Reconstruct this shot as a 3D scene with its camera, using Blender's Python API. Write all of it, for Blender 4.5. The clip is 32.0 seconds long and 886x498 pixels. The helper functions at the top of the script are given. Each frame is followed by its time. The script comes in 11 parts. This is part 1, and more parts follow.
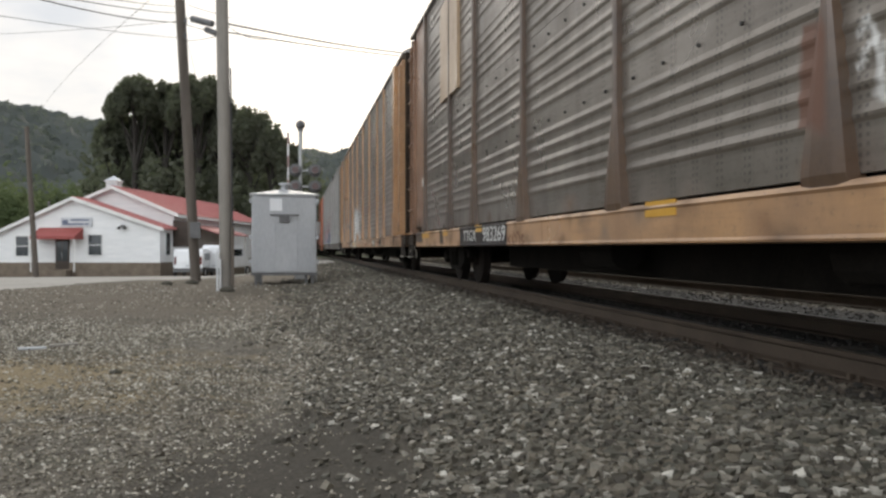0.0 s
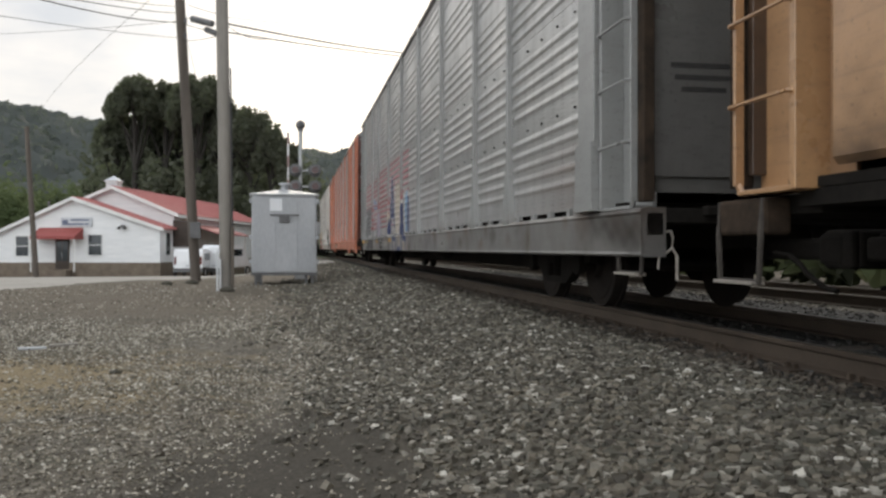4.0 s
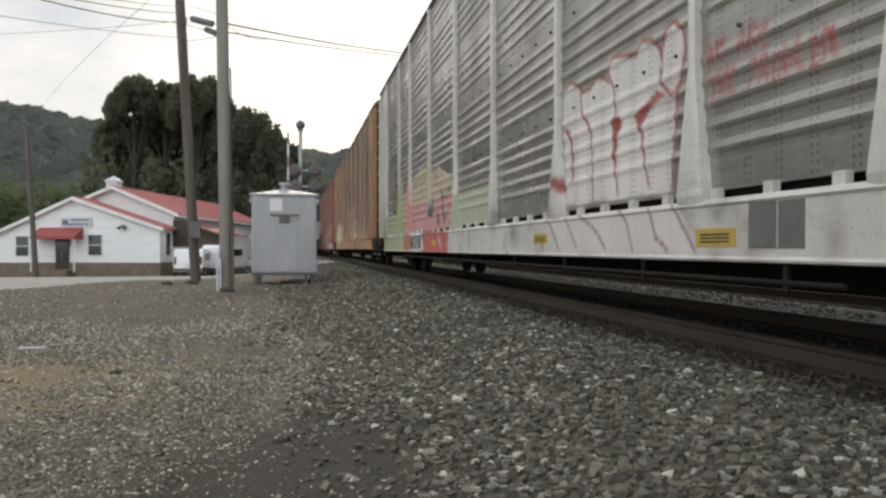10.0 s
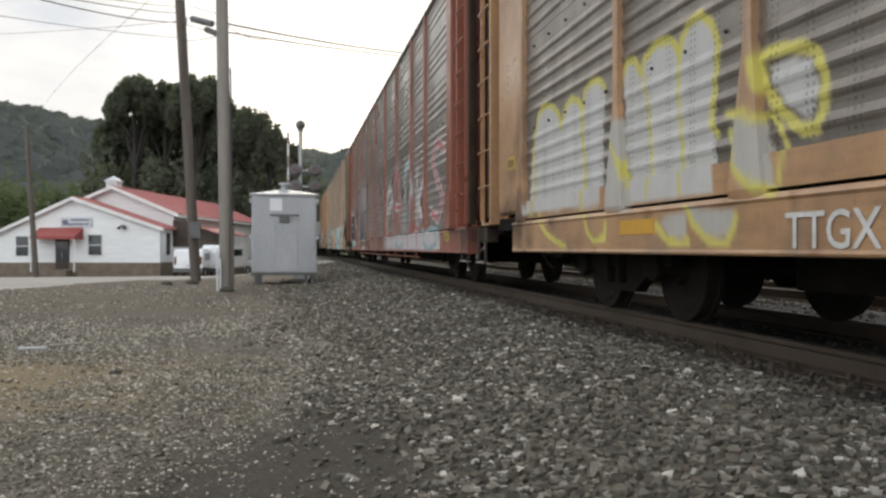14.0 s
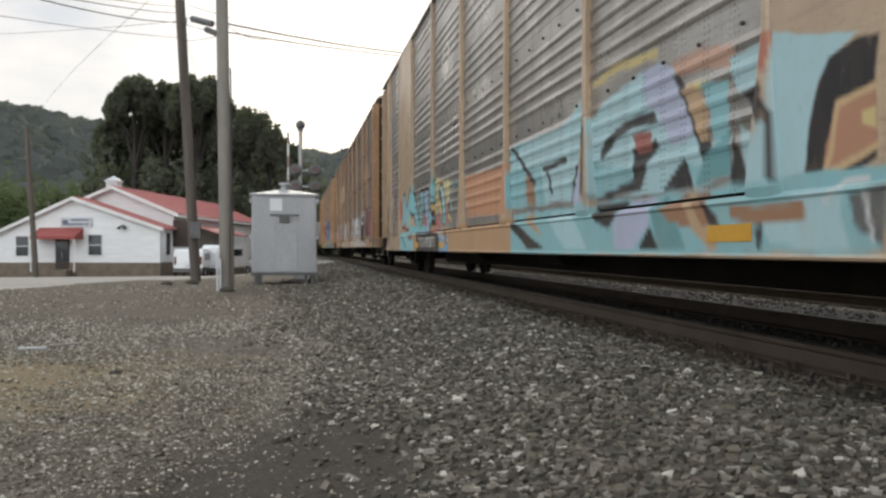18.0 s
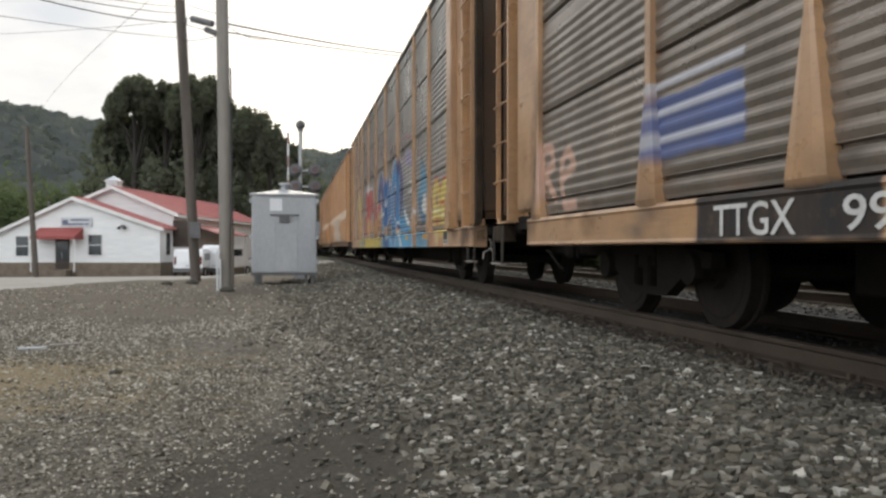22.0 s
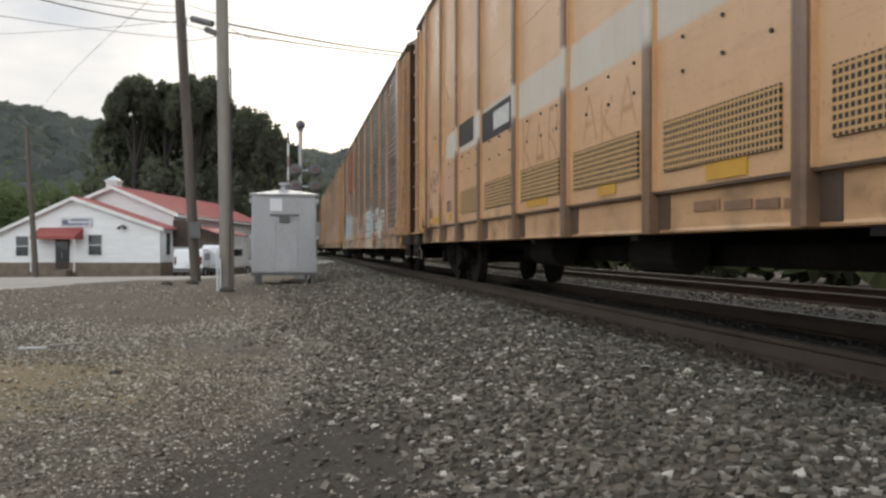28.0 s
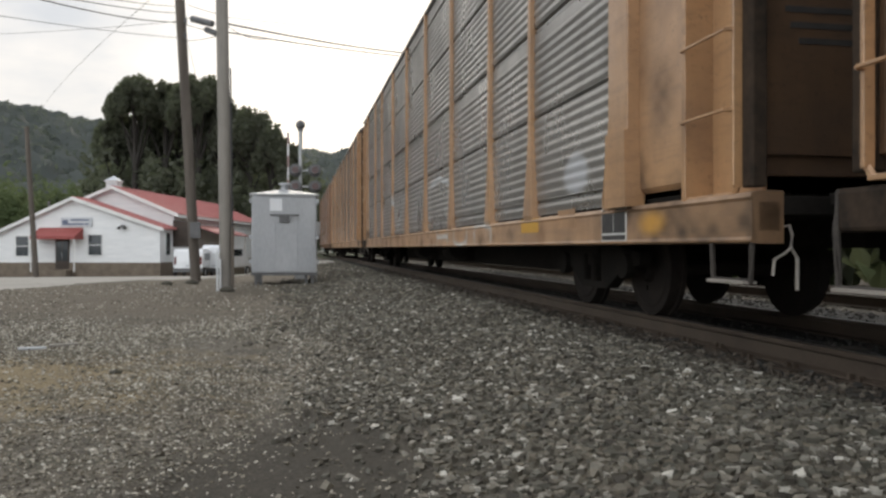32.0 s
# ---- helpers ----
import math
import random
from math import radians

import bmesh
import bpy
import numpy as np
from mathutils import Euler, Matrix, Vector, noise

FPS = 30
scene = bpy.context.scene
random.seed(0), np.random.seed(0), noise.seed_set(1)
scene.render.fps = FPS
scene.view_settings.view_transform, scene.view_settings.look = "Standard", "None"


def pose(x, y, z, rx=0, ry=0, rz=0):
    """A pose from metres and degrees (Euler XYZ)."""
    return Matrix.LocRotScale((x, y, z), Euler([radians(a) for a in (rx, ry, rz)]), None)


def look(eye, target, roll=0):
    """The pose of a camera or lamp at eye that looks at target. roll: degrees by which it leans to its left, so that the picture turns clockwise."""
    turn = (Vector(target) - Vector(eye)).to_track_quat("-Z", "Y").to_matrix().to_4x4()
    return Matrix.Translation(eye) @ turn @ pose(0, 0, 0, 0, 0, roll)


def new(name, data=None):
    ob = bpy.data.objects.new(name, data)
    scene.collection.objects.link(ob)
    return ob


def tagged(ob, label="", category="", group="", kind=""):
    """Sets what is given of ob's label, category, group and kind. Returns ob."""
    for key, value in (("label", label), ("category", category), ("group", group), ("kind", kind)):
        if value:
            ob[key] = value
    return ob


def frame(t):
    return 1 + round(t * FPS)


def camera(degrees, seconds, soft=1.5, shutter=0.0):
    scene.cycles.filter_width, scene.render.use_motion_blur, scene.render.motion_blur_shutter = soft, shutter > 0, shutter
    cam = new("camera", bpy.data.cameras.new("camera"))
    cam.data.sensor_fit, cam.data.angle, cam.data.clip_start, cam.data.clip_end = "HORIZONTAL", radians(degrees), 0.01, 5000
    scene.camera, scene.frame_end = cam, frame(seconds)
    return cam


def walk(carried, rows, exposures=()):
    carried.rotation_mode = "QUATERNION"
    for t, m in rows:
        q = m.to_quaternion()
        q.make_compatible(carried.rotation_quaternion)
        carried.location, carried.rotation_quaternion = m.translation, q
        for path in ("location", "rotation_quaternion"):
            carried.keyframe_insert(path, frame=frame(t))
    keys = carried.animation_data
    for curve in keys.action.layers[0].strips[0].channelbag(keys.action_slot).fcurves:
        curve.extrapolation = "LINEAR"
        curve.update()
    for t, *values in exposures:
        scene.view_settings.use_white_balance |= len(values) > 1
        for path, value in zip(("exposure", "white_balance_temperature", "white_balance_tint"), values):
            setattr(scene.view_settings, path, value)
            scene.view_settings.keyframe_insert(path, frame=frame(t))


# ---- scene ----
# ---------------------------------------------------------------- camera
EYE = (0.0, 0.0, 1.05)
YAW = 10.57                     # degrees by which the view turns right of the track
cam = camera(58.0, 32.0, soft=2.6, shutter=0.025)
AIM = (math.sin(radians(YAW)), math.cos(radians(YAW)), 1.05 - 0.0012)
LIGHT_METER = [(0.0, 0.32), (1.0, 0.32), (2.0, 0.32), (3.0, 0.3), (6.0, 0.24), (7.0, 0.3), (8.0, 0.24), (9.0, 0.24), (10.0, 0.22), (11.0, 0.1), (12.0, 0.12), (13.0, 0.22), (14.0, 0.32), (17.0, 0.26), (18.0, 0.28), (19.0, 0.19), (20.0, 0.2), (21.0, 0.3), (22.0, 0.34), (23.0, 0.35), (24.0, 0.28), (25.0, 0.3), (28.0, 0.22), (29.0, 0.26), (30.0, 0.3), (31.0, 0.26), (32.0, 0.24)]
walk(cam, [(0.0, look(EYE, AIM)), (32.0, look(EYE, AIM))], LIGHT_METER)

# ---------------------------------------------------------------- light
world = bpy.data.worlds.new("overcast_evening")
scene.world = world
world.use_nodes = True
SUN_EL, SUN_ROT = 24.0, 6.0     # sun veiled by cloud ahead, over the valley
scene.view_settings.use_white_balance = True
scene.view_settings.white_balance_temperature = 6800


def build_world():
    nt = world.node_tree
    nt.nodes.clear()
    out = nt.nodes.new("ShaderNodeOutputWorld")
    bg = nt.nodes.new("ShaderNodeBackground")
    sky = nt.nodes.new("ShaderNodeTexSky")
    sky.sky_type = "NISHITA"
    sky.sun_disc = False
    sky.sun_elevation = radians(SUN_EL)
    sky.sun_rotation = radians(SUN_ROT)
    sky.air_density, sky.dust_density, sky.ozone_density = 1.0, 4.0, 1.5
    scale = nt.nodes.new("ShaderNodeMix")
    scale.data_type, scale.blend_type = "RGBA", "MULTIPLY"
    scale.inputs[0].default_value = 1.0
    nt.links.new(sky.outputs[0], scale.inputs[6])
    scale.inputs[7].default_value = (0.085, 0.085, 0.085, 1)
    # a broken layer of bright cloud
    tc = nt.nodes.new("ShaderNodeTexCoord")
    mp = nt.nodes.new("ShaderNodeMapping")
    mp.inputs["Scale"].default_value = (1.6, 1.6, 4.2)
    mp.inputs["Location"].default_value = (0.35, 0.1, 0.42)
    nt.links.new(tc.outputs["Generated"], mp.inputs[0])
    noi = nt.nodes.new("ShaderNodeTexNoise")
    noi.inputs["Scale"].default_value = 2.2
    noi.inputs["Detail"].default_value = 7
    noi.inputs["Roughness"].default_value = 0.55
    nt.links.new(mp.outputs[0], noi.inputs[0])
    ramp = nt.nodes.new("ShaderNodeValToRGB")
    ramp.color_ramp.elements[0].position, ramp.color_ramp.elements[0].color = 0.36, (0.47, 0.54, 0.635, 1)
    ramp.color_ramp.elements[1].position, ramp.color_ramp.elements[1].color = 0.64, (0.80, 0.805, 0.815, 1)
    nt.links.new(noi.outputs[0], ramp.inputs[0])
    mix = nt.nodes.new("ShaderNodeMix")
    mix.data_type = "RGBA"
    mix.inputs[0].default_value = 0.88
    nt.links.new(scale.outputs[2], mix.inputs[6])
    nt.links.new(ramp.outputs[0], mix.inputs[7])
    # an overcast sky is brightest overhead
    sep = nt.nodes.new("ShaderNodeSeparateXYZ")
    nt.links.new(tc.outputs["Generated"], sep.inputs[0])
    up = nt.nodes.new("ShaderNodeMapRange")
    up.inputs[1].default_value, up.inputs[2].default_value = 0.30, 0.95
    up.inputs[3].default_value, up.inputs[4].default_value = 1.0, 1.25
    nt.links.new(sep.outputs[2], up.inputs[0])
    lift = nt.nodes.new("ShaderNodeVectorMath")
    lift.operation = "SCALE"
    nt.links.new(mix.outputs[2], lift.inputs[0])
    # unseen sky left and behind is brightened, added to light the car sides
    back = nt.nodes.new("ShaderNodeVectorMath")
    back.operation = "DOT_PRODUCT"
    nt.links.new(tc.outputs["Generated"], back.inputs[0])
    back.inputs[1].default_value = (-0.72, -0.69, 0.0)
    bank = nt.nodes.new("ShaderNodeMapRange")
    bank.interpolation_type = "SMOOTHSTEP"
    bank.inputs[1].default_value, bank.inputs[2].default_value = -0.05, 0.85
    bank.inputs[3].default_value, bank.inputs[4].default_value = 1.0, 2.3
    nt.links.new(back.outputs["Value"], bank.inputs[0])
    both = nt.nodes.new("ShaderNodeMath")
    both.operation = "MULTIPLY"
    nt.links.new(up.outputs[0], both.inputs[0])
    nt.links.new(bank.outputs[0], both.inputs[1])
    nt.links.new(both.outputs[0], lift.inputs["Scale"])
    # the cloud glows round the veiled sun
    az, el = radians(SUN_ROT + 4), radians(14)
    sd = Vector((math.sin(az) * math.cos(el), math.cos(az) * math.cos(el), math.sin(el)))
    dot = nt.nodes.new("ShaderNodeVectorMath")
    dot.operation = "DOT_PRODUCT"
    nt.links.new(tc.outputs["Generated"], dot.inputs[0])
    dot.inputs[1].default_value = sd
    g = nt.nodes.new("ShaderNodeMapRange")
    g.interpolation_type = "SMOOTHERSTEP"
    g.inputs[1].default_value, g.inputs[2].default_value = 0.90, 1.0
    g.inputs[3].default_value, g.inputs[4].default_value = 0.0, 1.0
    nt.links.new(dot.outputs["Value"], g.inputs[0])
    add = nt.nodes.new("ShaderNodeMix")
    add.data_type, add.blend_type = "RGBA", "ADD"
    nt.links.new(g.outputs[0], add.inputs[0])
    nt.links.new(lift.outputs[0], add.inputs[6])
    add.inputs[7].default_value = (0.24, 0.21, 0.165, 1)
    nt.links.new(add.outputs[2], bg.inputs[0])
    bg.inputs[1].default_value = 1.0
    nt.links.new(bg.outputs[0], out.inputs[0])


build_world()
sun_data = bpy.data.lights.new("sun", "SUN")
sun_data.energy, sun_data.angle, sun_data.color = 0.7, radians(14), (1.0, 0.93, 0.82)
sun = new("sun", sun_data)
_az, _el = radians(SUN_ROT), radians(SUN_EL)
sun.matrix_world = look((100 * math.sin(_az) * math.cos(_el), 100 * math.cos(_az) * math.cos(_el), 100 * math.sin(_el)), (0, 0, 0))

# ---------------------------------------------------------------- small tools
rng = np.random.default_rng(7)


class Nodes:
    """A short way to write a node material."""

    def __init__(self, name):
        self.mat = bpy.data.materials.new(name)
        self.mat.use_nodes = True
        self.nt = self.mat.node_tree
        self.nt.nodes.clear()
        self.out = self.nt.nodes.new("ShaderNodeOutputMaterial")
        self.bsdf = self.nt.nodes.new("ShaderNodeBsdfPrincipled")
        self.nt.links.new(self.bsdf.outputs[0], self.out.inputs[0])
        tc = self.nt.nodes.new("ShaderNodeTexCoord")
        self.obj = tc.outputs["Object"]
        self.info = self.nt.nodes.new("ShaderNodeObjectInfo")

    def link(self, a, b):
        self.nt.links.new(a, b)

    def put(self, socket, value):
        if hasattr(value, "is_linked"):
            self.nt.links.new(value, socket)
        elif isinstance(value, (tuple, list)) and len(value) == 3 and socket.type == "RGBA":
            socket.default_value = (*value, 1)
        else:
            socket.default_value = value

    def coords(self, scale=(1, 1, 1), shift=True):
        mp = self.nt.nodes.new("ShaderNodeMapping")
        mp.inputs["Scale"].default_value = scale
        self.link(self.obj, mp.inputs[0])
        if not shift:
            return mp.outputs[0]
        add = self.nt.nodes.new("ShaderNodeVectorMath")
        add.operation = "ADD"
        sc = self.nt.nodes.new("ShaderNodeMath")
        sc.operation = "MULTIPLY"
        sc.inputs[1].default_value = 37.0
        self.link(self.info.outputs["Random"], sc.inputs[0])
        self.link(mp.outputs[0], add.inputs[0])
        self.link(sc.outputs[0], add.inputs[1])
        return add.outputs[0]

    def noise(self, scale, detail=4, rough=0.55, stretch=(1, 1, 1), shift=True):
        n = self.nt.nodes.new("ShaderNodeTexNoise")
        n.inputs["Scale"].default_value = scale
        n.inputs["Detail"].default_value = detail
        n.inputs["Roughness"].default_value = rough
        self.link(self.coords(stretch, shift), n.inputs["Vector"])
        return n.outputs[0]

    def remap(self, v, a, b, c=0.0, d=1.0):
        m = self.nt.nodes.new("ShaderNodeMapRange")
        for i, x in enumerate((v, a, b, c, d)):
            self.put(m.inputs[i], x)
        return m.outputs[0]

    def math(self, op, a, b=0.0):
        m = self.nt.nodes.new("ShaderNodeMath")
        m.operation = op
        self.put(m.inputs[0], a)
        self.put(m.inputs[1], b)
        return m.outputs[0]

    def mix(self, f, a, b, mode="MIX"):
        m = self.nt.nodes.new("ShaderNodeMix")
        m.data_type, m.blend_type = "RGBA", mode
        self.put(m.inputs[0], f)
        self.put(m.inputs[6], a)
        self.put(m.inputs[7], b)
        return m.outputs[2]

    def island(self):
        g = self.nt.nodes.new("ShaderNodeNewGeometry")
        return g.outputs["Random Per Island"]

    def ramp(self, f, stops):
        r = self.nt.nodes.new("ShaderNodeValToRGB")
        while len(r.color_ramp.elements) < len(stops):
            r.color_ramp.elements.new(0.5)
        for e, (p, c) in zip(r.color_ramp.elements, stops):
            e.position, e.color = p, (*c, 1)
        self.put(r.inputs[0], f)
        return r.outputs[0]

    def bump(self, height, strength=0.3, distance=0.02):
        b = self.nt.nodes.new("ShaderNodeBump")
        b.inputs["Strength"].default_value = strength
        b.inputs["Distance"].default_value = distance
        self.put(b.inputs["Height"], height)
        self.link(b.outputs[0], self.bsdf.inputs["Normal"])

    def done(self, color, rough=0.7, metal=0.0, spec=None):
        self.put(self.bsdf.inputs["Base Color"], color)
        self.put(self.bsdf.inputs["Roughness"], rough)
        self.put(self.bsdf.inputs["Metallic"], metal)
        if spec is not None:
            self.bsdf.inputs["Specular IOR Level"].default_value = spec
        return self.mat


def mottled(name, a, b, rough=0.75, metal=0.0, scale=3.0, fine=40.0, bump=0.2, stretch=(1, 1, 1), spec=None):
    """Two tones mixed by coarse stains and fine grain."""
    n = Nodes(name)
    big = n.noise(scale, 5, 0.6, stretch)
    small = n.noise(fine, 3, 0.6, stretch)
    f = n.math("ADD", n.remap(big, 0.3, 0.7, 0, 0.75), n.remap(small, 0.3, 0.7, -0.1, 0.35))
    n.bump(small, bump, 0.01)
    return n.done(n.mix(f, a, b), rough, metal, spec)


def mesh_from(name, verts, faces, smooth=False):
    me = bpy.data.meshes.new(name)
    me.from_pydata([tuple(v) for v in verts], [], [tuple(f) for f in faces])
    if smooth:
        me.polygons.foreach_set("use_smooth", [True] * len(me.polygons))
    me.update()
    return me


def part(name, data, material, parent=None, label="", at=None):
    """Link a bmesh or a mesh as one object under a thing or a part."""
    if isinstance(data, bmesh.types.BMesh):
        me = bpy.data.meshes.new(name)
        data.to_mesh(me)
        data.free()
        data = me
    if material is not None and not data.materials:
        data.materials.append(material)
    ob = new(name, data)
    if parent is not None:
        ob.parent = parent
    if at is not None:
        ob.matrix_basis = at
    if label:
        ob["label"] = label
    return ob


def box(bm, x0, x1, y0, y1, z0, z1, bevel=0.0):
    r = bmesh.ops.create_cube(bm, size=1.0)
    m = Matrix.Translation(((x0 + x1) / 2, (y0 + y1) / 2, (z0 + z1) / 2)) @ Matrix.Diagonal((x1 - x0, y1 - y0, z1 - z0, 1))
    bmesh.ops.transform(bm, matrix=m, verts=r["verts"])
    if bevel:
        es = list({e for v in r["verts"] for e in v.link_edges})
        bmesh.ops.bevel(bm, geom=es, offset=bevel, segments=2, affect="EDGES", profile=0.5)
    return bm


def boxes(*rows, bevel=0.0):
    bm = bmesh.new()
    for r in rows:
        box(bm, *r, bevel=bevel)
    return bm


def rod(bm, a, b, r0, r1=None, sides=8):
    a, b = Vector(a), Vector(b)
    d = b - a
    q = d.to_track_quat("Z", "Y").to_matrix().to_4x4()
    res = bmesh.ops.create_cone(bm, cap_ends=True, segments=sides, radius1=r0, radius2=r0 if r1 is None else r1, depth=d.length)
    bmesh.ops.transform(bm, matrix=Matrix.Translation((a + b) / 2) @ q, verts=res["verts"])
    return bm


def tube(pts, r, sides=6):
    """One connected bent bar along the given points."""
    bm = bmesh.new()
    pts = [Vector(p) for p in pts]
    rings = []
    for i, p in enumerate(pts):
        d = (pts[min(i + 1, len(pts) - 1)] - pts[max(i - 1, 0)]).normalized()
        q = d.to_track_quat("Z", "Y")
        rings.append([bm.verts.new(p + q @ Vector((r * math.cos(a * 2 * math.pi / sides), r * math.sin(a * 2 * math.pi / sides), 0))) for a in range(sides)])
    for a, b in zip(rings[:-1], rings[1:]):
        for k in range(sides):
            bm.faces.new((a[k], a[(k + 1) % sides], b[(k + 1) % sides], b[k]))
    bm.faces.new(rings[0][::-1])
    bm.faces.new(rings[-1])
    return bm


def rods(pairs, r, sides=6):
    bm = bmesh.new()
    for a, b in pairs:
        rod(bm, a, b, r, None, sides)
    return bm


def poly_prism(bm, pts, axis, a, b):
    """Extrude a 2D outline along an axis from a to b."""
    def P(p, h):
        return {"x": (h, p[0], p[1]), "y": (p[0], h, p[1]), "z": (p[0], p[1], h)}[axis]
    v0 = [bm.verts.new(P(p, a)) for p in pts]
    v1 = [bm.verts.new(P(p, b)) for p in pts]
    n = len(pts)
    bm.faces.new(v0)
    bm.faces.new(v1[::-1])
    for i in range(n):
        bm.faces.new((v0[i], v1[i], v1[(i + 1) % n], v0[(i + 1) % n]))
    bmesh.ops.recalc_face_normals(bm, faces=bm.faces)
    return bm


def empty(name, m):
    ob = new(name)
    ob.empty_display_size = 0.3
    ob.matrix_basis = m
    return ob
# ---------------------------------------------------------------- plan
RAIL_TOP = 0.39                 # top of the rail above the yard
TRACK_X = 4.254                 # centre of the near track
TRACK2_X = TRACK_X + 4.27


def smooth(a, b, x):
    t = np.clip((np.asarray(x, float) - a) / (b - a), 0, 1)
    return t * t * (3 - 2 * t)


def terrain(x, y):
    """Height of the ground: yard, ballast bank, road and the dip before the building."""
    x, y = np.asarray(x, float), np.asarray(y, float)
    bank = 0.205 * smooth(0.2, 2.3, x) * (1 - smooth(11.5, 15.0, x))
    dip = -0.030 * np.clip(y - 27, 0, 40) * (1 - smooth(-4.0, 0.5, x))
    bumps = 0.018 * np.sin(x * 1.7 + 0.6 * y) * np.cos(y * 0.9 - x) + 0.010 * np.sin(3.1 * x - 1.3 * y)
    bumps = bumps * (1 - smooth(0.2, 1.2, x)) * (1 - smooth(40, 60, y))
    rut = -0.03 * np.exp(-((x + 0.28 - 0.02 * y) / 0.3) ** 2) * (1 - smooth(8, 14, y))
    return bank + dip + bumps + rut


# ---------------------------------------------------------------- ground materials
def ground_material():
    n = Nodes("yard_dirt")
    big = n.noise(0.35, 5, 0.6, shift=False)
    mid = n.noise(2.2, 6, 0.65, shift=False)
    fine = n.noise(42.0, 4, 0.7, shift=False)
    grit = n.noise(140.0, 2, 0.6, shift=False)
    cell = n.nt.nodes.new("ShaderNodeTexVoronoi")
    cell.inputs["Scale"].default_value = 34.0
    n.link(n.coords((1, 1, 1), False), cell.inputs["Vector"])
    pebble = n.ramp(cell.outputs["Color"], [(0.18, (0.034, 0.028, 0.020)), (0.5, (0.096, 0.083, 0.063)), (0.78, (0.24, 0.216, 0.174)), (0.95, (0.44, 0.41, 0.35))])
    gravel = n.ramp(fine, [(0.30, (0.042, 0.034, 0.025)), (0.5, (0.114, 0.098, 0.074)), (0.66, (0.225, 0.200, 0.160))])
    soil = n.ramp(mid, [(0.3, (0.072, 0.058, 0.042)), (0.7, (0.165, 0.136, 0.101))])
    base = n.mix(n.remap(big, 0.46, 0.66), n.mix(n.remap(n.noise(1.3, 5, 0.6, shift=False), 0.35, 0.6, 0.25, 0.9), gravel, pebble), soil)
    base = n.mix(n.remap(n.noise(0.8, 4, 0.6, (0.6, 1.4, 1), shift=False), 0.45, 0.65, 0.0, 0.45), base, (0.068, 0.058, 0.042))
    sx = n.nt.nodes.new("ShaderNodeSeparateXYZ")
    n.link(n.obj, sx.inputs[0])
    X, Y = sx.outputs[0], sx.outputs[1]
    # bare sandy patch beside the yard
    dx = n.math("DIVIDE", n.math("ADD", X, 2.95), 2.05)
    dy = n.math("DIVIDE", n.math("SUBTRACT", Y, 6.7), 1.75)
    d = n.math("SQRT", n.math("ADD", n.math("MULTIPLY", dx, dx), n.math("MULTIPLY", dy, dy)))
    d = n.math("ADD", d, n.math("ADD", n.remap(mid, 0.2, 0.8, -0.85, 0.85), n.remap(fine, 0.2, 0.8, -0.3, 0.3)))
    sand = n.ramp(fine, [(0.3, (0.185, 0.140, 0.074)), (0.7, (0.325, 0.255, 0.148))])
    base = n.mix(n.remap(d, 1.40, 0.65, 0, 0.92), base, sand)
    # trodden brown dirt with few stones nearer the lot
    base = n.mix(n.remap(n.math("ADD", Y, n.remap(mid, 0.2, 0.8, -2.0, 2.0)), 10.5, 14.0, 0, 0.7), base, n.ramp(fine, [(0.3, (0.075, 0.059, 0.040)), (0.7, (0.168, 0.135, 0.095))]))
    # moss in the sandy patch and dark weeds over the yard
    moss = n.noise(1.1, 5, 0.65, (0.5, 2.0, 1), shift=False)
    base = n.mix(n.remap(moss, 0.54, 0.66, 0, 0.6), base, n.mix(n.remap(fine, 0.3, 0.7), (0.052, 0.050, 0.030), (0.098, 0.092, 0.060)))
    # damp dark wheel rut at the foot of the bank
    rx = n.math("ABSOLUTE", n.math("SUBTRACT", n.math("ADD", X, 0.9), n.math("MULTIPLY", Y, 0.23)))
    rx = n.math("ADD", rx, n.remap(mid, 0.2, 0.8, -0.25, 0.25))
    rx = n.math("ADD", rx, n.remap(Y, 3.3, 6.5, -0.42, 0.32))
    wet = n.math("MULTIPLY", n.remap(rx, 0.60, 0.22, 0, 0.9), n.math("MULTIPLY", n.remap(Y, 7.4, 5.6, 0.0, 1.0), n.remap(Y, 0.6, 2.6, 0.0, 1.0)))
    base = n.mix(wet, base, n.mix(n.remap(fine, 0.35, 0.65), (0.022, 0.018, 0.012), (0.060, 0.051, 0.037)))
    foul = n.math("ABSOLUTE", n.math("SUBTRACT", X, TRACK_X))
    base = n.mix(n.remap(n.math("ADD", foul, n.remap(mid, 0.2, 0.8, -0.2, 0.2)), 1.75, 1.4, 0, 0.8), base, (0.052, 0.040, 0.029))
    # bed between the rails: oil, and the train's shade put into the colour
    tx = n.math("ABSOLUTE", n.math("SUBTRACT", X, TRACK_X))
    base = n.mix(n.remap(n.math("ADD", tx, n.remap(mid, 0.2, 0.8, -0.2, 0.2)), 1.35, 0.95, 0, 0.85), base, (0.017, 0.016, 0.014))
    # bed between the two tracks: soot, with under-train shade painted in
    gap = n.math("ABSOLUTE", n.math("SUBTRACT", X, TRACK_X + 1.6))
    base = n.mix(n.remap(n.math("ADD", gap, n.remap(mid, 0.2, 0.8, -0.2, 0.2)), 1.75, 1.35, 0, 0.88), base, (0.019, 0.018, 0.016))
    n.bump(n.math("ADD", fine, n.math("MULTIPLY", grit, 0.4)), 0.9, 0.03)
    # grass far away from the yard
    far = n.remap(Y, 60.0, 90.0)
    base = n.mix(far, base, (0.047, 0.066, 0.023))
    return n.done(base, 0.92)


M_GROUND = ground_material()


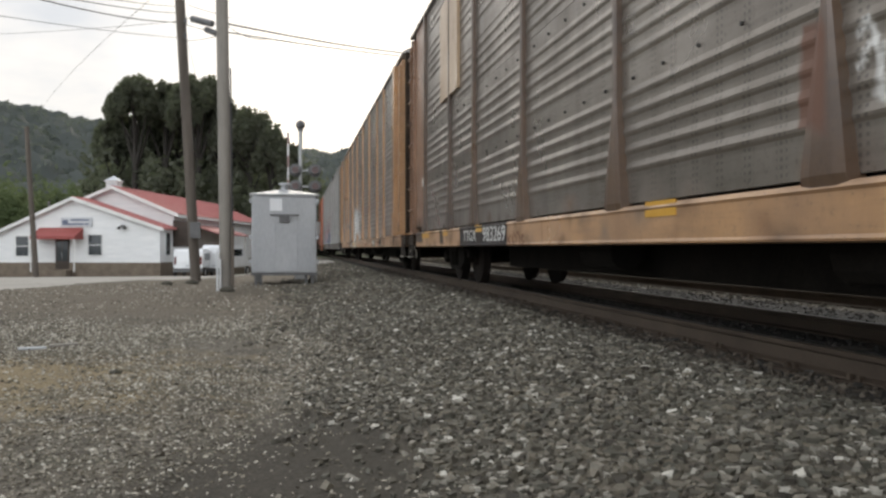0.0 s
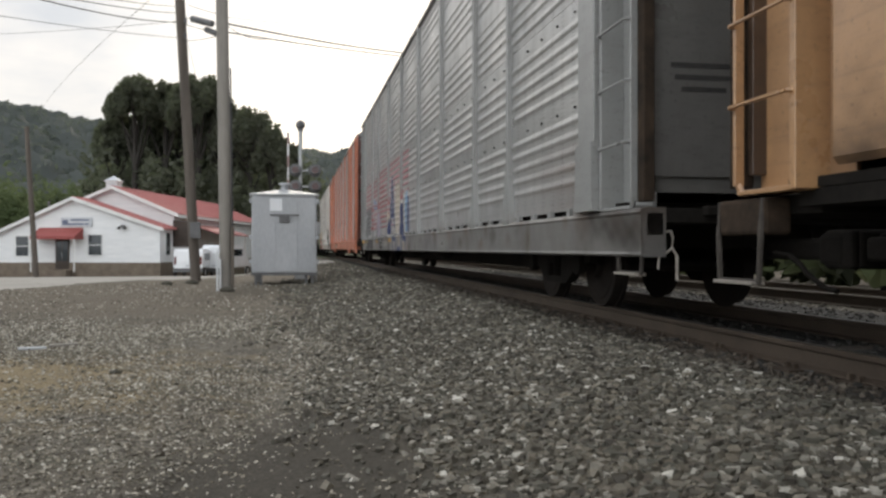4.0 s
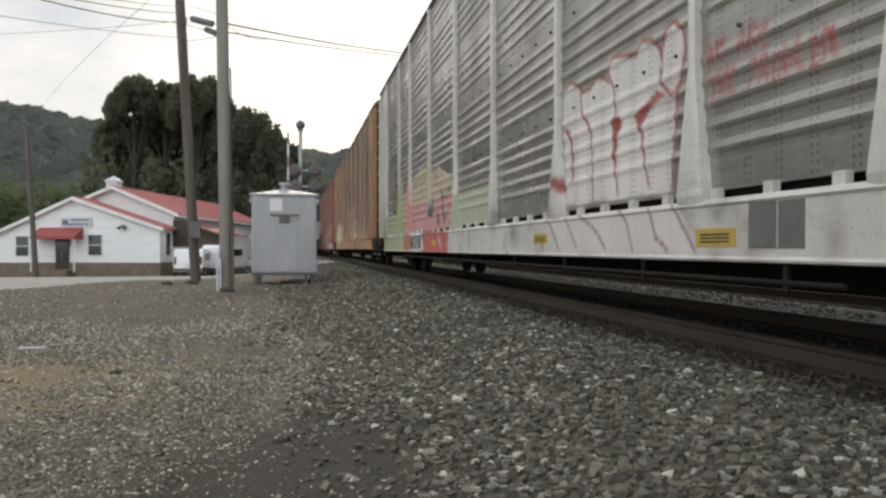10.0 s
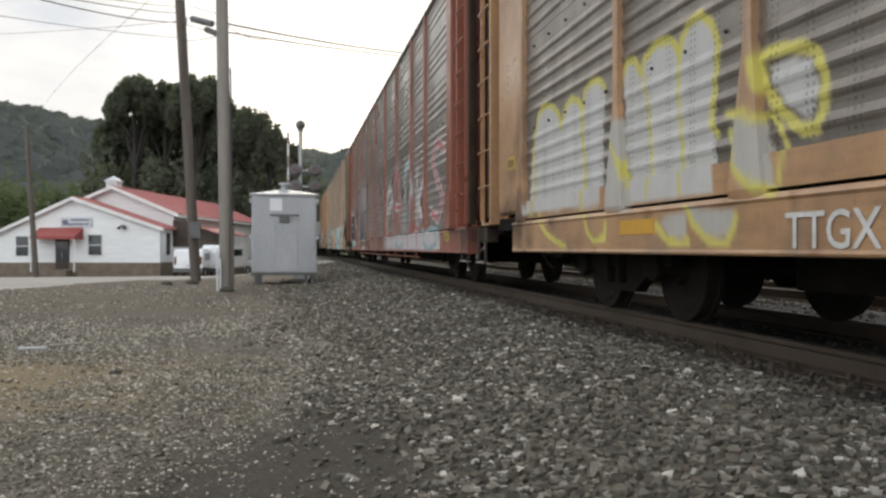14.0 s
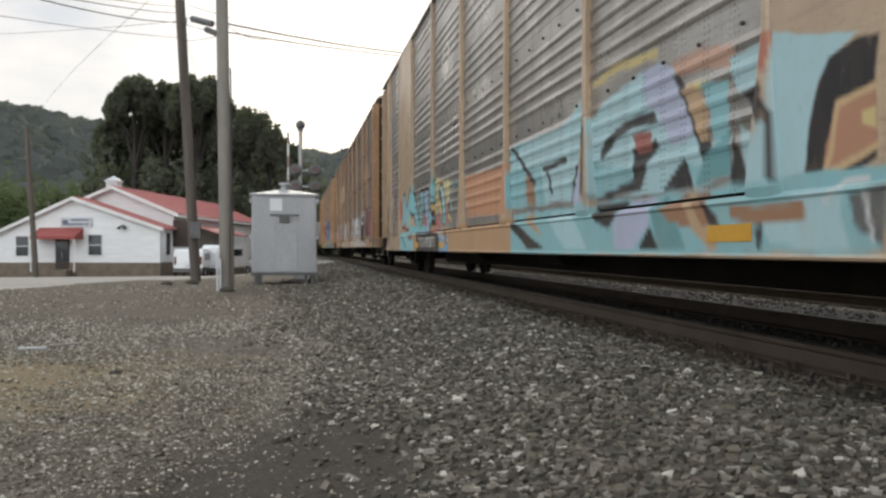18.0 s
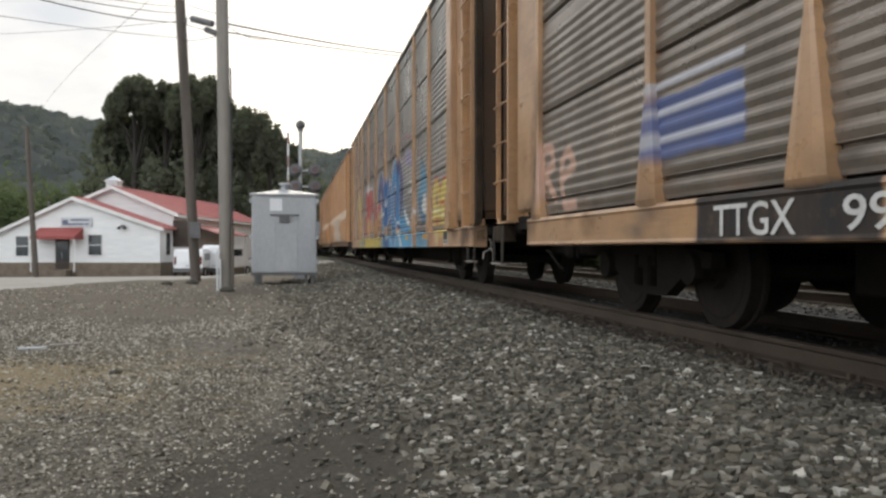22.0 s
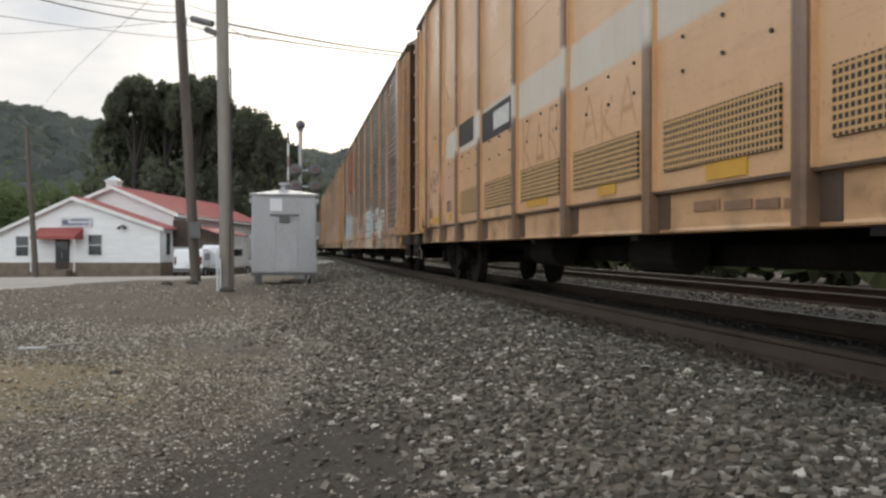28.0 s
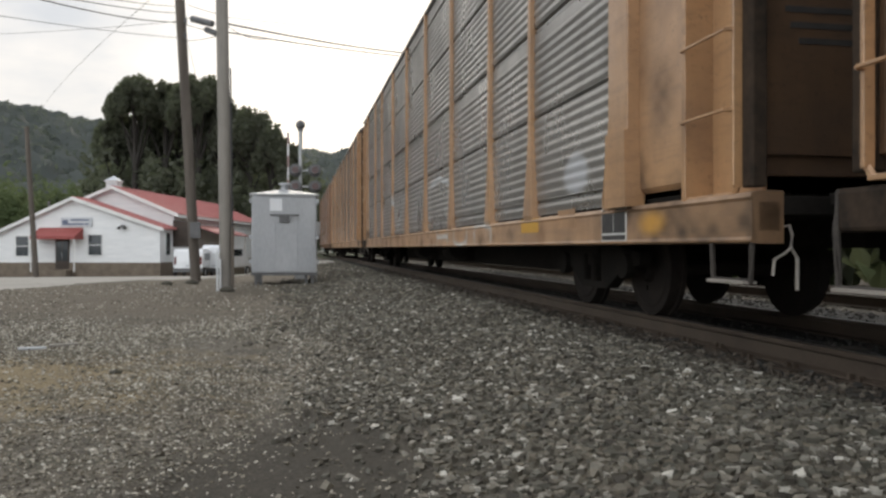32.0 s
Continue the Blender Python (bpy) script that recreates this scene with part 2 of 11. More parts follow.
def stone_material(name, tones):
    n = Nodes(name)
    isl = n.island()
    grain = n.noise(60.0, 3, 0.6, shift=False)
    col = n.ramp(isl, tones)
    col = n.mix(n.remap(grain, 0.35, 0.75, 0, 0.55), col, (0.046, 0.039, 0.029))
    n.bump(grain, 0.35, 0.004)
    return n.done(col, 0.78)


M_BALLAST = stone_material("ballast_stone", [(0.0, (0.030, 0.025, 0.019)), (0.16, (0.070, 0.061, 0.045)), (0.30, (0.066, 0.064, 0.048)), (0.46, (0.125, 0.108, 0.080)), (0.60, (0.105, 0.100, 0.080)),
                                             (0.76, (0.170, 0.146, 0.108)), (0.92, (0.235, 0.218, 0.180)), (1.0, (0.58, 0.55, 0.48))])
M_GRIT = stone_material("yard_gravel", [(0.0, (0.050, 0.040, 0.028)), (0.25, (0.168, 0.144, 0.106)), (0.40, (0.162, 0.152, 0.118)), (0.60, (0.30, 0.262, 0.200)), (0.80, (0.46, 0.42, 0.34)), (1.0, (0.70, 0.66, 0.57))])
M_FOUL = stone_material("rusty_stone", [(0.0, (0.022, 0.017, 0.012)), (0.5, (0.060, 0.046, 0.033)), (0.85, (0.105, 0.084, 0.062)), (1.0, (0.20, 0.175, 0.14))])
# stones by the track, dark from oil and from shade in their colour
M_OILY_SHADED = stone_material("oily_shaded_stone", [(0.0, (0.018, 0.017, 0.016)), (0.7, (0.045, 0.042, 0.038)), (1.0, (0.10, 0.095, 0.09))])
M_ROAD = mottled("road_asphalt", (0.24, 0.225, 0.20), (0.33, 0.31, 0.275), 0.9, 0, 0.5, 30, 0.3)
M_RAIL = mottled("rail_rust", (0.042, 0.029, 0.020), (0.085, 0.062, 0.043), 0.7, 0.2, 2.0, 60, 0.25)
M_RAILHEAD = mottled("rail_head_steel", (0.10, 0.09, 0.08), (0.17, 0.155, 0.14), 0.45, 0.7, 2.0, 60, 0.05)
M_TIE = mottled("tie_timber", (0.034, 0.026, 0.019), (0.080, 0.063, 0.045), 0.9, 0, 2.0, 30, 0.6, (1, 6, 6))


def grid_mesh(name, xs, ys, zf):
    X, Y = np.meshgrid(xs, ys)
    Z = zf(X, Y)
    v = np.stack([X.ravel(), Y.ravel(), Z.ravel()], 1)
    nx, ny = len(xs), len(ys)
    i = np.arange(nx * ny).reshape(ny, nx)
    f = np.stack([i[:-1, :-1].ravel(), i[:-1, 1:].ravel(), i[1:, 1:].ravel(), i[1:, :-1].ravel()], 1)
    return mesh_from(name, v.tolist(), f.tolist(), True)


def build_ground():
    xs = np.concatenate([[-1500, -700, -300, -150, -90, -60, -45, -35, -28, -22, -18], np.arange(-15, 16, 0.25),
                         [18, 24, 32, 45, 70, 120, 300, 700, 1500]])
    ys = np.concatenate([[-600, -200, -80, -40, -20, -10, -5], np.arange(-2, 14, 0.25), np.arange(14, 40, 0.6), np.arange(40, 100, 4),
                         [110, 140, 200, 300, 500, 900, 1800]])
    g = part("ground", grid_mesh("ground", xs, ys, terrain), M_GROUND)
    tagged(g, "trampled grey gravel and dirt yard beside the railway", "ground", kind="structure")
    # pale paved lot before the building and the road that runs up to the crossing
    rx = np.concatenate([np.linspace(-70, -8, 24), np.linspace(-7.2, 2.3, 40)])
    v, f = [], []
    rows = 14
    for k in range(rows):
        u = k / (rows - 1)
        for x in rx:
            near = float(np.interp(x, [-70, -9, -7.1, -4.2, -2.6, 2.4], [17, 20, 21.3, 30.0, 45.0, 46.0])) + 0.35 * math.sin(x * 2.3)
            y = near + (53.4 - near) * u
            v.append((x, y, float(terrain(x, y)) + 0.012 + 0.03 * min(1.0, u * 6)))
    nx = len(rx)
    for k in range(rows - 1):
        for i in range(nx - 1):
            f.append((k * nx + i, k * nx + i + 1, (k + 1) * nx + i + 1, (k + 1) * nx + i))
    r = part("road", mesh_from("road", v, f, True), M_ROAD)
    tagged(r, "pale worn pavement in front of the post office", "road", kind="structure")


def stone_field(name, material, x, y, size, sink=0.35, label="", lift=None, facets=True):
    """Scatter faceted stones on the ground as one joined mesh."""
    k = len(x)
    m = 8 if facets else 6
    ico = np.array([(a, b, c) for a in (-1, 1) for b in (-1, 1) for c in (-1, 1)], float) * 0.68
    tri = np.array([(0, 1, 3), (0, 3, 2), (4, 6, 7), (4, 7, 5), (0, 4, 5), (0, 5, 1), (2, 3, 7), (2, 7, 6), (0, 2, 6), (0, 6, 4), (1, 5, 7), (1, 7, 3)])
    if not facets:
        ico = np.array([(1, 0.2, 0), (-1, -0.2, 0), (0.2, 1, 0.1), (-0.2, -1, -0.1), (0.1, 0, 0.9), (-0.1, 0.1, -0.9)]) * 0.95
        tri = np.array([(0, 2, 4), (2, 1, 4), (1, 3, 4), (3, 0, 4), (2, 0, 5), (1, 2, 5), (3, 1, 5), (0, 3, 5)])
    v = ico[None] * rng.uniform(0.55, 1.25, (k, m, 1)) + rng.normal(0, 0.10, (k, m, 3))
    v = v * rng.uniform((0.7, 0.7, 0.45), (1.35, 1.0, 0.85), (k, 3))[:, None, :]
    a, b = rng.uniform(0, 2 * math.pi, k), rng.normal(0, 0.45, k)
    ca, sa, cb, sb = np.cos(a)[:, None], np.sin(a)[:, None], np.cos(b)[:, None], np.sin(b)[:, None]
    vy, vz = v[..., 1] * cb - v[..., 2] * sb, v[..., 1] * sb + v[..., 2] * cb
    vx, vy = v[..., 0] * ca - vy * sa, v[..., 0] * sa + vy * ca
    z0 = terrain(x, y) if lift is None else lift
    P = np.stack([vx * size[:, None] * 0.5 + x[:, None], vy * size[:, None] * 0.5 + y[:, None],
                  vz * size[:, None] * 0.5 + (z0 + size * (0.5 - sink) * 0.6)[:, None]], 2).reshape(-1, 3)
    F = (tri[None] + (np.arange(k) * m)[:, None, None]).reshape(-1, 3)
    me = bpy.data.meshes.new(name)
    me.vertices.add(len(P))
    me.vertices.foreach_set("co", P.ravel())
    me.loops.add(len(F) * 3)
    me.loops.foreach_set("vertex_index", F.ravel().astype(np.int32))
    me.polygons.add(len(F))
    me.polygons.foreach_set("loop_start", np.arange(0, len(F) * 3, 3, dtype=np.int32))
    me.update(calc_edges=True)
    me.validate()
    me.shade_flat()
    return tagged(part(name, me, material), label, "gravel", kind="stuff")


def spread(n, x0, x1, y0, y1):
    return rng.uniform(x0, x1, n), rng.uniform(y0, y1, n)


def build_stones():
    xs, ys, ss = [], [], []
    for n, x0, x1, y0, y1, a, b in ((17500, -0.1, 3.05, 1.6, 7.0, 0.024, 0.070), (13000, -0.5, 3.05, 7.0, 14.0, 0.030, 0.080),
                                    (8500, -0.4, 3.05, 14.0, 28.0, 0.04, 0.08), (3000, 0.6, 3.0, 28.0, 60.0, 0.06, 0.11),
                                    (5600, 7.1, 10.6, 3.0, 40.0, 0.05, 0.09), (4000, -0.1, 3.0, -6.0, 1.6, 0.05, 0.09)):
        x, y = spread(n, x0, x1, y0, y1)
        s = a + (b - a) * rng.uniform(0, 1, n) ** 1.4
        keep = rng.uniform(0, 1, n) < np.clip((x - 0.15 + 0.05 * np.clip(y - 5, 0, 12) + 0.25 * np.sin(y * 1.3)) / 0.6, 0.06, 1)
        xs.append(x[keep]), ys.append(y[keep]), ss.append(s[keep])
    stone_field("ballast", M_BALLAST, np.concatenate(xs), np.concatenate(ys), np.concatenate(ss), 0.32,
                "loose grey crushed-stone ballast banked along the rails")
    x, y = spread(7500, 2.75, 3.46, 2.0, 30.0)
    stone_field("fouled_ballast", M_FOUL, x, y, 0.022 + 0.04 * rng.uniform(0, 1, len(x)) ** 1.5, 0.30, "small rust-brown ballast stones along the rail and tie ends")
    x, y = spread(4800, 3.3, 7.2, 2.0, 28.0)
    stone_field("oily_ballast", M_OILY_SHADED, x, y, rng.uniform(0.04, 0.08, len(x)), 0.32, "dark oily ballast stones with the train's shade in their colour")
    xs, ys, ss = [], [], []
    for n, x0, x1, y0, y1, a, b in ((24000, -2.8, 1.0, 2.6, 7.0, 0.010, 0.034), (36000, -6.0, 0.7, 6.0, 13.0, 0.014, 0.042), (16000, -6.5, 0.3, 7.6, 11.8, 0.018, 0.046),
                                    (14000, -10.0, 0.6, 12.0, 25.0, 0.025, 0.065)):
        x, y = spread(n, x0, x1, y0, y1)
        s = rng.uniform(a, b, n) * rng.uniform(0.7, 1.3, n)
        patch = np.sin(x * 1.9 + 0.7 * y) + np.sin(y * 1.1 - 0.8 * x + 1.0) + 0.6 * rng.normal(0, 1, n)
        sand = ((x + 3.0) / 1.8) ** 2 + ((y - 6.7) / 1.7) ** 2
        rut = np.abs(x + 0.9 - 0.23 * y) + 0.1 * np.clip(y - 3.3, 0, 4) - 0.28 * np.clip(4.6 - y, 0, 2)
        keep = (patch > -0.9) & (sand > 0.75 + 0.5 * rng.normal(0, 1, n)) & ((rut > 0.5 * rng.uniform(0.1, 1.2, n)) | (y > 7.2) | (rng.uniform(0, 1, n) < 0.12)) & ((y < 11.5) | (rng.uniform(0, 1, n) < 0.4))
        xs.append(x[keep]), ys.append(y[keep]), ss.append(s[keep])
    stone_field("loose_gravel", M_GRIT, np.concatenate(xs), np.concatenate(ys), np.concatenate(ss), 0.3,
                "thin scatter of small grey stones over the yard", None, False)


def build_track(cx, label, near):
    y0, y1 = -12.0, 190.0
    tr = empty("railway_track", pose(cx, 0, RAIL_TOP))
    tagged(tr, label, "railway track", kind="structure")
    prof = [(-0.070, -0.170), (0.070, -0.170), (0.070, -0.158), (0.014, -0.140), (0.009, -0.050), (0.034, -0.036), (0.036, -0.006),
            (0.028, 0.0), (-0.028, 0.0), (-0.036, -0.006), (-0.034, -0.036), (-0.009, -0.050), (-0.014, -0.140), (-0.070, -0.158)]
    for sx in (-0.755, 0.755):
        bm = bmesh.new()
        poly_prism(bm, [(sx + p[0], p[1]) for p in prof], "y", y0, y1)
        me = bpy.data.meshes.new("rail")
        bm.to_mesh(me)
        bm.free()
        me.materials.append(M_RAIL)
        me.materials.append(M_RAILHEAD)
        for p in me.polygons:
            if p.normal.z > 0.9 and p.center.z > -0.01:
                p.material_index = 1
        part("rail", me, None, tr)
    tie_me, plate_me = None, None
    y = y0 + 0.3
    while y < (70 if near else 45):
        if tie_me is None:
            bm = boxes((-1.3, 1.3, -0.115, 0.115, -0.37, -0.19), bevel=0.012)
            tie_me = bpy.data.meshes.new("tie")
            bm.to_mesh(tie_me)
            bm.free()
            bm = boxes((-0.18, 0.18, -0.1, 0.1, -0.192, -0.166), (-0.115, -0.085, -0.06, -0.03, -0.17, -0.128), (0.085, 0.115, 0.03, 0.06, -0.17, -0.128),
                       (-0.115, -0.085, 0.03, 0.06, -0.17, -0.128))
            plate_me = bpy.data.meshes.new("tie_plate")
            bm.to_mesh(plate_me)
            bm.free()
        t = part("tie", tie_me, M_TIE, tr, at=pose(rng.normal(0, 0.03), y, rng.normal(0, 0.006), 0, 0, rng.normal(0, 0.8)))
        if near and y < 30 and y > 0:
            part("tie_plate", plate_me, M_RAIL, t, at=pose(-0.755, 0, 0))
        y += 0.52
    return tr


build_ground()
build_track(TRACK_X, "rusty railway track on timber ties in grey ballast", True)
build_track(TRACK2_X, "second railway track running beside the first", False)
# ---------------------------------------------------------------- train: paint and materials
SPEED = 10.81                   # metres a second, towards the camera
HALF = 1.52                     # half width of a car
SHIFT = 0.51


def car_metal(name, tone, dirt, rough=0.40, amount=0.5, graffiti=True, holes=False, rust=(0.12, 0.055, 0.03), rusty=0.25, metal=0.0):
    """Weathered paint or galvanized steel: stains, vertical streaks, rust, and the spray paint stored on the mesh."""
    n = Nodes(name)
    big = n.noise(0.9, 5, 0.62)
    streak = n.noise(2.0, 5, 0.65, (1.0, 0.9, 0.25))
    fine = n.noise(45.0, 3, 0.6)
    col = n.mix(n.remap(streak, 0.40, 0.80, 0.0, amount * 0.8), tone, dirt)
    col = n.mix(n.remap(big, 0.45, 0.75, 0.0, amount * 0.8), col, dirt)
    # grime caught along the ridges and thrown up in specks
    col = n.mix(n.remap(n.noise(5.0, 5, 0.7, (1.0, 0.22, 3.2)), 0.50, 0.72, 0.0, 0.45), col, dirt)
    col = n.mix(n.remap(n.noise(26.0, 3, 0.6), 0.60, 0.70, 0.0, 0.40), col, tuple(0.55 * v for v in dirt))
    if graffiti:
        at = n.nt.nodes.new("ShaderNodeAttribute")
        at.attribute_name = "spray"
        wear = n.remap(n.noise(6.0, 5, 0.7), 0.30, 0.46, 0.84, 1.0)
        pure = n.nt.nodes.new("ShaderNodeVectorMath")   # stored colours are weighted by their cover
        pure.operation = "SCALE"
        n.link(at.outputs["Color"], pure.inputs[0])
        n.link(n.math("DIVIDE", 1.0, n.math("MAXIMUM", at.outputs["Alpha"], 0.02)), pure.inputs["Scale"])
        sprayed = n.mix(n.remap(streak, 0.4, 0.75, 0.0, 0.25), pure.outputs[0], dirt)
        col = n.mix(n.math("MULTIPLY", at.outputs["Alpha"], wear), col, sprayed)
    col = n.mix(n.remap(n.noise(5.0, 6, 0.7), 0.62, 0.72, 0.0, rusty), col, rust)
    if holes:
        sx = n.nt.nodes.new("ShaderNodeSeparateXYZ")
        n.link(n.obj, sx.inputs[0])
        Y, Z = sx.outputs[1], sx.outputs[2]
        gy = n.math("PINGPONG", Y, 0.0275)
        gz = n.math("PINGPONG", Z, 0.024)
        dot = n.math("MULTIPLY", n.math("GREATER_THAN", gy, 0.0155), n.math("GREATER_THAN", gz, 0.013))
        band = n.math("GREATER_THAN", n.math("PINGPONG", Y, 0.17), 0.115)
        dot = n.math("MULTIPLY", dot, band)
        col = n.mix(n.math("MULTIPLY", dot, 0.42), col, (0.03, 0.03, 0.03))
    n.bump(n.math("ADD", fine, big), 0.12, 0.01)
    gloss = n.remap(big, 0.3, 0.7, rough - 0.16, rough + 0.08)
    if graffiti:                                        # paint covers the bare metal
        bare = n.math("SUBTRACT", 1.0, at.outputs["Alpha"])
        gloss = n.math("ADD", gloss, n.math("MULTIPLY", at.outputs["Alpha"], 0.25))
        metal = n.math("MULTIPLY", bare, metal)
        n.link(n.math("ADD", n.math("MULTIPLY", bare, 0.70), 0.30), n.bsdf.inputs["Specular IOR Level"])
        return n.done(col, gloss, metal)
    return n.done(col, gloss, metal, 0.8)


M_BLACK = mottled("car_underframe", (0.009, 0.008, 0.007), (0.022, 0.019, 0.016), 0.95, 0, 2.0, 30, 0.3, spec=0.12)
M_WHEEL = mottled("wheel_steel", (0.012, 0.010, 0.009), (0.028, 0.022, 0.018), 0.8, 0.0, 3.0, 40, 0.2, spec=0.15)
M_ROOF = mottled("car_roof", (0.22, 0.21, 0.20), (0.34, 0.33, 0.31), 0.6, 0.1, 1.0, 30, 0.1)
M_YELLOW = mottled("reflector_yellow", (0.50, 0.26, 0.03), (0.60, 0.33, 0.05), 0.4, 0, 6.0, 60, 0.05)
M_WHITE = mottled("stencil_white", (0.46, 0.45, 0.42), (0.64, 0.63, 0.60), 0.6, 0, 9.0, 60, 0.05)
M_LEVER = mottled("lever_steel", (0.26, 0.23, 0.20), (0.40, 0.36, 0.31), 0.5, 0.3, 4.0, 40, 0.1)
M_DARKPAINT = mottled("stencil_dark", (0.020, 0.020, 0.020), (0.05, 0.045, 0.04), 0.6, 0, 9.0, 60, 0.05)
M_REDPAINT = mottled("stencil_red", (0.17, 0.06, 0.035), (0.23, 0.085, 0.05), 0.6, 0, 9.0, 60, 0.05)
M_TAG = mottled("notice_yellow", (0.40, 0.27, 0.05), (0.50, 0.35, 0.08), 0.5, 0, 8.0, 60, 0.05)

GLYPHS = {                      # strokes of simple rounded letters in a unit box
    "n": [[(0.1, 0), (0.1, 0.9), (0.5, 1.0), (0.85, 0.8), (0.85, 0)]],
    "o": [[(0.5, 0), (0.1, 0.3), (0.12, 0.75), (0.5, 1.0), (0.88, 0.75), (0.9, 0.3), (0.5, 0)]],
    "e": [[(0.9, 0.05), (0.3, 0.0), (0.1, 0.4), (0.15, 0.85), (0.55, 1.0), (0.9, 0.7), (0.15, 0.5)]],
    "s": [[(0.9, 0.85), (0.5, 1.0), (0.15, 0.78), (0.5, 0.5), (0.88, 0.25), (0.5, 0.0), (0.1, 0.12)]],
    "a": [[(0.05, 0), (0.45, 1.0), (0.95, 0)], [(0.25, 0.35), (0.75, 0.35)]],
    "r": [[(0.12, 0), (0.12, 1.0), (0.7, 0.95), (0.8, 0.65), (0.2, 0.5), (0.9, 0)]],
    "k": [[(0.12, 0), (0.12, 1)], [(0.85, 1.0), (0.2, 0.5), (0.9, 0)]],
    "i": [[(0.5, 0), (0.5, 1.0)]],
    "t": [[(0.5, 0), (0.5, 0.95)], [(0.05, 0.95), (0.95, 0.95)]],
    "h": [[(0.12, 0), (0.12, 1)], [(0.88, 0), (0.88, 1)], [(0.12, 0.5), (0.88, 0.5)]],
    "m": [[(0.05, 0), (0.12, 0.95), (0.45, 0.75), (0.5, 0.2), (0.52, 0.8), (0.85, 0.95), (0.95, 0)]],
    "v": [[(0.05, 1), (0.5, 0), (0.95, 1)]],
    "u": [[(0.1, 1), (0.12, 0.2), (0.5, 0.0), (0.88, 0.2), (0.9, 1)]],
    "c": [[(0.9, 0.85), (0.5, 1.0), (0.1, 0.7), (0.1, 0.3), (0.5, 0), (0.9, 0.15)]],
    "w": [[(0.02, 1), (0.25, 0), (0.5, 0.7), (0.75, 0), (0.98, 1)]],
    "p": [[(0.12, 0), (0.12, 1.0), (0.75, 0.95), (0.85, 0.7), (0.7, 0.48), (0.15, 0.45)]],
    "b": [[(0.12, 1.0), (0.12, 0), (0.7, 0.03), (0.88, 0.25), (0.7, 0.5), (0.14, 0.5)]],
    "l": [[(0.15, 1.0), (0.15, 0.0), (0.8, 0.0)]],
    " ": [],
    "z": [[(0.05, 0.95), (0.9, 0.95), (0.1, 0.05), (0.95, 0.05)]],
}


def stroke_distance(p, q, pts):
    d = np.full(p.shape, 1e9)
    for (ax, ay), (bx, by) in zip(pts[:-1], pts[1:]):
        ux, uy = bx - ax, by - ay
        L2 = ux * ux + uy * uy + 1e-9
        t = np.clip(((p - ax) * ux + (q - ay) * uy) / L2, 0, 1)
        d = np.minimum(d, np.hypot(p - ax - t * ux, q - ay - t * uy))
    return d


def inside(p, q, pts):
    r = np.zeros(p.shape, bool)
    n = len(pts)
    for i in range(n):
        (ax, ay), (bx, by) = pts[i], pts[(i + 1) % n]
        hit = ((ay > q) != (by > q)) & (p < (bx - ax) * (q - ay) / (by - ay + 1e-12) + ax)
        r ^= hit
    return r


def lay(C, A, mask, col, at=None):
    at = slice(None) if at is None else at
    C[at] = C[at] * (1 - mask[:, None]) + np.array(col)[None] * mask[:, None]
    A[at] = A[at] * (1 - mask) + mask


def around(p, q, pts, r):
    """Indices of the places within r of a figure's bounding box."""
    a = np.array(pts)
    (u0, v0), (u1, v1) = a.min(0) - r, a.max(0) + r
    return np.nonzero((p > u0) & (p < u1) & (q > v0) & (q < v1))[0]


def reach(prims):
    """Stretches along the side that carry paint."""
    out = []
    for pr in prims:
        if pr[0] in ("stroke", "fill"):
            ws = [a for a, _ in pr[-1]]
            out.append((min(ws) - 0.2, max(ws) + 0.2, max(b for _, b in pr[-1])))
        elif pr[0] == "stain":
            continue
        elif pr[0] == "blob":
            out.append((pr[2] - pr[4], pr[2] + pr[4], pr[3] + pr[5]))
        elif pr[0] == "word":
            out.append((pr[2] - 0.3, pr[3] + 0.3, pr[5] + 0.2))
        else:
            out.append((pr[2], pr[3], 3.0))
    return out


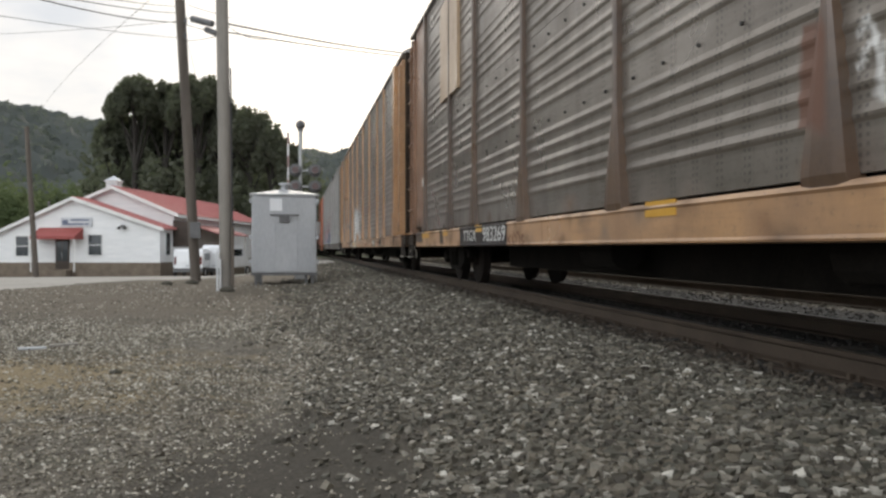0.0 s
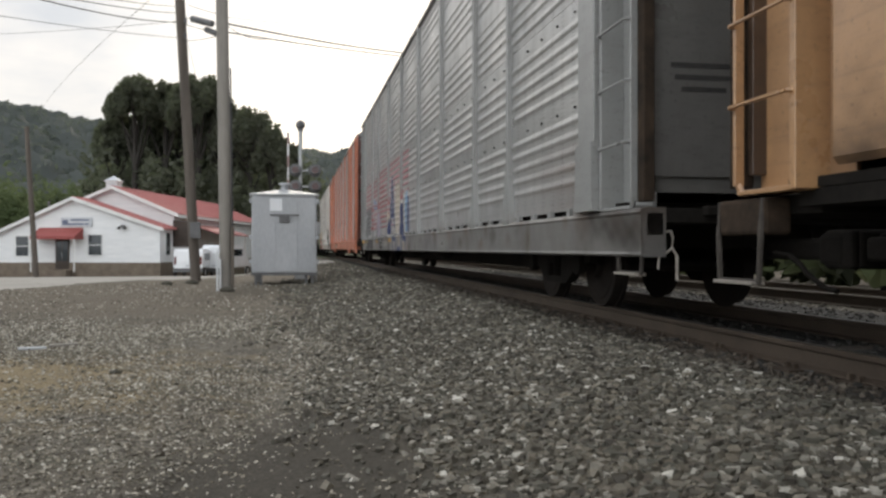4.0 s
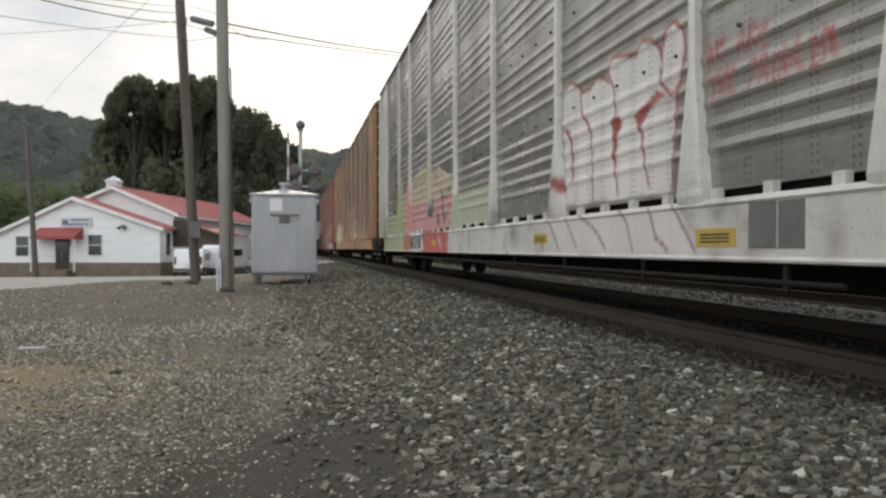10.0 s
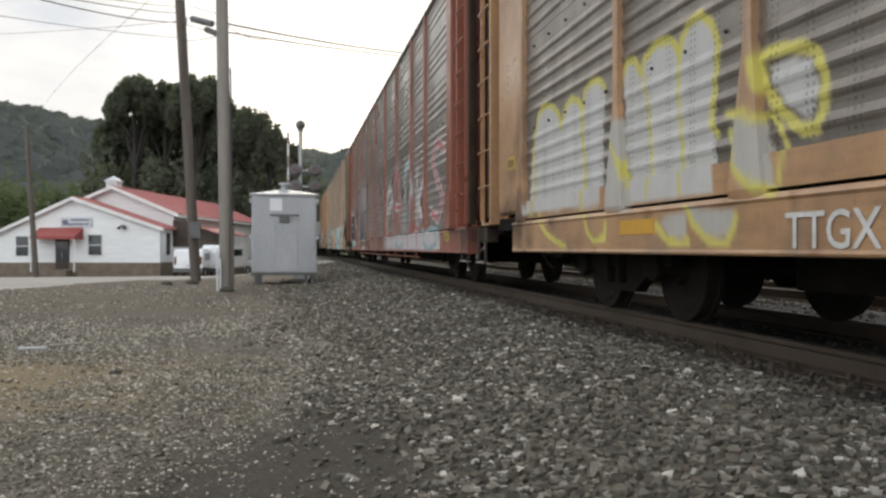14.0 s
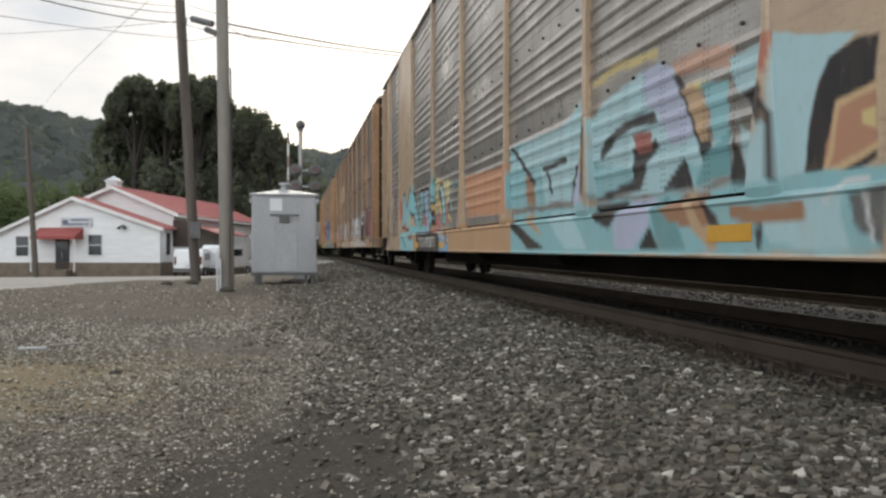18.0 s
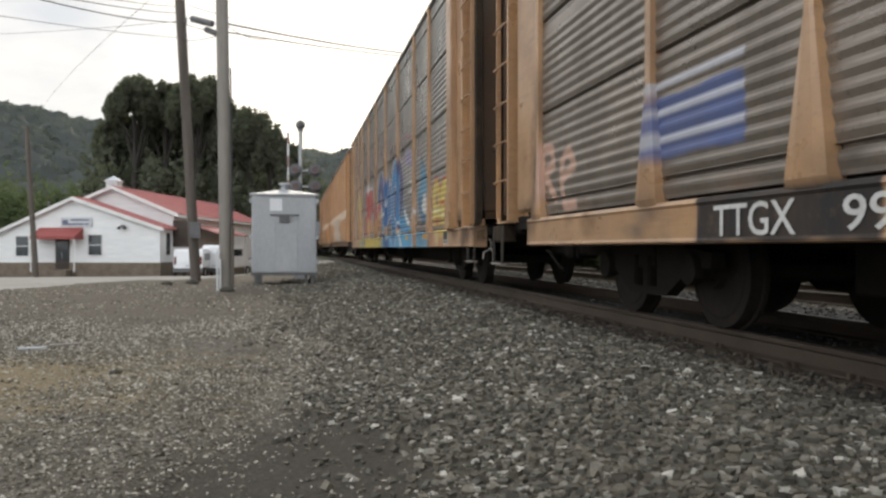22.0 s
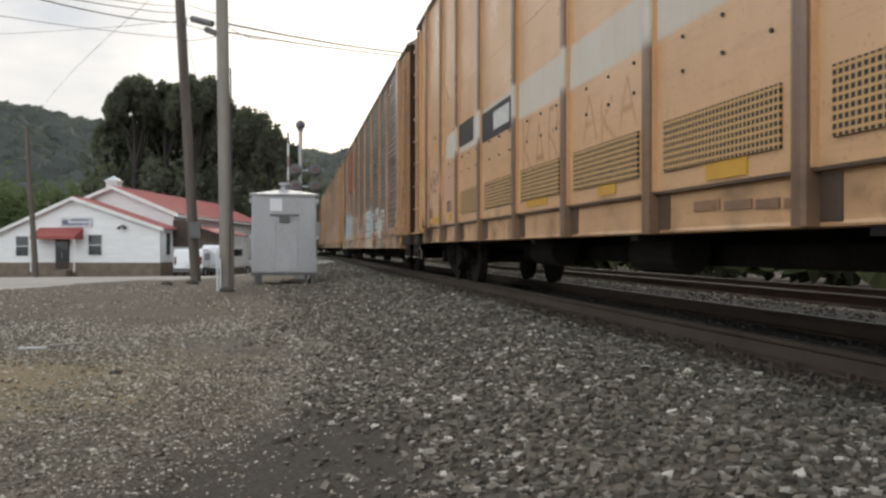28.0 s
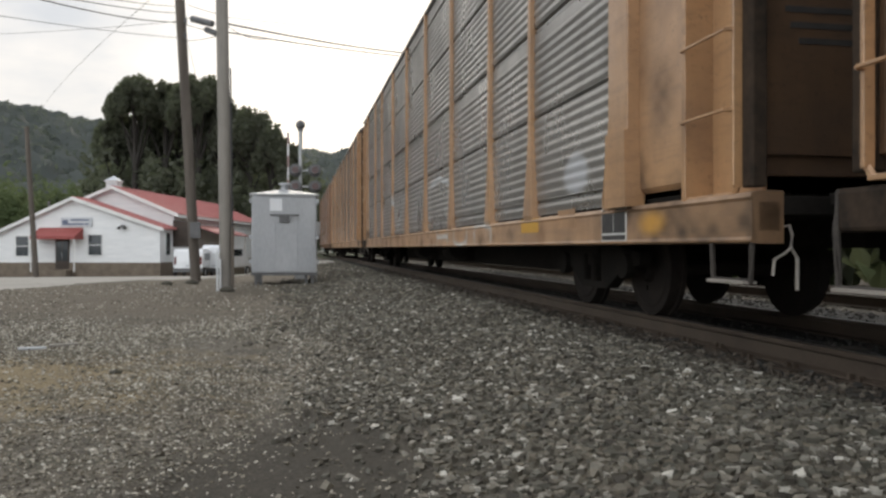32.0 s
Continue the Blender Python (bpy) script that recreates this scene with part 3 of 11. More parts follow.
def spray(prims, w, z):
    """Colour and cover of the spray paint at places w along the side (from the rear) and z above the rail."""
    C, A = np.zeros((len(w), 3)), np.zeros(len(w))
    p = w + 0.010 * np.sin(z * 9 + w * 3) + 0.004 * np.sin(w * 31 + z * 17)
    q = z + 0.008 * np.sin(w * 7 - z * 4) + 0.003 * np.sin(z * 37 - w * 23)
    soft = 0.022
    for pr in prims:
        k = pr[0]
        if k == "stroke":
            _, col, r, pts = pr
            at = around(p, q, pts, r + 0.1)
            lay(C, A, np.clip((r - stroke_distance(p[at], q[at], pts)) / soft + 0.5, 0, 1), col, at)
        elif k == "fill":
            _, col, pts = pr
            at = around(p, q, pts, 0.1)
            edge = stroke_distance(p[at], q[at], list(pts) + [pts[0]])
            edge = np.where(inside(p[at], q[at], pts), edge, -edge)
            lay(C, A, np.clip(edge / soft + 0.5, 0, 1), col, at)
        elif k == "blob":
            _, col, cw, cz, rw, rz = pr
            d = np.hypot((p - cw) / rw, (q - cz) / rz)
            lay(C, A, np.clip((1 - d) * min(rw, rz) / 0.08, 0, 1), col)
        elif k == "stripes":                            # paint on the ridges of the corrugation alone
            _, col, w0, w1, z0, z1, pitch, duty = pr
            m = (w > w0) & (w < w1) & (z > z0) & (z < z1) & (((z - z0) % pitch) < duty * pitch)
            lay(C, A, m * 0.85, col)
        elif k == "word":                               # glyphs in a leaning frame, fill over a wider outline
            _, text, w0, w1, z0, z1, r, cols, edge, edge_r, lean = pr
            n = len(text)
            if n == 0:
                continue
            step = (w1 - w0) / n
            for j, ch in enumerate(text):
                dist = np.full(len(w), 1e9)
                up = 0.10 * (z1 - z0) * math.sin(j * 2.1 + n)
                for pts in GLYPHS[ch]:
                    ww = [(w0 + (j + 0.08 + a * 0.84) * step + lean * (b - 0.5) * (z1 - z0), z0 + up + b * (z1 - z0 - abs(up))) for a, b in pts]
                    at = around(p, q, ww, r + 0.3)
                    dist[at] = np.minimum(dist[at], stroke_distance(p[at], q[at], ww))
                if edge is not None:
                    lay(C, A, np.clip((r + edge_r - dist) / soft + 0.5, 0, 1), edge)
                col = cols[j % len(cols)]
                if col is not None:
                    lay(C, A, np.clip((r - dist) / soft + 0.5, 0, 1), col)
        elif k == "stain":                              # soot and rust, thin and uneven
            _, col, cw, cz, rw, rz, force = pr
            at = around(p, q, [(cw - rw, cz - rz), (cw + rw, cz + rz)], 0.1)
            d = np.hypot((p[at] - cw) / rw, (q[at] - cz) / rz)
            rough = 0.75 + 0.25 * np.sin(p[at] * 23 + cz * 9) * np.sin(q[at] * 31 + cw * 5)
            lay(C, A, np.clip(1.15 - d, 0, 1) * force * rough, col, at)
        elif k == "drips":
            _, col, w0, w1, z0, n, length = pr
            for j in range(n):
                wj = w0 + (w1 - w0) * ((j * 0.618 + 0.13) % 1.0)
                lj = length * (0.3 + 0.7 * ((j * 0.377 + 0.2) % 1.0))
                m = (np.abs(w - wj) < 0.012) & (z < z0) & (z > z0 - lj)
                lay(C, A, m.astype(float), col)
    return C, A


def soot(length, seed):
    """Brake dust, rust and soot round the ends, the posts' feet and along the sill."""
    r = random.Random(seed)
    out = []
    for k in range(40):                                 # grime thrown up round the trucks and ladders
        end = r.random() < 0.5
        out.append(("stain", r.choice(((0.018, 0.015, 0.013), (0.03, 0.024, 0.018), (0.05, 0.03, 0.02))), (lambda v: v if end else length - v)(r.uniform(-0.7, 1.5)), r.uniform(0.72, 1.2), r.uniform(0.15, 0.38), r.uniform(0.12, 0.34), r.uniform(0.5, 0.9)))
    for k in range(16):
        end = r.random() < 0.5
        w = r.uniform(0.6, 1.9)
        out.append(("stain", r.choice(((0.03, 0.026, 0.022), (0.07, 0.045, 0.03), (0.13, 0.07, 0.04))), w if end else length - w, r.uniform(0.95, 2.4) ** 1.0, r.uniform(0.12, 0.35), r.uniform(0.15, 0.6), r.uniform(0.35, 0.8)))
    for k in range(85):
        out.append(("stain", r.choice(((0.05, 0.04, 0.032), (0.10, 0.06, 0.038), (0.19, 0.10, 0.055), (0.16, 0.14, 0.12))), r.uniform(1.0, length - 1.0), r.uniform(0.62, 1.12), r.uniform(0.05, 0.30), r.uniform(0.06, 0.22), r.uniform(0.3, 0.8)))
    return out


def add_spray(me, prims, length):
    co = np.empty(len(me.vertices) * 3)
    me.vertices.foreach_get("co", co)
    co = co.reshape(-1, 3)
    C, A = spray(prims, length - co[:, 1], co[:, 2])
    at = me.color_attributes.new("spray", "FLOAT_COLOR", "POINT")
    at.data.foreach_set("color", np.concatenate([C, A[:, None]], 1).ravel())


def strip_mesh(name, ys, profile, closed_back=None):
    """A skin swept along y: profile is a list of (x, z), with a back plane to give it thickness."""
    P = np.array(profile)
    ny, nz = len(ys), len(P)
    V = np.zeros((ny, nz, 3))
    V[..., 0], V[..., 1], V[..., 2] = P[None, :, 0], np.asarray(ys)[:, None], P[None, :, 1]
    i = np.arange(ny * nz).reshape(ny, nz)
    F = np.stack([i[:-1, :-1].ravel(), i[:-1, 1:].ravel(), i[1:, 1:].ravel(), i[1:, :-1].ravel()], 1).tolist()
    V = V.reshape(-1, 3).tolist()
    if closed_back is not None:
        b = len(V)
        y0, y1, z0, z1 = ys[0], ys[-1], P[0, 1], P[-1, 1]
        V += [(closed_back, y0, z0), (closed_back, y0, z1), (closed_back, y1, z1), (closed_back, y1, z0)]
        F.append([b, b + 3, b + 2, b + 1])
        F.append([b] + [b + 1] + i[0, ::-1].tolist())
        F.append([b + 3] + i[-1, :].tolist() + [b + 2])
        F.append([b] + i[:, 0].tolist() + [b + 3])
        F.append([b + 1, b + 2] + i[::-1, -1].tolist())
    return mesh_from(name, V, F)


def side_profile(style, z0, z1):
    """Cross-section of the corrugated side sheets, outwards towards -x."""
    base = -HALF + 0.055
    pts = [(base, z0)]
    if style == "flat":
        pts += [(base, float(z)) for z in np.arange(z0 + 0.05, min(z1 - 0.02, 3.4), 0.05)]
    elif style == "fine":
        z, pitch = z0 + 0.03, 0.105
        while z + pitch < z1 - 0.02:
            if (z - 1.1) % 1.04 < pitch:                # dark lap between two sheets
                pts += [(base, z), (base + 0.035, z + 0.008), (base + 0.035, z + 0.03), (base - 0.015, z + 0.034)]
                z += 0.045
            for a, b in ((0.0, 0.0), (0.20, -0.006), (0.42, -0.012), (0.62, -0.011), (0.80, -0.002)):
                pts.append((base + b, z + a * pitch))
            z += pitch
    else:
        z = z0 + 0.02
        pitch = 0.156
        while z < z1 - 0.02:
            u = (z - 0.90) % 0.96
            if u < 0.325:
                step = min(0.325 - u + 0.001, z1 - 0.02 - z)
                pts.append((base, z))
                if step > 0.2:
                    pts += [(base, z + step * 0.20), (base + 0.014, z + step * 0.22), (base - 0.004, z + step * 0.25)]
                    pts += [(base - 0.003, z + step * k) for k in (0.38, 0.5, 0.62, 0.75, 0.88)]
                elif step > 0.08:
                    pts += [(base, z + step * k) for k in (0.2, 0.4, 0.6, 0.8)]
                z += step
            else:
                for a, b in ((0.0, 0.0), (0.20, 0.0), (0.40, -0.002), (0.55, -0.011), (0.68, -0.014), (0.82, -0.008)):
                    if z + a * pitch < z1 - 0.01:
                        pts.append((base + b, z + a * pitch))
                z += pitch
    pts.append((base, z1))
    return pts


def post_mesh(name, y, z0, z1, step, flare=0.15, thin=0.045, flare_top=1.95, proud=0.022):
    """A side post: narrow above, flared into a gusset over the sill."""
    zs = np.concatenate([np.arange(z0, flare_top, step), np.arange(flare_top, z1, max(step, 0.3)), [z1]])
    V, F = [], []
    cols = 5
    for z in zs:
        k = max(0.0, (flare_top - z) / (flare_top - z0))
        hw = thin + flare * k
        out = min(1.0, max(0.3, (z - z0) / 0.05))
        ox = -HALF - 0.015 - proud * k * out
        for a in (-1, -0.5, 0, 0.5, 1):
            V.append((ox + (0.012 if abs(a) == 1 else 0), y + a * hw, z))
        V.append((-HALF + 0.09, y - hw, z))
        V.append((-HALF + 0.09, y + hw, z))
    for r in range(len(zs) - 1):
        b, t = r * 7, (r + 1) * 7
        for c in range(4):
            F.append((b + c, t + c, t + c + 1, b + c + 1))
        F.append((b + 5, t + 5, t, b))
        F.append((b + 4, t + 4, t + 6, b + 6))
    F.append((0, 1, 2, 3, 4, 6, 5))
    k = (len(zs) - 1) * 7
    F.append((k, k + 5, k + 6, k + 4, k + 3, k + 2, k + 1))
    return mesh_from(name, V, F)


def text_mesh(body, height):
    cu = bpy.data.curves.new("lettering", "FONT")
    cu.body, cu.size, cu.extrude, cu.offset = body, height / 0.70, 0.001, 0.002
    cu.resolution_u = 3
    ob = bpy.data.objects.new("lettering", cu)
    scene.collection.objects.link(ob)
    me = bpy.data.meshes.new_from_object(ob)
    bpy.data.objects.remove(ob)
    bpy.data.curves.remove(cu)
    return me


FACING = Matrix(((0, 0, -1, 0), (-1, 0, 0, 0), (0, 1, 0, 0), (0, 0, 0, 1)))


def lettering(body, length, w, z, height, material, parent, label, width, out=0.0):
    """Letters on the side that faces the yard, starting at w from the car's rear, set to a width."""
    me = text_mesh(body, height)
    xs = [v.co.x for v in me.vertices]
    widen = width / max(0.01, max(xs) - min(xs))
    me.transform(Matrix.Translation((-HALF - 0.016 - out, length - w, z)) @ FACING @ Matrix.Diagonal((widen, 1, 1, 1)))
    return part("lettering", me, material, parent, label)


def plate(name, length, w0, w1, z0, z1, material, parent, label="", out=0.0):
    if name in ("data_field", "emblem_bar", "writing_bar"):
        out += 0.004
    return part(name, boxes((-HALF - 0.0175 - out, -HALF - 0.010, length - w1, length - w0, z0, z1)), material, parent, label)


# ---------------------------------------------------------------- train: running gear, shared by all cars
def shared(name, bm, *mats):
    me = bpy.data.meshes.new(name)
    bm.to_mesh(me)
    bm.free()
    for m in mats:
        me.materials.append(m)
    return me


def wheelset_mesh():
    bm = bmesh.new()
    rod(bm, (-1.05, 0, 0), (1.05, 0, 0), 0.075, None, 10)
    for s in (-1, 1):
        rod(bm, (s * 0.685, 0, 0), (s * 0.725, 0, 0), 0.485, None, 28)
        rod(bm, (s * 0.725, 0, 0), (s * 0.825, 0, 0), 0.457, 0.450, 28)
        rod(bm, (s * 0.826, 0, 0), (s * 0.835, 0, 0), 0.38, 0.36, 24)
        rod(bm, (s * 0.80, 0, 0), (s * 0.90, 0, 0), 0.14, 0.12, 12)
        for k in range(3):
            a = k * 2.094
            box(bm, s * 0.836 - 0.004, s * 0.836 + 0.004, 0.2 * math.cos(a) - 0.03, 0.2 * math.cos(a) + 0.03, 0.2 * math.sin(a) - 0.03, 0.2 * math.sin(a) + 0.03)
    return shared("wheelset", bm, M_WHEEL)


def side_frame_mesh():
    bm = bmesh.new()
    out = [(-1.15, 0.50), (-1.15, 0.62), (-0.75, 0.66), (-0.30, 0.80), (0.30, 0.80), (0.75, 0.66), (1.15, 0.62), (1.15, 0.50), (0.75, 0.46), (0.36, 0.24), (-0.36, 0.24), (-0.75, 0.46)]
    poly_prism(bm, out, "x", -0.06, 0.06)
    for s in (-1, 1):
        rod(bm, (-0.12, s * 0.875, 0.49), (-0.03, s * 0.875, 0.49), 0.13, None, 12)
        for k in (-0.14, 0.14):
            rod(bm, (-0.07, k, 0.32), (-0.07, k, 0.60), 0.055, None, 8)
    return shared("side_frame", bm, M_BLACK)


def bolster_mesh():
    bm = boxes((-1.1, 1.1, -0.2, 0.2, 0.48, 0.70), (-0.4, 0.4, -0.55, 0.55, 0.62, 0.74), bevel=0.02)
    return shared("bolster", bm, M_BLACK)


def coupler_mesh():
    bm = boxes((-0.09, 0.09, -0.62, 0.5, 0.56, 0.74), (-0.19, 0.13, -0.93, -0.60, 0.50, 0.80), (0.02, 0.20, -1.0, -0.72, 0.53, 0.77), bevel=0.03)
    return shared("coupler", bm, M_BLACK)


def hose_mesh():
    pts = [(-0.35, -0.2, 0.62), (-0.38, -0.45, 0.60), (-0.37, -0.58, 0.53), (-0.36, -0.65, 0.46), (-0.32, -0.80, 0.36), (-0.30, -0.92, 0.34)]
    return shared("air_hose", tube(pts, 0.022), M_BLACK)


def lever_mesh():
    bm = tube([(-1.31, -0.20, 0.79), (-1.27, -0.20, 0.80), (-1.25, -0.20, 0.74), (-1.26, -0.20, 0.66), (-1.30, -0.20, 0.625), (-1.37, -0.20, 0.59), (-1.38, -0.20, 0.49)], 0.010)
    rod(bm, (-1.26, -0.20, 0.66), (-1.215, -0.20, 0.60), 0.011, None, 6)
    rod(bm, (-1.215, -0.20, 0.60), (-1.215, -0.20, 0.40), 0.013, 0.012, 6)
    return shared("uncoupling_lever", bm, M_LEVER)


def ladder_mesh(mat):
    """Boxed ladder recess: flange beside the panel, rounded outer stile, bowed rungs."""
    bm = boxes((-HALF - 0.02, -HALF + 0.22, 0.61, 0.665, 0.99, 5.45), (-HALF - 0.005, -HALF + 0.06, 0.0, 0.03, 1.05, 5.45),
               (-HALF - 0.005, -HALF + 0.20, 0.05, 0.64, 0.985, 1.015), bevel=0.006)
    rod(bm, (-HALF + 0.03, 0.012, 1.06), (-HALF + 0.03, 0.055, 1.0), 0.022, None, 6)
    z = 1.54
    while z < 5.4:
        rod(bm, (-HALF - 0.045, 0.03, z), (-HALF - 0.045, 0.62, z), 0.013, None, 6)
        rod(bm, (-HALF - 0.045, 0.62, z), (-HALF + 0.01, 0.64, z), 0.016, None, 6)
        rod(bm, (-HALF - 0.045, 0.03, z), (-HALF + 0.01, 0.02, z), 0.016, None, 6)
        z += 0.51
    return shared("ladder", bm, mat)


def open_ladder_mesh(mat):
    """Plain ladder on the panel that runs down below the sill as a step."""
    bm = boxes((-HALF - 0.05, -HALF - 0.005, 0.56, 0.60, 0.80, 5.45), (-HALF - 0.05, -HALF - 0.005, 0.0, 0.04, 0.80, 5.45), bevel=0.005)
    poly_prism(bm, [(0.56, 0.80), (0.60, 0.80), (0.38, 0.42), (0.30, 0.42)], "x", -HALF - 0.05, -HALF - 0.01)
    poly_prism(bm, [(0.0, 0.80), (0.04, 0.80), (0.02, 0.42), (-0.06, 0.42)], "x", -HALF - 0.05, -HALF - 0.01)
    box(bm, -HALF - 0.07, -HALF + 0.03, -0.05, 0.36, 0.42, 0.44)
    z = 0.97
    while z < 5.4:
        rod(bm, (-HALF - 0.06, 0.01, z), (-HALF - 0.06, 0.59, z), 0.013, None, 6)
        z += 0.45
    return shared("ladder", bm, mat)


def step_mesh():
    bm = tube([(-HALF + 0.03, -0.19, 0.96), (-HALF + 0.01, -0.19, 0.75), (-HALF + 0.01, -0.17, 0.455), (-HALF + 0.01, 0.27, 0.455), (-HALF + 0.01, 0.29, 0.75), (-HALF + 0.03, 0.29, 0.96)], 0.020)
    n = len(bm.faces)
    box(bm, -HALF - 0.04, -HALF + 0.05, -0.17, 0.27, 0.438, 0.458)
    bm.faces.ensure_lookup_table()
    for f in bm.faces[n:]:
        f.material_index = 1
    return shared("stirrup_step", bm, M_STEP, M_LEVER)


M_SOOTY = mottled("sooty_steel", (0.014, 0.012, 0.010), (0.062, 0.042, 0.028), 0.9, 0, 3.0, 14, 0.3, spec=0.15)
M_STEP = mottled("step_steel", (0.030, 0.025, 0.021), (0.065, 0.054, 0.044), 0.8, 0.1, 6.0, 40, 0.2)
ME_WHEELSET, ME_FRAME, ME_BOLSTER, ME_COUPLER = wheelset_mesh(), side_frame_mesh(), bolster_mesh(), coupler_mesh()
ME_BOLT = shared("bolt", rod(bmesh.new(), (-HALF + 0.06, 0, 0), (-HALF + 0.038, 0, 0), 0.015, None, 6), M_DARKPAINT)
ME_CLIP = shared("sheet_clip", boxes((-HALF + 0.01, -HALF + 0.06, 0, 0.10, -0.075, 0.012)))
CLIPS = {}


def clip_for(frame_mat):
    if frame_mat.name not in CLIPS:
        me = ME_CLIP.copy()
        me.materials.clear()
        me.materials.append(SPRAYLESS[frame_mat.name])
        CLIPS[frame_mat.name] = me
    return CLIPS[frame_mat.name]


ME_HOSE, ME_LEVER, ME_STEP = hose_mesh(), lever_mesh(), step_mesh()
AXLES = {-0.875: [], 0.875: []}
FAR = Matrix.Diagonal((-1, 1, 1, 1))


def turned(length):
    return Matrix.Translation((0, length, 0)) @ Matrix.Rotation(math.pi, 4, "Z")


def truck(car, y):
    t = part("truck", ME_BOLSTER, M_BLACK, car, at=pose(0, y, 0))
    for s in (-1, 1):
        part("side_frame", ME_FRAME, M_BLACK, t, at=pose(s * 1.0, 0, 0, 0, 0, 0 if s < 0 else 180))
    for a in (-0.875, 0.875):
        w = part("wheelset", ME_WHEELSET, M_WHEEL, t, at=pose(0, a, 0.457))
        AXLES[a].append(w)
    return t


BAYS = [1.4, 4.2, 6.2, 9.05, 11.9, 14.8, 17.65, 20.5, 22.5, 25.4]


def end_skin(car, L, frame_mat, door_mat, prims, rear, top, reach_in, reach_out=0.0, recess=0.0, open_ladder=False):
    """One end of a rack: panel, column, ladder recess, door, steps, coupler; reach_out is how far it stands past the sheets."""
    place = turned(L + reach_out) if rear else pose(0, -reach_out, 0)
    frame_plain, plain = SPRAYLESS[frame_mat.name], SPRAYLESS[door_mat.name]
    set_back = 0.0 if open_ladder else 0.05
    foot = 1.02 if open_ladder else 1.10
    for far in (False, True):
        y0, y1 = ((-0.02 if open_ladder else 0.665) - reach_out, reach_in) if not rear else (reach_in, L + reach_out - 0.665 - recess)
        ys = np.linspace(y0, y1, 44 if not far else 3)
        zs = np.concatenate([[foot, foot + 0.04], np.arange(foot + 0.06, 3.4, 0.028 if not far else 3), [3.5, top]])
        P = [(-HALF + set_back + (0.03 if k == 0 else 0.0), z) for k, z in enumerate(zs)]
        me = strip_mesh("end_panel", ys, P, -HALF + set_back + 0.05)
        if far:
            me.transform(FAR)
            me.flip_normals()
        add_spray(me, prims if not far else [], L)
        part("end_panel", me, frame_mat, car)
    if not rear and not open_ladder:                    # channel beside the last sheet
        c0 = max(reach_in - 0.45, 0.70 - reach_out)
        for s in (-1, 1):
            bm = boxes((s * HALF - 0.06, s * HALF + 0.06, c0, reach_in - 0.05, 1.62, top), bevel=0.012)
            poly_prism(bm, [(c0 - 0.03, 1.0), (reach_in - 0.02, 1.0), (reach_in - 0.05, 1.63), (c0, 1.63)], "x", s * HALF - 0.085, s * HALF + 0.085)
            part("end_channel", bm, frame_plain, car)
    for mir in (False, True):
        me = (OPEN_LADDERS if open_ladder else LADDERS)[frame_mat.name]
        part("ladder", me[1 if mir else 0], frame_plain, car, at=place)
        if not open_ladder:
            part("stirrup_step", ME_STEPS[1 if mir else 0], M_RAIL, car, at=place)
    if open_ladder:                                     # narrow door housing that stands out past the ladders
        d = part("end_door", boxes((-HALF + 0.30, HALF - 0.30, -0.58, 0.30, 1.02, top), bevel=0.012), plain, car, "narrow grimy end door", at=place)
        for x0, x1 in ((-1.16, -0.78), (-0.72, -0.34)):
            leaf = part("door_plate", boxes((x0, x1, -0.61, -0.58, 1.10, top - 0.2), bevel=0.006), SPRAYLESS["frame_grey"], d, "pale bolted plate")
            for z in np.arange(1.3, 4.0, 0.33):
                for x in (x0 + 0.06, x1 - 0.06):
                    part("bolt", rods([((x, -0.63, float(z)), (x, -0.60, float(z)))], 0.022, 6), M_DARKPAINT, leaf)
        part("end_wall", boxes((-HALF + 0.05, HALF - 0.05, 0.30, 0.36, 1.02, top)), plain, car, at=place)
    else:
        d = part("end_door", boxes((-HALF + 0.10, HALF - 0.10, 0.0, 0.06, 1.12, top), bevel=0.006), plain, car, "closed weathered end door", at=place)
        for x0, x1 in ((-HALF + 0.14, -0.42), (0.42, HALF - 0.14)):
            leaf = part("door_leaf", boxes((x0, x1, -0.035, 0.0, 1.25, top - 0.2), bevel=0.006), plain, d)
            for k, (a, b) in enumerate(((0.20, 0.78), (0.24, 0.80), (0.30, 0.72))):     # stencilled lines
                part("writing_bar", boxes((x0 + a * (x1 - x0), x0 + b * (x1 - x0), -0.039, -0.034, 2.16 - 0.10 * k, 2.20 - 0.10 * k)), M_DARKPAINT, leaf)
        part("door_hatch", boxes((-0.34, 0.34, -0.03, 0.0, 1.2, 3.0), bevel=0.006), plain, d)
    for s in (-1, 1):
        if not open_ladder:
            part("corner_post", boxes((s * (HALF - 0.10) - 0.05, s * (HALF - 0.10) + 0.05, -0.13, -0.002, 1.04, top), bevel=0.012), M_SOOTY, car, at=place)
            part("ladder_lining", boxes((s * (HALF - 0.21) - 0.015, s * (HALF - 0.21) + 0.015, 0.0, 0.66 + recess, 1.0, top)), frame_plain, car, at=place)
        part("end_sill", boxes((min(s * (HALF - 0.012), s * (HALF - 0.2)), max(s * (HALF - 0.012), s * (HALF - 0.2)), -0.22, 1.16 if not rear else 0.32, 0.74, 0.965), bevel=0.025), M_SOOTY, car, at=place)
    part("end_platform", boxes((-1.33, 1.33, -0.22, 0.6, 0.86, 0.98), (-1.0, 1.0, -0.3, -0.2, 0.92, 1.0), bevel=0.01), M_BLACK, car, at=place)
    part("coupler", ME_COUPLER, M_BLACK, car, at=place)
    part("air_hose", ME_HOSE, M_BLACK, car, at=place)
    part("uncoupling_lever", ME_LEVER, M_LEVER, car, "pale bent steel lever", at=place)


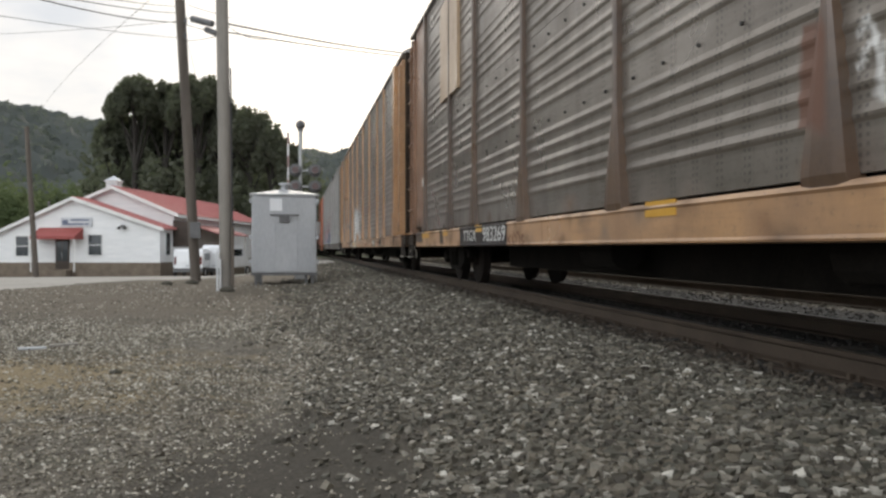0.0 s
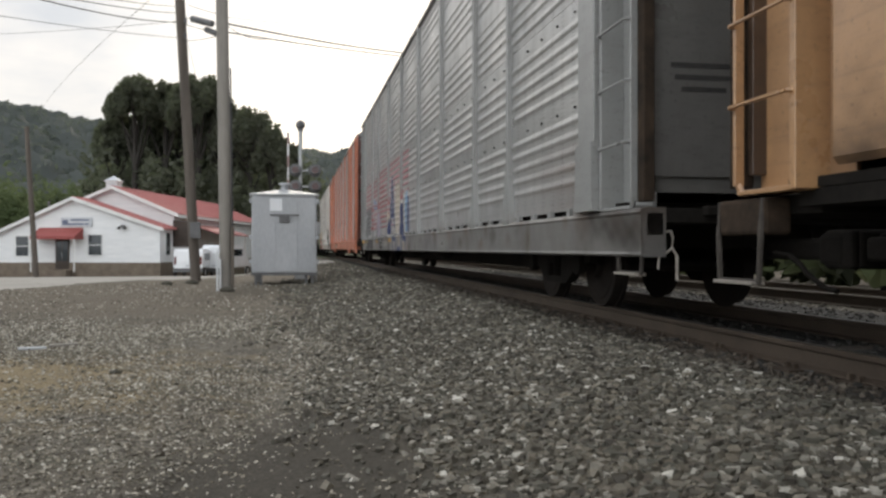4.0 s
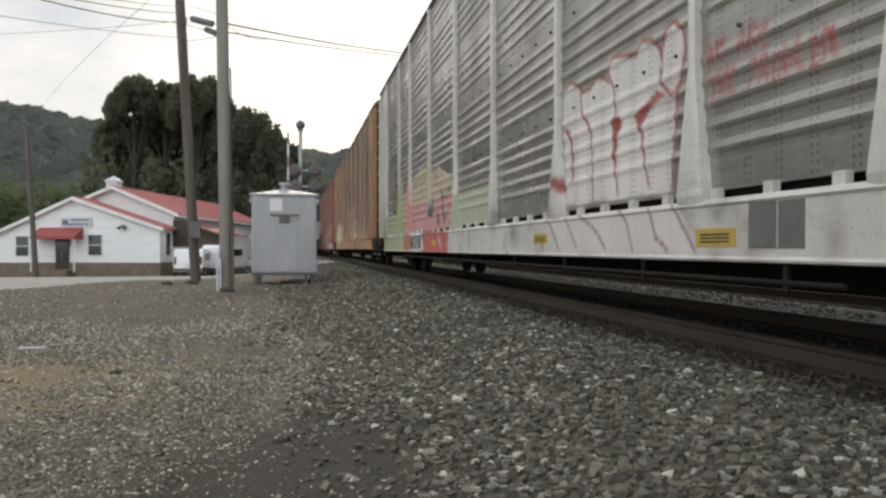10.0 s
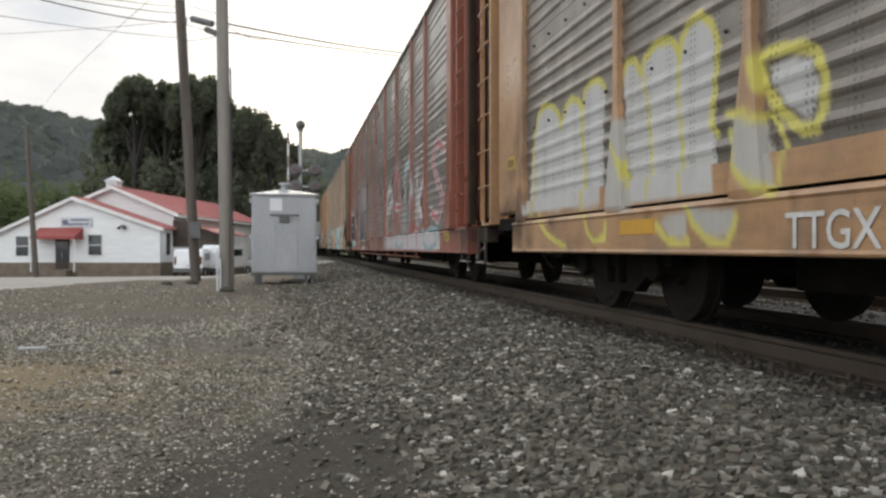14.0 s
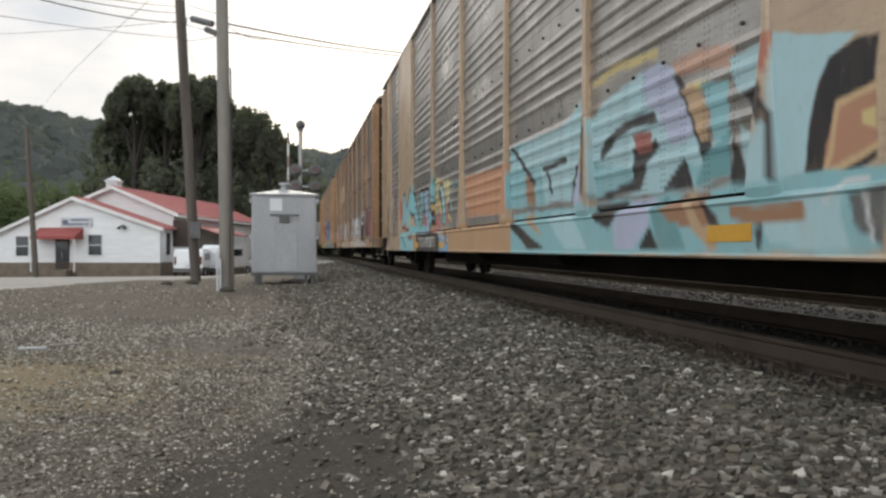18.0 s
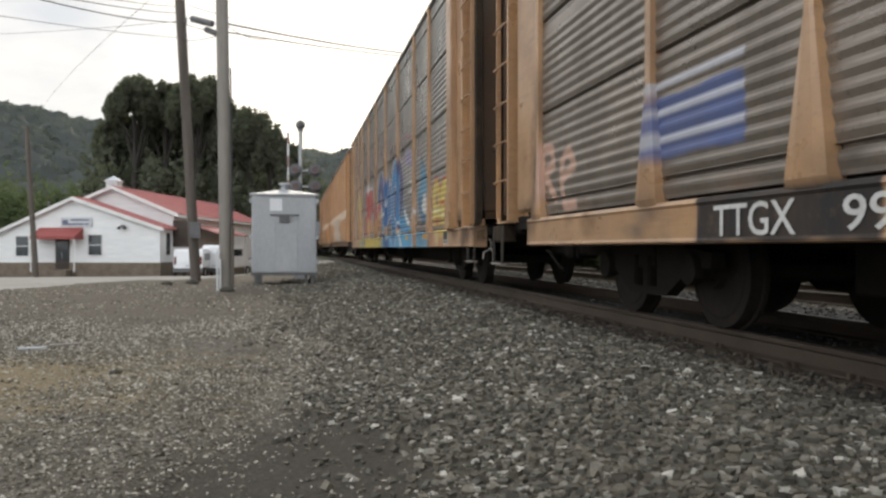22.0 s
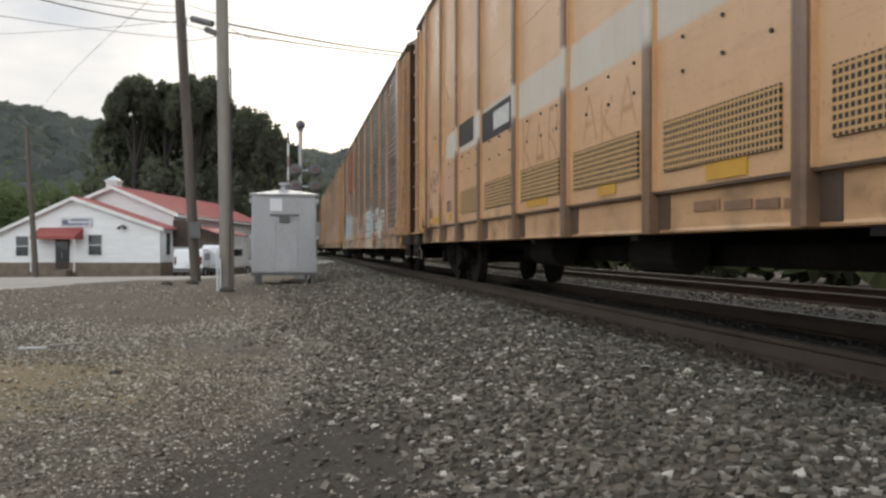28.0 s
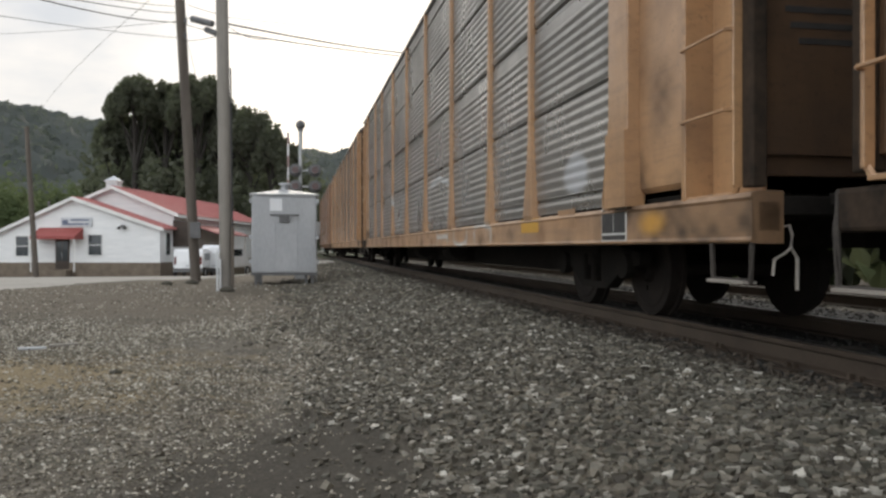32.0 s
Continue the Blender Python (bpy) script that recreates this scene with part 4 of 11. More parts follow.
OPEN_LADDERS = {}
LADDERS, ME_STEPS = {}, []


def mirrored(me, mat):
    m2 = me.copy()
    m2.transform(FAR)
    m2.flip_normals()
    return m2


ME_STEPS += [ME_STEP, mirrored(ME_STEP, M_RAIL)]


def roof_mesh(L, mat, top):
    bm = bmesh.new()
    prof = [(-HALF - 0.005, top), (-HALF - 0.005, top + 0.05), (-1.30, top + 0.17), (-0.8, top + 0.25), (0, top + 0.29), (0.8, top + 0.25), (1.30, top + 0.17),
            (HALF + 0.005, top + 0.05), (HALF + 0.005, top)]
    poly_prism(bm, prof, "y", 0.05, L - 0.05)
    y = 1.2
    while y < L - 0.6:
        rp = [(p[0] * 1.0, p[1] + 0.025) for p in prof[1:-1]] + [(p[0], p[1] - 0.02) for p in prof[-2:0:-1]]
        poly_prism(bm, rp, "y", y - 0.04, y + 0.04)
        y += 1.45
    return bm


CARS = []


def rack_car(spec):
    L = spec.get("L", 26.8)
    top = spec.get("top", 5.62)
    tail = spec.get("tail", 0.0)                        # how far the rear platform reaches past the side sheets
    nose = spec.get("nose", 0.0)                        # and how far the front one does
    hatch = spec.get("open_ladder", False)
    E = L + tail
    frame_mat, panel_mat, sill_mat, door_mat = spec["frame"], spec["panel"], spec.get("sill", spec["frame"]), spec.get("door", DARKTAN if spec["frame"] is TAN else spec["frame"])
    prims = soot(L, int(spec["T"] * 100)) + spec.get("spray", [])
    if spec.get("wheel"):                               # oil and soot below the hand brake
        w = L - spec["wheel"]
        prims = prims + [("stain", (0.018, 0.015, 0.013), w + dw, z, 0.22, 0.45, 0.85) for dw, z in ((0.0, 1.95), (0.1, 1.6), (0.15, 1.5), (0.10, 1.2), (0.2, 1.3), (-0.12, 0.9), (0.0, 0.85), (0.25, 1.1))]
    style = spec.get("style", "wide")
    s0, s1 = spec.get("sill_z", (0.70, 1.00))
    car = empty("autorack_car", pose(TRACK_X, SPEED * spec["T"] - SHIFT, RAIL_TOP))
    tagged(car, spec["label"], "freight car", group="freight train")
    if frame_mat.name not in LADDERS:
        a = ladder_mesh(SPRAYLESS[frame_mat.name])
        LADDERS[frame_mat.name] = (a, mirrored(a, frame_mat))
        a = open_ladder_mesh(SPRAYLESS["door_dark_tan"] if frame_mat is BUFF else SPRAYLESS[frame_mat.name])
        OPEN_LADDERS[frame_mat.name] = (a, mirrored(a, frame_mat))
    # sills
    ends = spec.get("sill_end", 1.05)
    lead = spec.get("lead", (0.30 if hatch else -0.22) - nose) if style != "flat" else ends     # where the sill begins at the front
    trail = spec.get("trail", L - ends)
    fine = bool(prims)
    painted = reach(prims)
    ys = np.concatenate([[lead, lead + 0.05], np.arange(lead + 0.08, trail - 0.3, 0.03 if fine else 0.6), [trail - 0.25, trail]])
    lip = spec.get("lip", 0.035)
    if style == "flat":                                 # recessed lower sill between the posts
        lip = 0.0
    prof = [(-HALF + 0.03, s0 - 0.012), (-HALF - 0.02 + 0.006, s0 - 0.004), (-HALF - 0.02, s0 + 0.01)]
    prof += [(-HALF - 0.012, z) for z in np.arange(s0 + 0.03, s1 - 0.05, 0.04)]
    prof += [(-HALF - 0.012, s1 - 0.05), (-HALF - 0.012 - lip * 0.4, s1 - 0.03), (-HALF - lip * 0.3, s1), (-HALF + 0.04, s1 + 0.01)]
    if style == "flat":
        prof = [(x + 0.10, z) for x, z in prof]
    me = strip_mesh("side_sill", ys, prof, -HALF + 0.20)
    add_spray(me, prims, L)
    sill = part("side_sill", me, sill_mat, car)
    me = strip_mesh("side_sill", [lead, trail], prof, -HALF + 0.09)
    me.transform(FAR)
    me.flip_normals()
    add_spray(me, [], L)
    part("side_sill", me, sill_mat, car)
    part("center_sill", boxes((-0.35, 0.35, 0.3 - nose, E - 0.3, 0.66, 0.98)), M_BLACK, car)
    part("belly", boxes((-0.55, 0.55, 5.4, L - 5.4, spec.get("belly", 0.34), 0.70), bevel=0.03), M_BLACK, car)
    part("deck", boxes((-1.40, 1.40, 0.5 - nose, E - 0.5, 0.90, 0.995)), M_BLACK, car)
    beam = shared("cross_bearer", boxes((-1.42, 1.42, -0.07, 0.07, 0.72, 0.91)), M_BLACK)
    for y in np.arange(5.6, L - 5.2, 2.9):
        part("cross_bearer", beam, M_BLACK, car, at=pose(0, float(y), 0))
    for k, y in enumerate((L * 0.42, L * 0.58)):
        part("brake_reservoir", rods([((-0.9, y, 0.62), (-0.9, y + 0.9, 0.62))], 0.19, 12), M_BLACK, car)
    # posts and sheets
    edges = spec.get("bays") or BAYS
    solid = spec.get("solid", ())
    cut = spec.get("cut", 3.16)
    base = spec.get("panel_z", s1 + (0.065 if spec.get("clips") else 0.16 if spec.get("kick") else 0.035))
    for k, y in enumerate(edges):
        near = post_mesh("post", y, s1 - 0.02 if style != "flat" else s0, top, 0.06 if fine else 0.5, *spec.get("post", (0.15, 0.045, 1.95)))
        add_spray(near, prims, L)
        part("post", near, spec.get("post_mat", frame_mat), car)
    far_me = post_mesh("post", 0.0, s1 - 0.02, top, 0.6)
    far_me.transform(FAR)
    far_me.flip_normals()
    add_spray(far_me, [], L)
    for y in edges:
        part("post", far_me, frame_mat, car, at=pose(0, y, 0))
    lo, hi = side_profile(style, base, cut), side_profile(style, cut + 0.006, top)
    for k, (a, b) in enumerate(zip(edges[:-1], edges[1:])):
        a, b = a + 0.03, b - 0.03
        if k in solid:
            zz = np.concatenate([np.arange(base - 0.1, 3.4, 0.016), [top]])
            me = strip_mesh("side_plate", np.linspace(a, b, 150), [(-HALF - 0.004, z) for z in zz], -HALF + 0.06)
            add_spray(me, prims, L)
            part("side_plate", me, frame_mat, car)
            continue
        hit = [h for w0, w1, h in painted if L - w1 < b and L - w0 > a]
        ysn = np.linspace(a, b, int((b - a) / 0.028)) if hit else np.array([a, b])
        me = strip_mesh("panel", ysn, lo, -HALF + 0.085)
        add_spray(me, prims, L)
        part("panel", me, panel_mat, car)
        me = strip_mesh("panel", np.linspace(a, b, int((b - a) / 0.06)) if hit and max(hit) > cut + 0.1 else np.array([a, b]), hi, -HALF + 0.085)
        add_spray(me, prims, L)
        part("panel", me, panel_mat, car)
        me = strip_mesh("panel", np.array([a, b]), side_profile(style, base, top), -HALF + 0.085)
        me.transform(FAR)
        me.flip_normals()
        add_spray(me, [], L)
        part("panel", me, panel_mat, car)
        # dark bolt heads on the flat bands
        rows_z = (2.08, 3.04) if style == "wide" else (1.95, 2.2) if style == "flat" else ()
        for zc in rows_z:
            for yy in np.arange(a + 0.3, b - 0.2, 0.55):
                part("bolt", ME_BOLT, M_DARKPAINT, car, at=pose(0, float(yy), zc))
        if style == "flat":
            if spec.get("vents") and k < len(edges) - 3:
                part("vent_screen", boxes((-HALF + 0.035, -HALF + 0.053, a + 0.2, b - 0.2, 1.24, 1.62)), M_VENT, car)
            for edge_y in (a, b - 0.06):
                part("edge_rib", boxes((-HALF + 0.02, -HALF + 0.06, edge_y, edge_y + 0.06, 1.1, top)), SPRAYLESS[frame_mat.name], car)
            # thin flange coloured dark as the shadow line under the sheet
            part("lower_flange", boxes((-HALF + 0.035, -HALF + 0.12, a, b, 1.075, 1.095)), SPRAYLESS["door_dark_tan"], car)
            # dark plate added beside the post in place of the recess's shade
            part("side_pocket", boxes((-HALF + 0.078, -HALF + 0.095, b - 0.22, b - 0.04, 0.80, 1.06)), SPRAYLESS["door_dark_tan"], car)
        if spec.get("kick"):
            me = strip_mesh("kick_plate", np.linspace(a + 0.12, b - 0.12, 60), [(-HALF + 0.012, z) for z in np.linspace(s1 + 0.03, s1 + 0.24, 6)], -HALF + 0.04)
            add_spray(me, prims, L)
            part("kick_plate", me, frame_mat, car)
        elif spec.get("clips"):
            for yy in np.arange(a + 0.35, b - 0.3, 0.62):
                part("sheet_clip", ME_CLIP, SPRAYLESS[frame_mat.name], car, at=pose(0, float(yy), base)).data = clip_for(frame_mat)
    if spec.get("placard"):
        w0, w1, z0, z1, tone = spec["placard"]
        part("placard", boxes((-HALF - 0.004, -HALF + 0.05, L - w1, L - w0, z0, z1)), SPRAYLESS["frame_" + tone.lower()], car, "blank painted placard")
    if spec.get("pipe"):
        part("brake_pipe", rods([((-HALF + 0.03, 5.0, s0 - 0.12), (-HALF + 0.03, L - 5.0, s0 - 0.12))], 0.018, 8), spec["pipe"], car)
        for y in np.arange(5.5, L - 5.0, 1.9):
            part("pipe_bracket", boxes((-HALF + 0.02, -HALF + 0.045, y - 0.02, y + 0.02, s0 - 0.17, s0 + 0.01)), spec["pipe"], car)
    if spec.get("hangers"):
        for y in (6.1, L - 6.1):
            part("jacking_pad", boxes((-HALF - 0.01, -HALF + 0.08, y - 0.35, y + 0.35, 0.40, s0 + 0.005), bevel=0.02), SPRAYLESS[frame_mat.name], car)
        for y in (2.75, L - 2.75):
            bm = boxes((-HALF - 0.012, -HALF + 0.03, y - 0.08, y + 0.08, 0.44, 0.47), (-HALF - 0.012, -HALF + 0.03, y - 0.08, y - 0.045, 0.47, s0), (-HALF - 0.012, -HALF + 0.03, y + 0.045, y + 0.08, 0.47, s0))
            part("tow_loop", bm, SPRAYLESS[frame_mat.name], car)
    part("inner_floor", boxes((-1.4, 1.4, 0.4, E - 0.4, 1.0, 1.06), (-1.4, 1.4, 0.4, E - 0.4, 3.2, 3.25)), M_BLACK, car)
    end_skin(car, L, frame_mat, spec.get("front_door", door_mat), prims, False, top, max(edges[0], 0.75 - nose), nose, 0.0, hatch)
    end_skin(car, L, frame_mat, door_mat, prims, True, top, min(edges[-1], L + tail - 0.75 - (0.22 if tail > 0.02 else 0.0)), tail, 0.22 if tail > 0.02 else 0.0)
    part("roof", roof_mesh(E + nose, M_ROOF, top), spec.get("roof", M_ROOF), car, at=pose(0, -nose, 0))
    for y in spec.get("trucks", (3.3, L - 3.3)):
        truck(car, y)
    plates = list(spec.get("plates", ()))
    for w0, w1, z0, z1, mat, name in spec.get("plates", ()):
        if name == "notice":                            # lines too small to read
            h, w = z1 - z0, w1 - w0
            plates += [(w0 + 0.14 * w, w1 - 0.14 * w, z0 + a * h, z0 + b * h, M_DARKPAINT, "writing_bar") for a, b in ((0.62, 0.71), (0.42, 0.51), (0.22, 0.31))]
    for w0, w1, z0, z1, mat, name in plates:
        if style == "flat":                             # on the flat sheet, or on the recessed sill below it
            x = -HALF + (0.079 if z1 < 1.12 else 0.045)
            part(name, boxes((x - (0.004 if name == "writing_bar" else 0), x + 0.009, L - w1, L - w0, z0, z1)), mat, car)
            continue
        if z0 > s1 and (not hatch and L - w1 < edges[0] - 0.3 and L - w0 > 0.62 - nose or L - w0 > edges[-1] + 0.1):     # on the set-back end panel
            part(name, boxes((-HALF + 0.042 - (0.004 if name == "writing_bar" else 0), -HALF + 0.052, L - w1, L - w0, z0, z1)), mat, car)
            continue
        plate(name, L, w0, w1, z0, z1, mat, car if z0 > s1 else sill, "")
    for body, w, z, h, mat, width in spec.get("texts", ()):
        lettering(body, L, w, z, h, mat, sill, "stencilled reporting marks", width, 0.004)
    if spec.get("wheel"):                               # hand brake gear on the end panel
        y = spec["wheel"]
        bm = boxes((-HALF - 0.09, -HALF + 0.05, y - 0.12, y + 0.10, 1.46, 1.80), (-HALF - 0.07, -HALF + 0.05, y - 0.05, y + 0.05, 1.80, 2.02), (-HALF - 0.12, -HALF + 0.05, y + 0.02, y + 0.20, 1.36, 1.56), bevel=0.03)
        for k, (dy, z) in enumerate(((0.05, 2.16), (0.08, 2.05), (-0.10, 1.62), (0.09, 1.38), (-0.03, 1.22))):     # pawl, bracket and chain lumps
            rod(bm, (-HALF - 0.11, y + dy - 0.04, z), (-HALF - 0.03, y + dy + 0.03, z - 0.05), 0.03, 0.02, 7)
        rod(bm, (-HALF - 0.05, y - 0.05, 1.35), (-HALF - 0.03, y - 0.12, 0.72), 0.022, None, 6)
        part("hand_brake", bm, M_BLACK, car, "black hand brake gear")
    CARS.append((car, spec["T"]))
    return car


SPRAYLESS = {}


def paint_pair(name, tone, dirt, **kw):
    m = car_metal(name, tone, dirt, **kw)
    SPRAYLESS[m.name] = car_metal(name + "_plain", tone, dirt, graffiti=False, **kw)
    return m
# ---------------------------------------------------------------- train: the cars in their order
TAN = paint_pair("frame_tan", (0.45, 0.255, 0.122), (0.20, 0.112, 0.062), amount=0.8)
BUFF = paint_pair("frame_buff", (0.47, 0.335, 0.21), (0.26, 0.175, 0.11), amount=0.65)
BROWN = paint_pair("frame_brown", (0.28, 0.15, 0.083), (0.12, 0.07, 0.045), amount=0.8)
ORANGE = paint_pair("frame_orange", (0.50, 0.162, 0.082), (0.29, 0.098, 0.06), amount=0.5)
REDBROWN = paint_pair("frame_redbrown", (0.27, 0.085, 0.048), (0.14, 0.05, 0.033), amount=0.6)
GREY = paint_pair("frame_grey", (0.28, 0.28, 0.268), (0.18, 0.17, 0.155), amount=0.5)
WHITE = paint_pair("frame_white", (0.62, 0.59, 0.54), (0.36, 0.33, 0.29), amount=0.6)
GOLD = paint_pair("frame_gold", (0.60, 0.35, 0.17), (0.38, 0.205, 0.10), amount=0.55)
# door tones darker than the frames: end-face shade put in beside soot and rust
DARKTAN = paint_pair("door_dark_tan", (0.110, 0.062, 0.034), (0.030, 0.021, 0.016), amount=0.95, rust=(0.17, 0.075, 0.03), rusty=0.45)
DARKRED = paint_pair("door_dark_red", (0.20, 0.055, 0.036), (0.11, 0.036, 0.026), amount=0.6)
DARKGREY = paint_pair("door_grey", (0.15, 0.143, 0.132), (0.065, 0.058, 0.050), amount=0.7)
ZINC = paint_pair("sheet_zinc", (0.40, 0.376, 0.343), (0.19, 0.172, 0.148), amount=0.7, rough=0.37, holes=True, rusty=0.12, metal=0.75)
ZINC_DARK = paint_pair("sheet_zinc_dark", (0.29, 0.256, 0.218), (0.13, 0.108, 0.088), amount=0.7, rough=0.37, holes=True, rusty=0.2, metal=0.7)
ZINC_PALE = paint_pair("sheet_zinc_pale", (0.52, 0.515, 0.50), (0.31, 0.30, 0.28), amount=0.55, rough=0.42, holes=True, rusty=0.08, metal=0.7)
SLATE = paint_pair("sheet_slate", (0.34, 0.325, 0.30), (0.19, 0.172, 0.15), amount=0.6, rough=0.37, rusty=0.1, metal=0.65)
SLATE_DARK = paint_pair("sheet_slate_dark", (0.27, 0.228, 0.187), (0.13, 0.105, 0.084), amount=0.7, rough=0.38, rusty=0.15, metal=0.6)
GOLD_SHEET = paint_pair("sheet_gold", (0.62, 0.365, 0.185), (0.42, 0.235, 0.115), amount=0.4, rusty=0.1)
GOLD_POST = paint_pair("post_gold_brown", (0.20, 0.108, 0.055), (0.085, 0.05, 0.03), amount=0.6)
WHITE_PLAIN, TAN_PLAIN = SPRAYLESS["frame_white"], SPRAYLESS["frame_tan"]
GREY_PLAIN, DARK_PLAIN, GOLDDARK_PLAIN = SPRAYLESS["door_grey"], SPRAYLESS["door_dark_red"], SPRAYLESS["frame_brown"]


def vent_material():
    n = Nodes("vent_screen")
    sx = n.nt.nodes.new("ShaderNodeSeparateXYZ")
    n.link(n.obj, sx.inputs[0])
    gy = n.math("PINGPONG", sx.outputs[1], 0.0235)
    gz = n.math("PINGPONG", sx.outputs[2], 0.0235)
    hole = n.math("MULTIPLY", n.math("GREATER_THAN", gy, 0.0075), n.math("GREATER_THAN", gz, 0.0085))
    return n.done(n.mix(hole, (0.52, 0.31, 0.13), (0.02, 0.015, 0.012)), 0.6)


M_VENT = vent_material()

W_, K_, PINK_, TEAL_, BLUE_, NAVY_ = (0.62, 0.61, 0.58), (0.02, 0.02, 0.022), (0.55, 0.25, 0.22), (0.12, 0.42, 0.42), (0.09, 0.25, 0.42), (0.035, 0.05, 0.12)
LIME_ = (0.34, 0.37, 0.23)
WIDE_BAYS = [1.8, 4.0, 6.2, 9.2, 12.15, 15.0, 17.85, 20.7, 22.9, 25.0]


def car_0():
    g, m, x = [], [], []
    g.append(("fill", K_, [(5.88, 0.6), (8.88, 0.6), (8.88, 1.02), (5.88, 1.02)]))
    g.append(("stroke", W_, 0.02, [(15.37, 1.74), (15.45, 1.8), (15.53, 1.6), (15.59, 1.65)]))
    g.append(("stroke", W_, 0.02, [(15.37, 1.57), (15.49, 1.71), (15.54, 1.45), (15.6, 1.49)]))
    g.append(("stroke", W_, 0.02, [(15.51, 1.43), (15.62, 1.36)]))
    g.append(("word", "kens", 8.91, 9.69, 0.71, 0.84, 0.015, [(0.12, 0.05, 0.03)], None, 0, 0))
    g.append(("fill", (0.60, 0.57, 0.52), [(1.47, 2.03), (1.5, 2.22), (1.96, 2.18), (1.93, 2.0)]))
    g.append(("fill", (0.06, 0.05, 0.045), [(4.02, 0.74), (4.0, 1.09), (4.18, 1.09), (4.35, 0.9), (4.41, 0.73)]))
    g.append(("fill", (0.07, 0.055, 0.045), [(0.83, 1.06), (1.83, 1.04), (2.0, 0.77), (1.04, 0.78)]))
    g.append(("fill", (0.16, 0.085, 0.06), [(14.91, 1.32), (14.91, 1.9), (15.19, 1.87), (15.25, 1.27)]))
    m.append((7.06, 7.49, 0.9, 1.0, M_YELLOW, "reflector"))
    m.append((1.94, 2.8, 0.87, 1.0, M_YELLOW, "reflector"))
    m.append((4.35, 4.79, 0.88, 1.0, M_YELLOW, "reflector"))
    m.append((13.05, 13.56, 0.9, 1.02, M_YELLOW, "reflector"))
    x.append(("TTGX", 6.21, 0.77, 0.17, M_WHITE, 0.9))
    x.append(("983269", 7.54, 0.76, 0.21, M_WHITE, 1.26))
    rack_car(dict(T=-0.68, nose=0.2, frame=BROWN, bays=[1.2, 3.8, 5.8, 8.7, 11.6, 14.4, 17.3, 20.0, 21.95, 24.7], panel=ZINC_DARK, door=DARKTAN, sill=TAN, post_mat=DARKTAN, placard=(4.0, 5.6, 3.4, 5.2, "BUFF"), label="weathered grey autorack freight car with rusty tan frame", spray=g, plates=m, texts=x))


car_0()


def car_1():
    g, m, x = [], [], []
    g.append(("fill", K_, [(8.12, 0.72), (9.27, 0.72), (9.27, 1.0), (8.12, 1.0)]))
    g.append(("fill", (0.60, 0.59, 0.56), [(10.01, 1.1), (9.92, 1.4), (9.93, 2.08), (10.07, 2.22), (10.36, 2.25), (10.83, 2.25), (11.74, 2.13), (11.74, 1.1)]))
    g.append(("stroke", (0.05, 0.05, 0.05), 0.02, [(10.47, 2.22), (10.51, 2.04), (10.44, 1.9), (10.47, 1.68), (10.44, 1.46), (10.61, 1.36), (10.63, 1.25), (10.85, 1.17), (10.94, 1.1)]))
    g.append(("stroke", (0.05, 0.05, 0.05), 0.022, [(11.0, 2.05), (10.99, 1.81), (11.06, 1.58), (11.17, 1.37), (11.31, 1.21), (11.38, 1.11)]))
    g.append(("stroke", (0.05, 0.05, 0.05), 0.02, [(11.4, 1.93), (11.36, 1.67), (11.4, 1.49), (11.44, 1.35)]))
    g.append(("stroke", (0.05, 0.05, 0.05), 0.025, [(11.36, 1.63), (11.41, 1.7), (11.52, 1.68), (11.57, 1.56), (11.61, 1.36)]))
    g.append(("stroke", (0.05, 0.05, 0.05), 0.02, [(11.6, 1.27), (11.74, 1.13)]))
    g.append(("stroke", (0.05, 0.05, 0.05), 0.05, [(10.19, 1.7), (10.29, 1.49)]))
    g.append(("stroke", (0.05, 0.05, 0.05), 0.06, [(10.88, 1.42), (10.99, 1.2)]))
    g.append(("stroke", (0.05, 0.05, 0.05), 0.05, [(10.34, 1.31), (10.41, 1.21)]))
    g.append(("stroke", (0.16, 0.16, 0.16), 0.02, [(9.83, 1.5), (9.95, 1.39), (10.04, 1.5)]))
    g.append(("fill", (0.52, 0.47, 0.38), [(10.08, 0.7), (11.74, 0.7), (11.74, 1.04), (10.08, 1.04)]))
    g.append(("stroke", (0.05, 0.05, 0.05), 0.02, [(10.59, 1.04), (10.67, 0.91), (10.71, 0.7)]))
    g.append(("stroke", (0.05, 0.05, 0.05), 0.02, [(11.06, 1.03), (11.17, 0.88), (11.17, 0.7)]))
    g.append(("stroke", (0.05, 0.05, 0.05), 0.02, [(11.45, 1.03), (11.52, 0.86), (11.63, 0.69)]))
    g.append(("word", "nk", 9.69, 13.62, 1.06, 2.36, 0.13, [(0.50, 0.50, 0.48)], None, 0, 0))
    g.append(("word", "ae", 13.55, 14.43, 1.19, 1.84, 0.05, [(0.13, 0.13, 0.13)], None, 0, 0))
    g.append(("word", "na", 4.78, 6.38, 1.16, 2.2, 0.022, [(0.08, 0.08, 0.08)], None, 0, 0.1))
    g.append(("word", "un", 6.41, 7.39, 1.07, 1.88, 0.022, [(0.08, 0.08, 0.08)], None, 0, -0.1))
    g.append(("stroke", (0.08, 0.08, 0.08), 0.02, [(6.35, 1.81), (6.48, 1.52), (6.57, 1.27), (6.69, 0.78)]))
    g.append(("word", "ueenk", 1.75, 4.24, 1.83, 2.45, 0.02, [(0.55, 0.55, 0.53)], None, 0, 0.3))
    m.append((9.86, 10.33, 0.78, 0.89, M_YELLOW, "reflector"))
    m.append((21.12, 21.48, 0.79, 0.89, M_REDPAINT, "stencil_block"))
    m.append((3.61, 3.89, 0.79, 0.98, WHITE_PLAIN, "card_holder"))
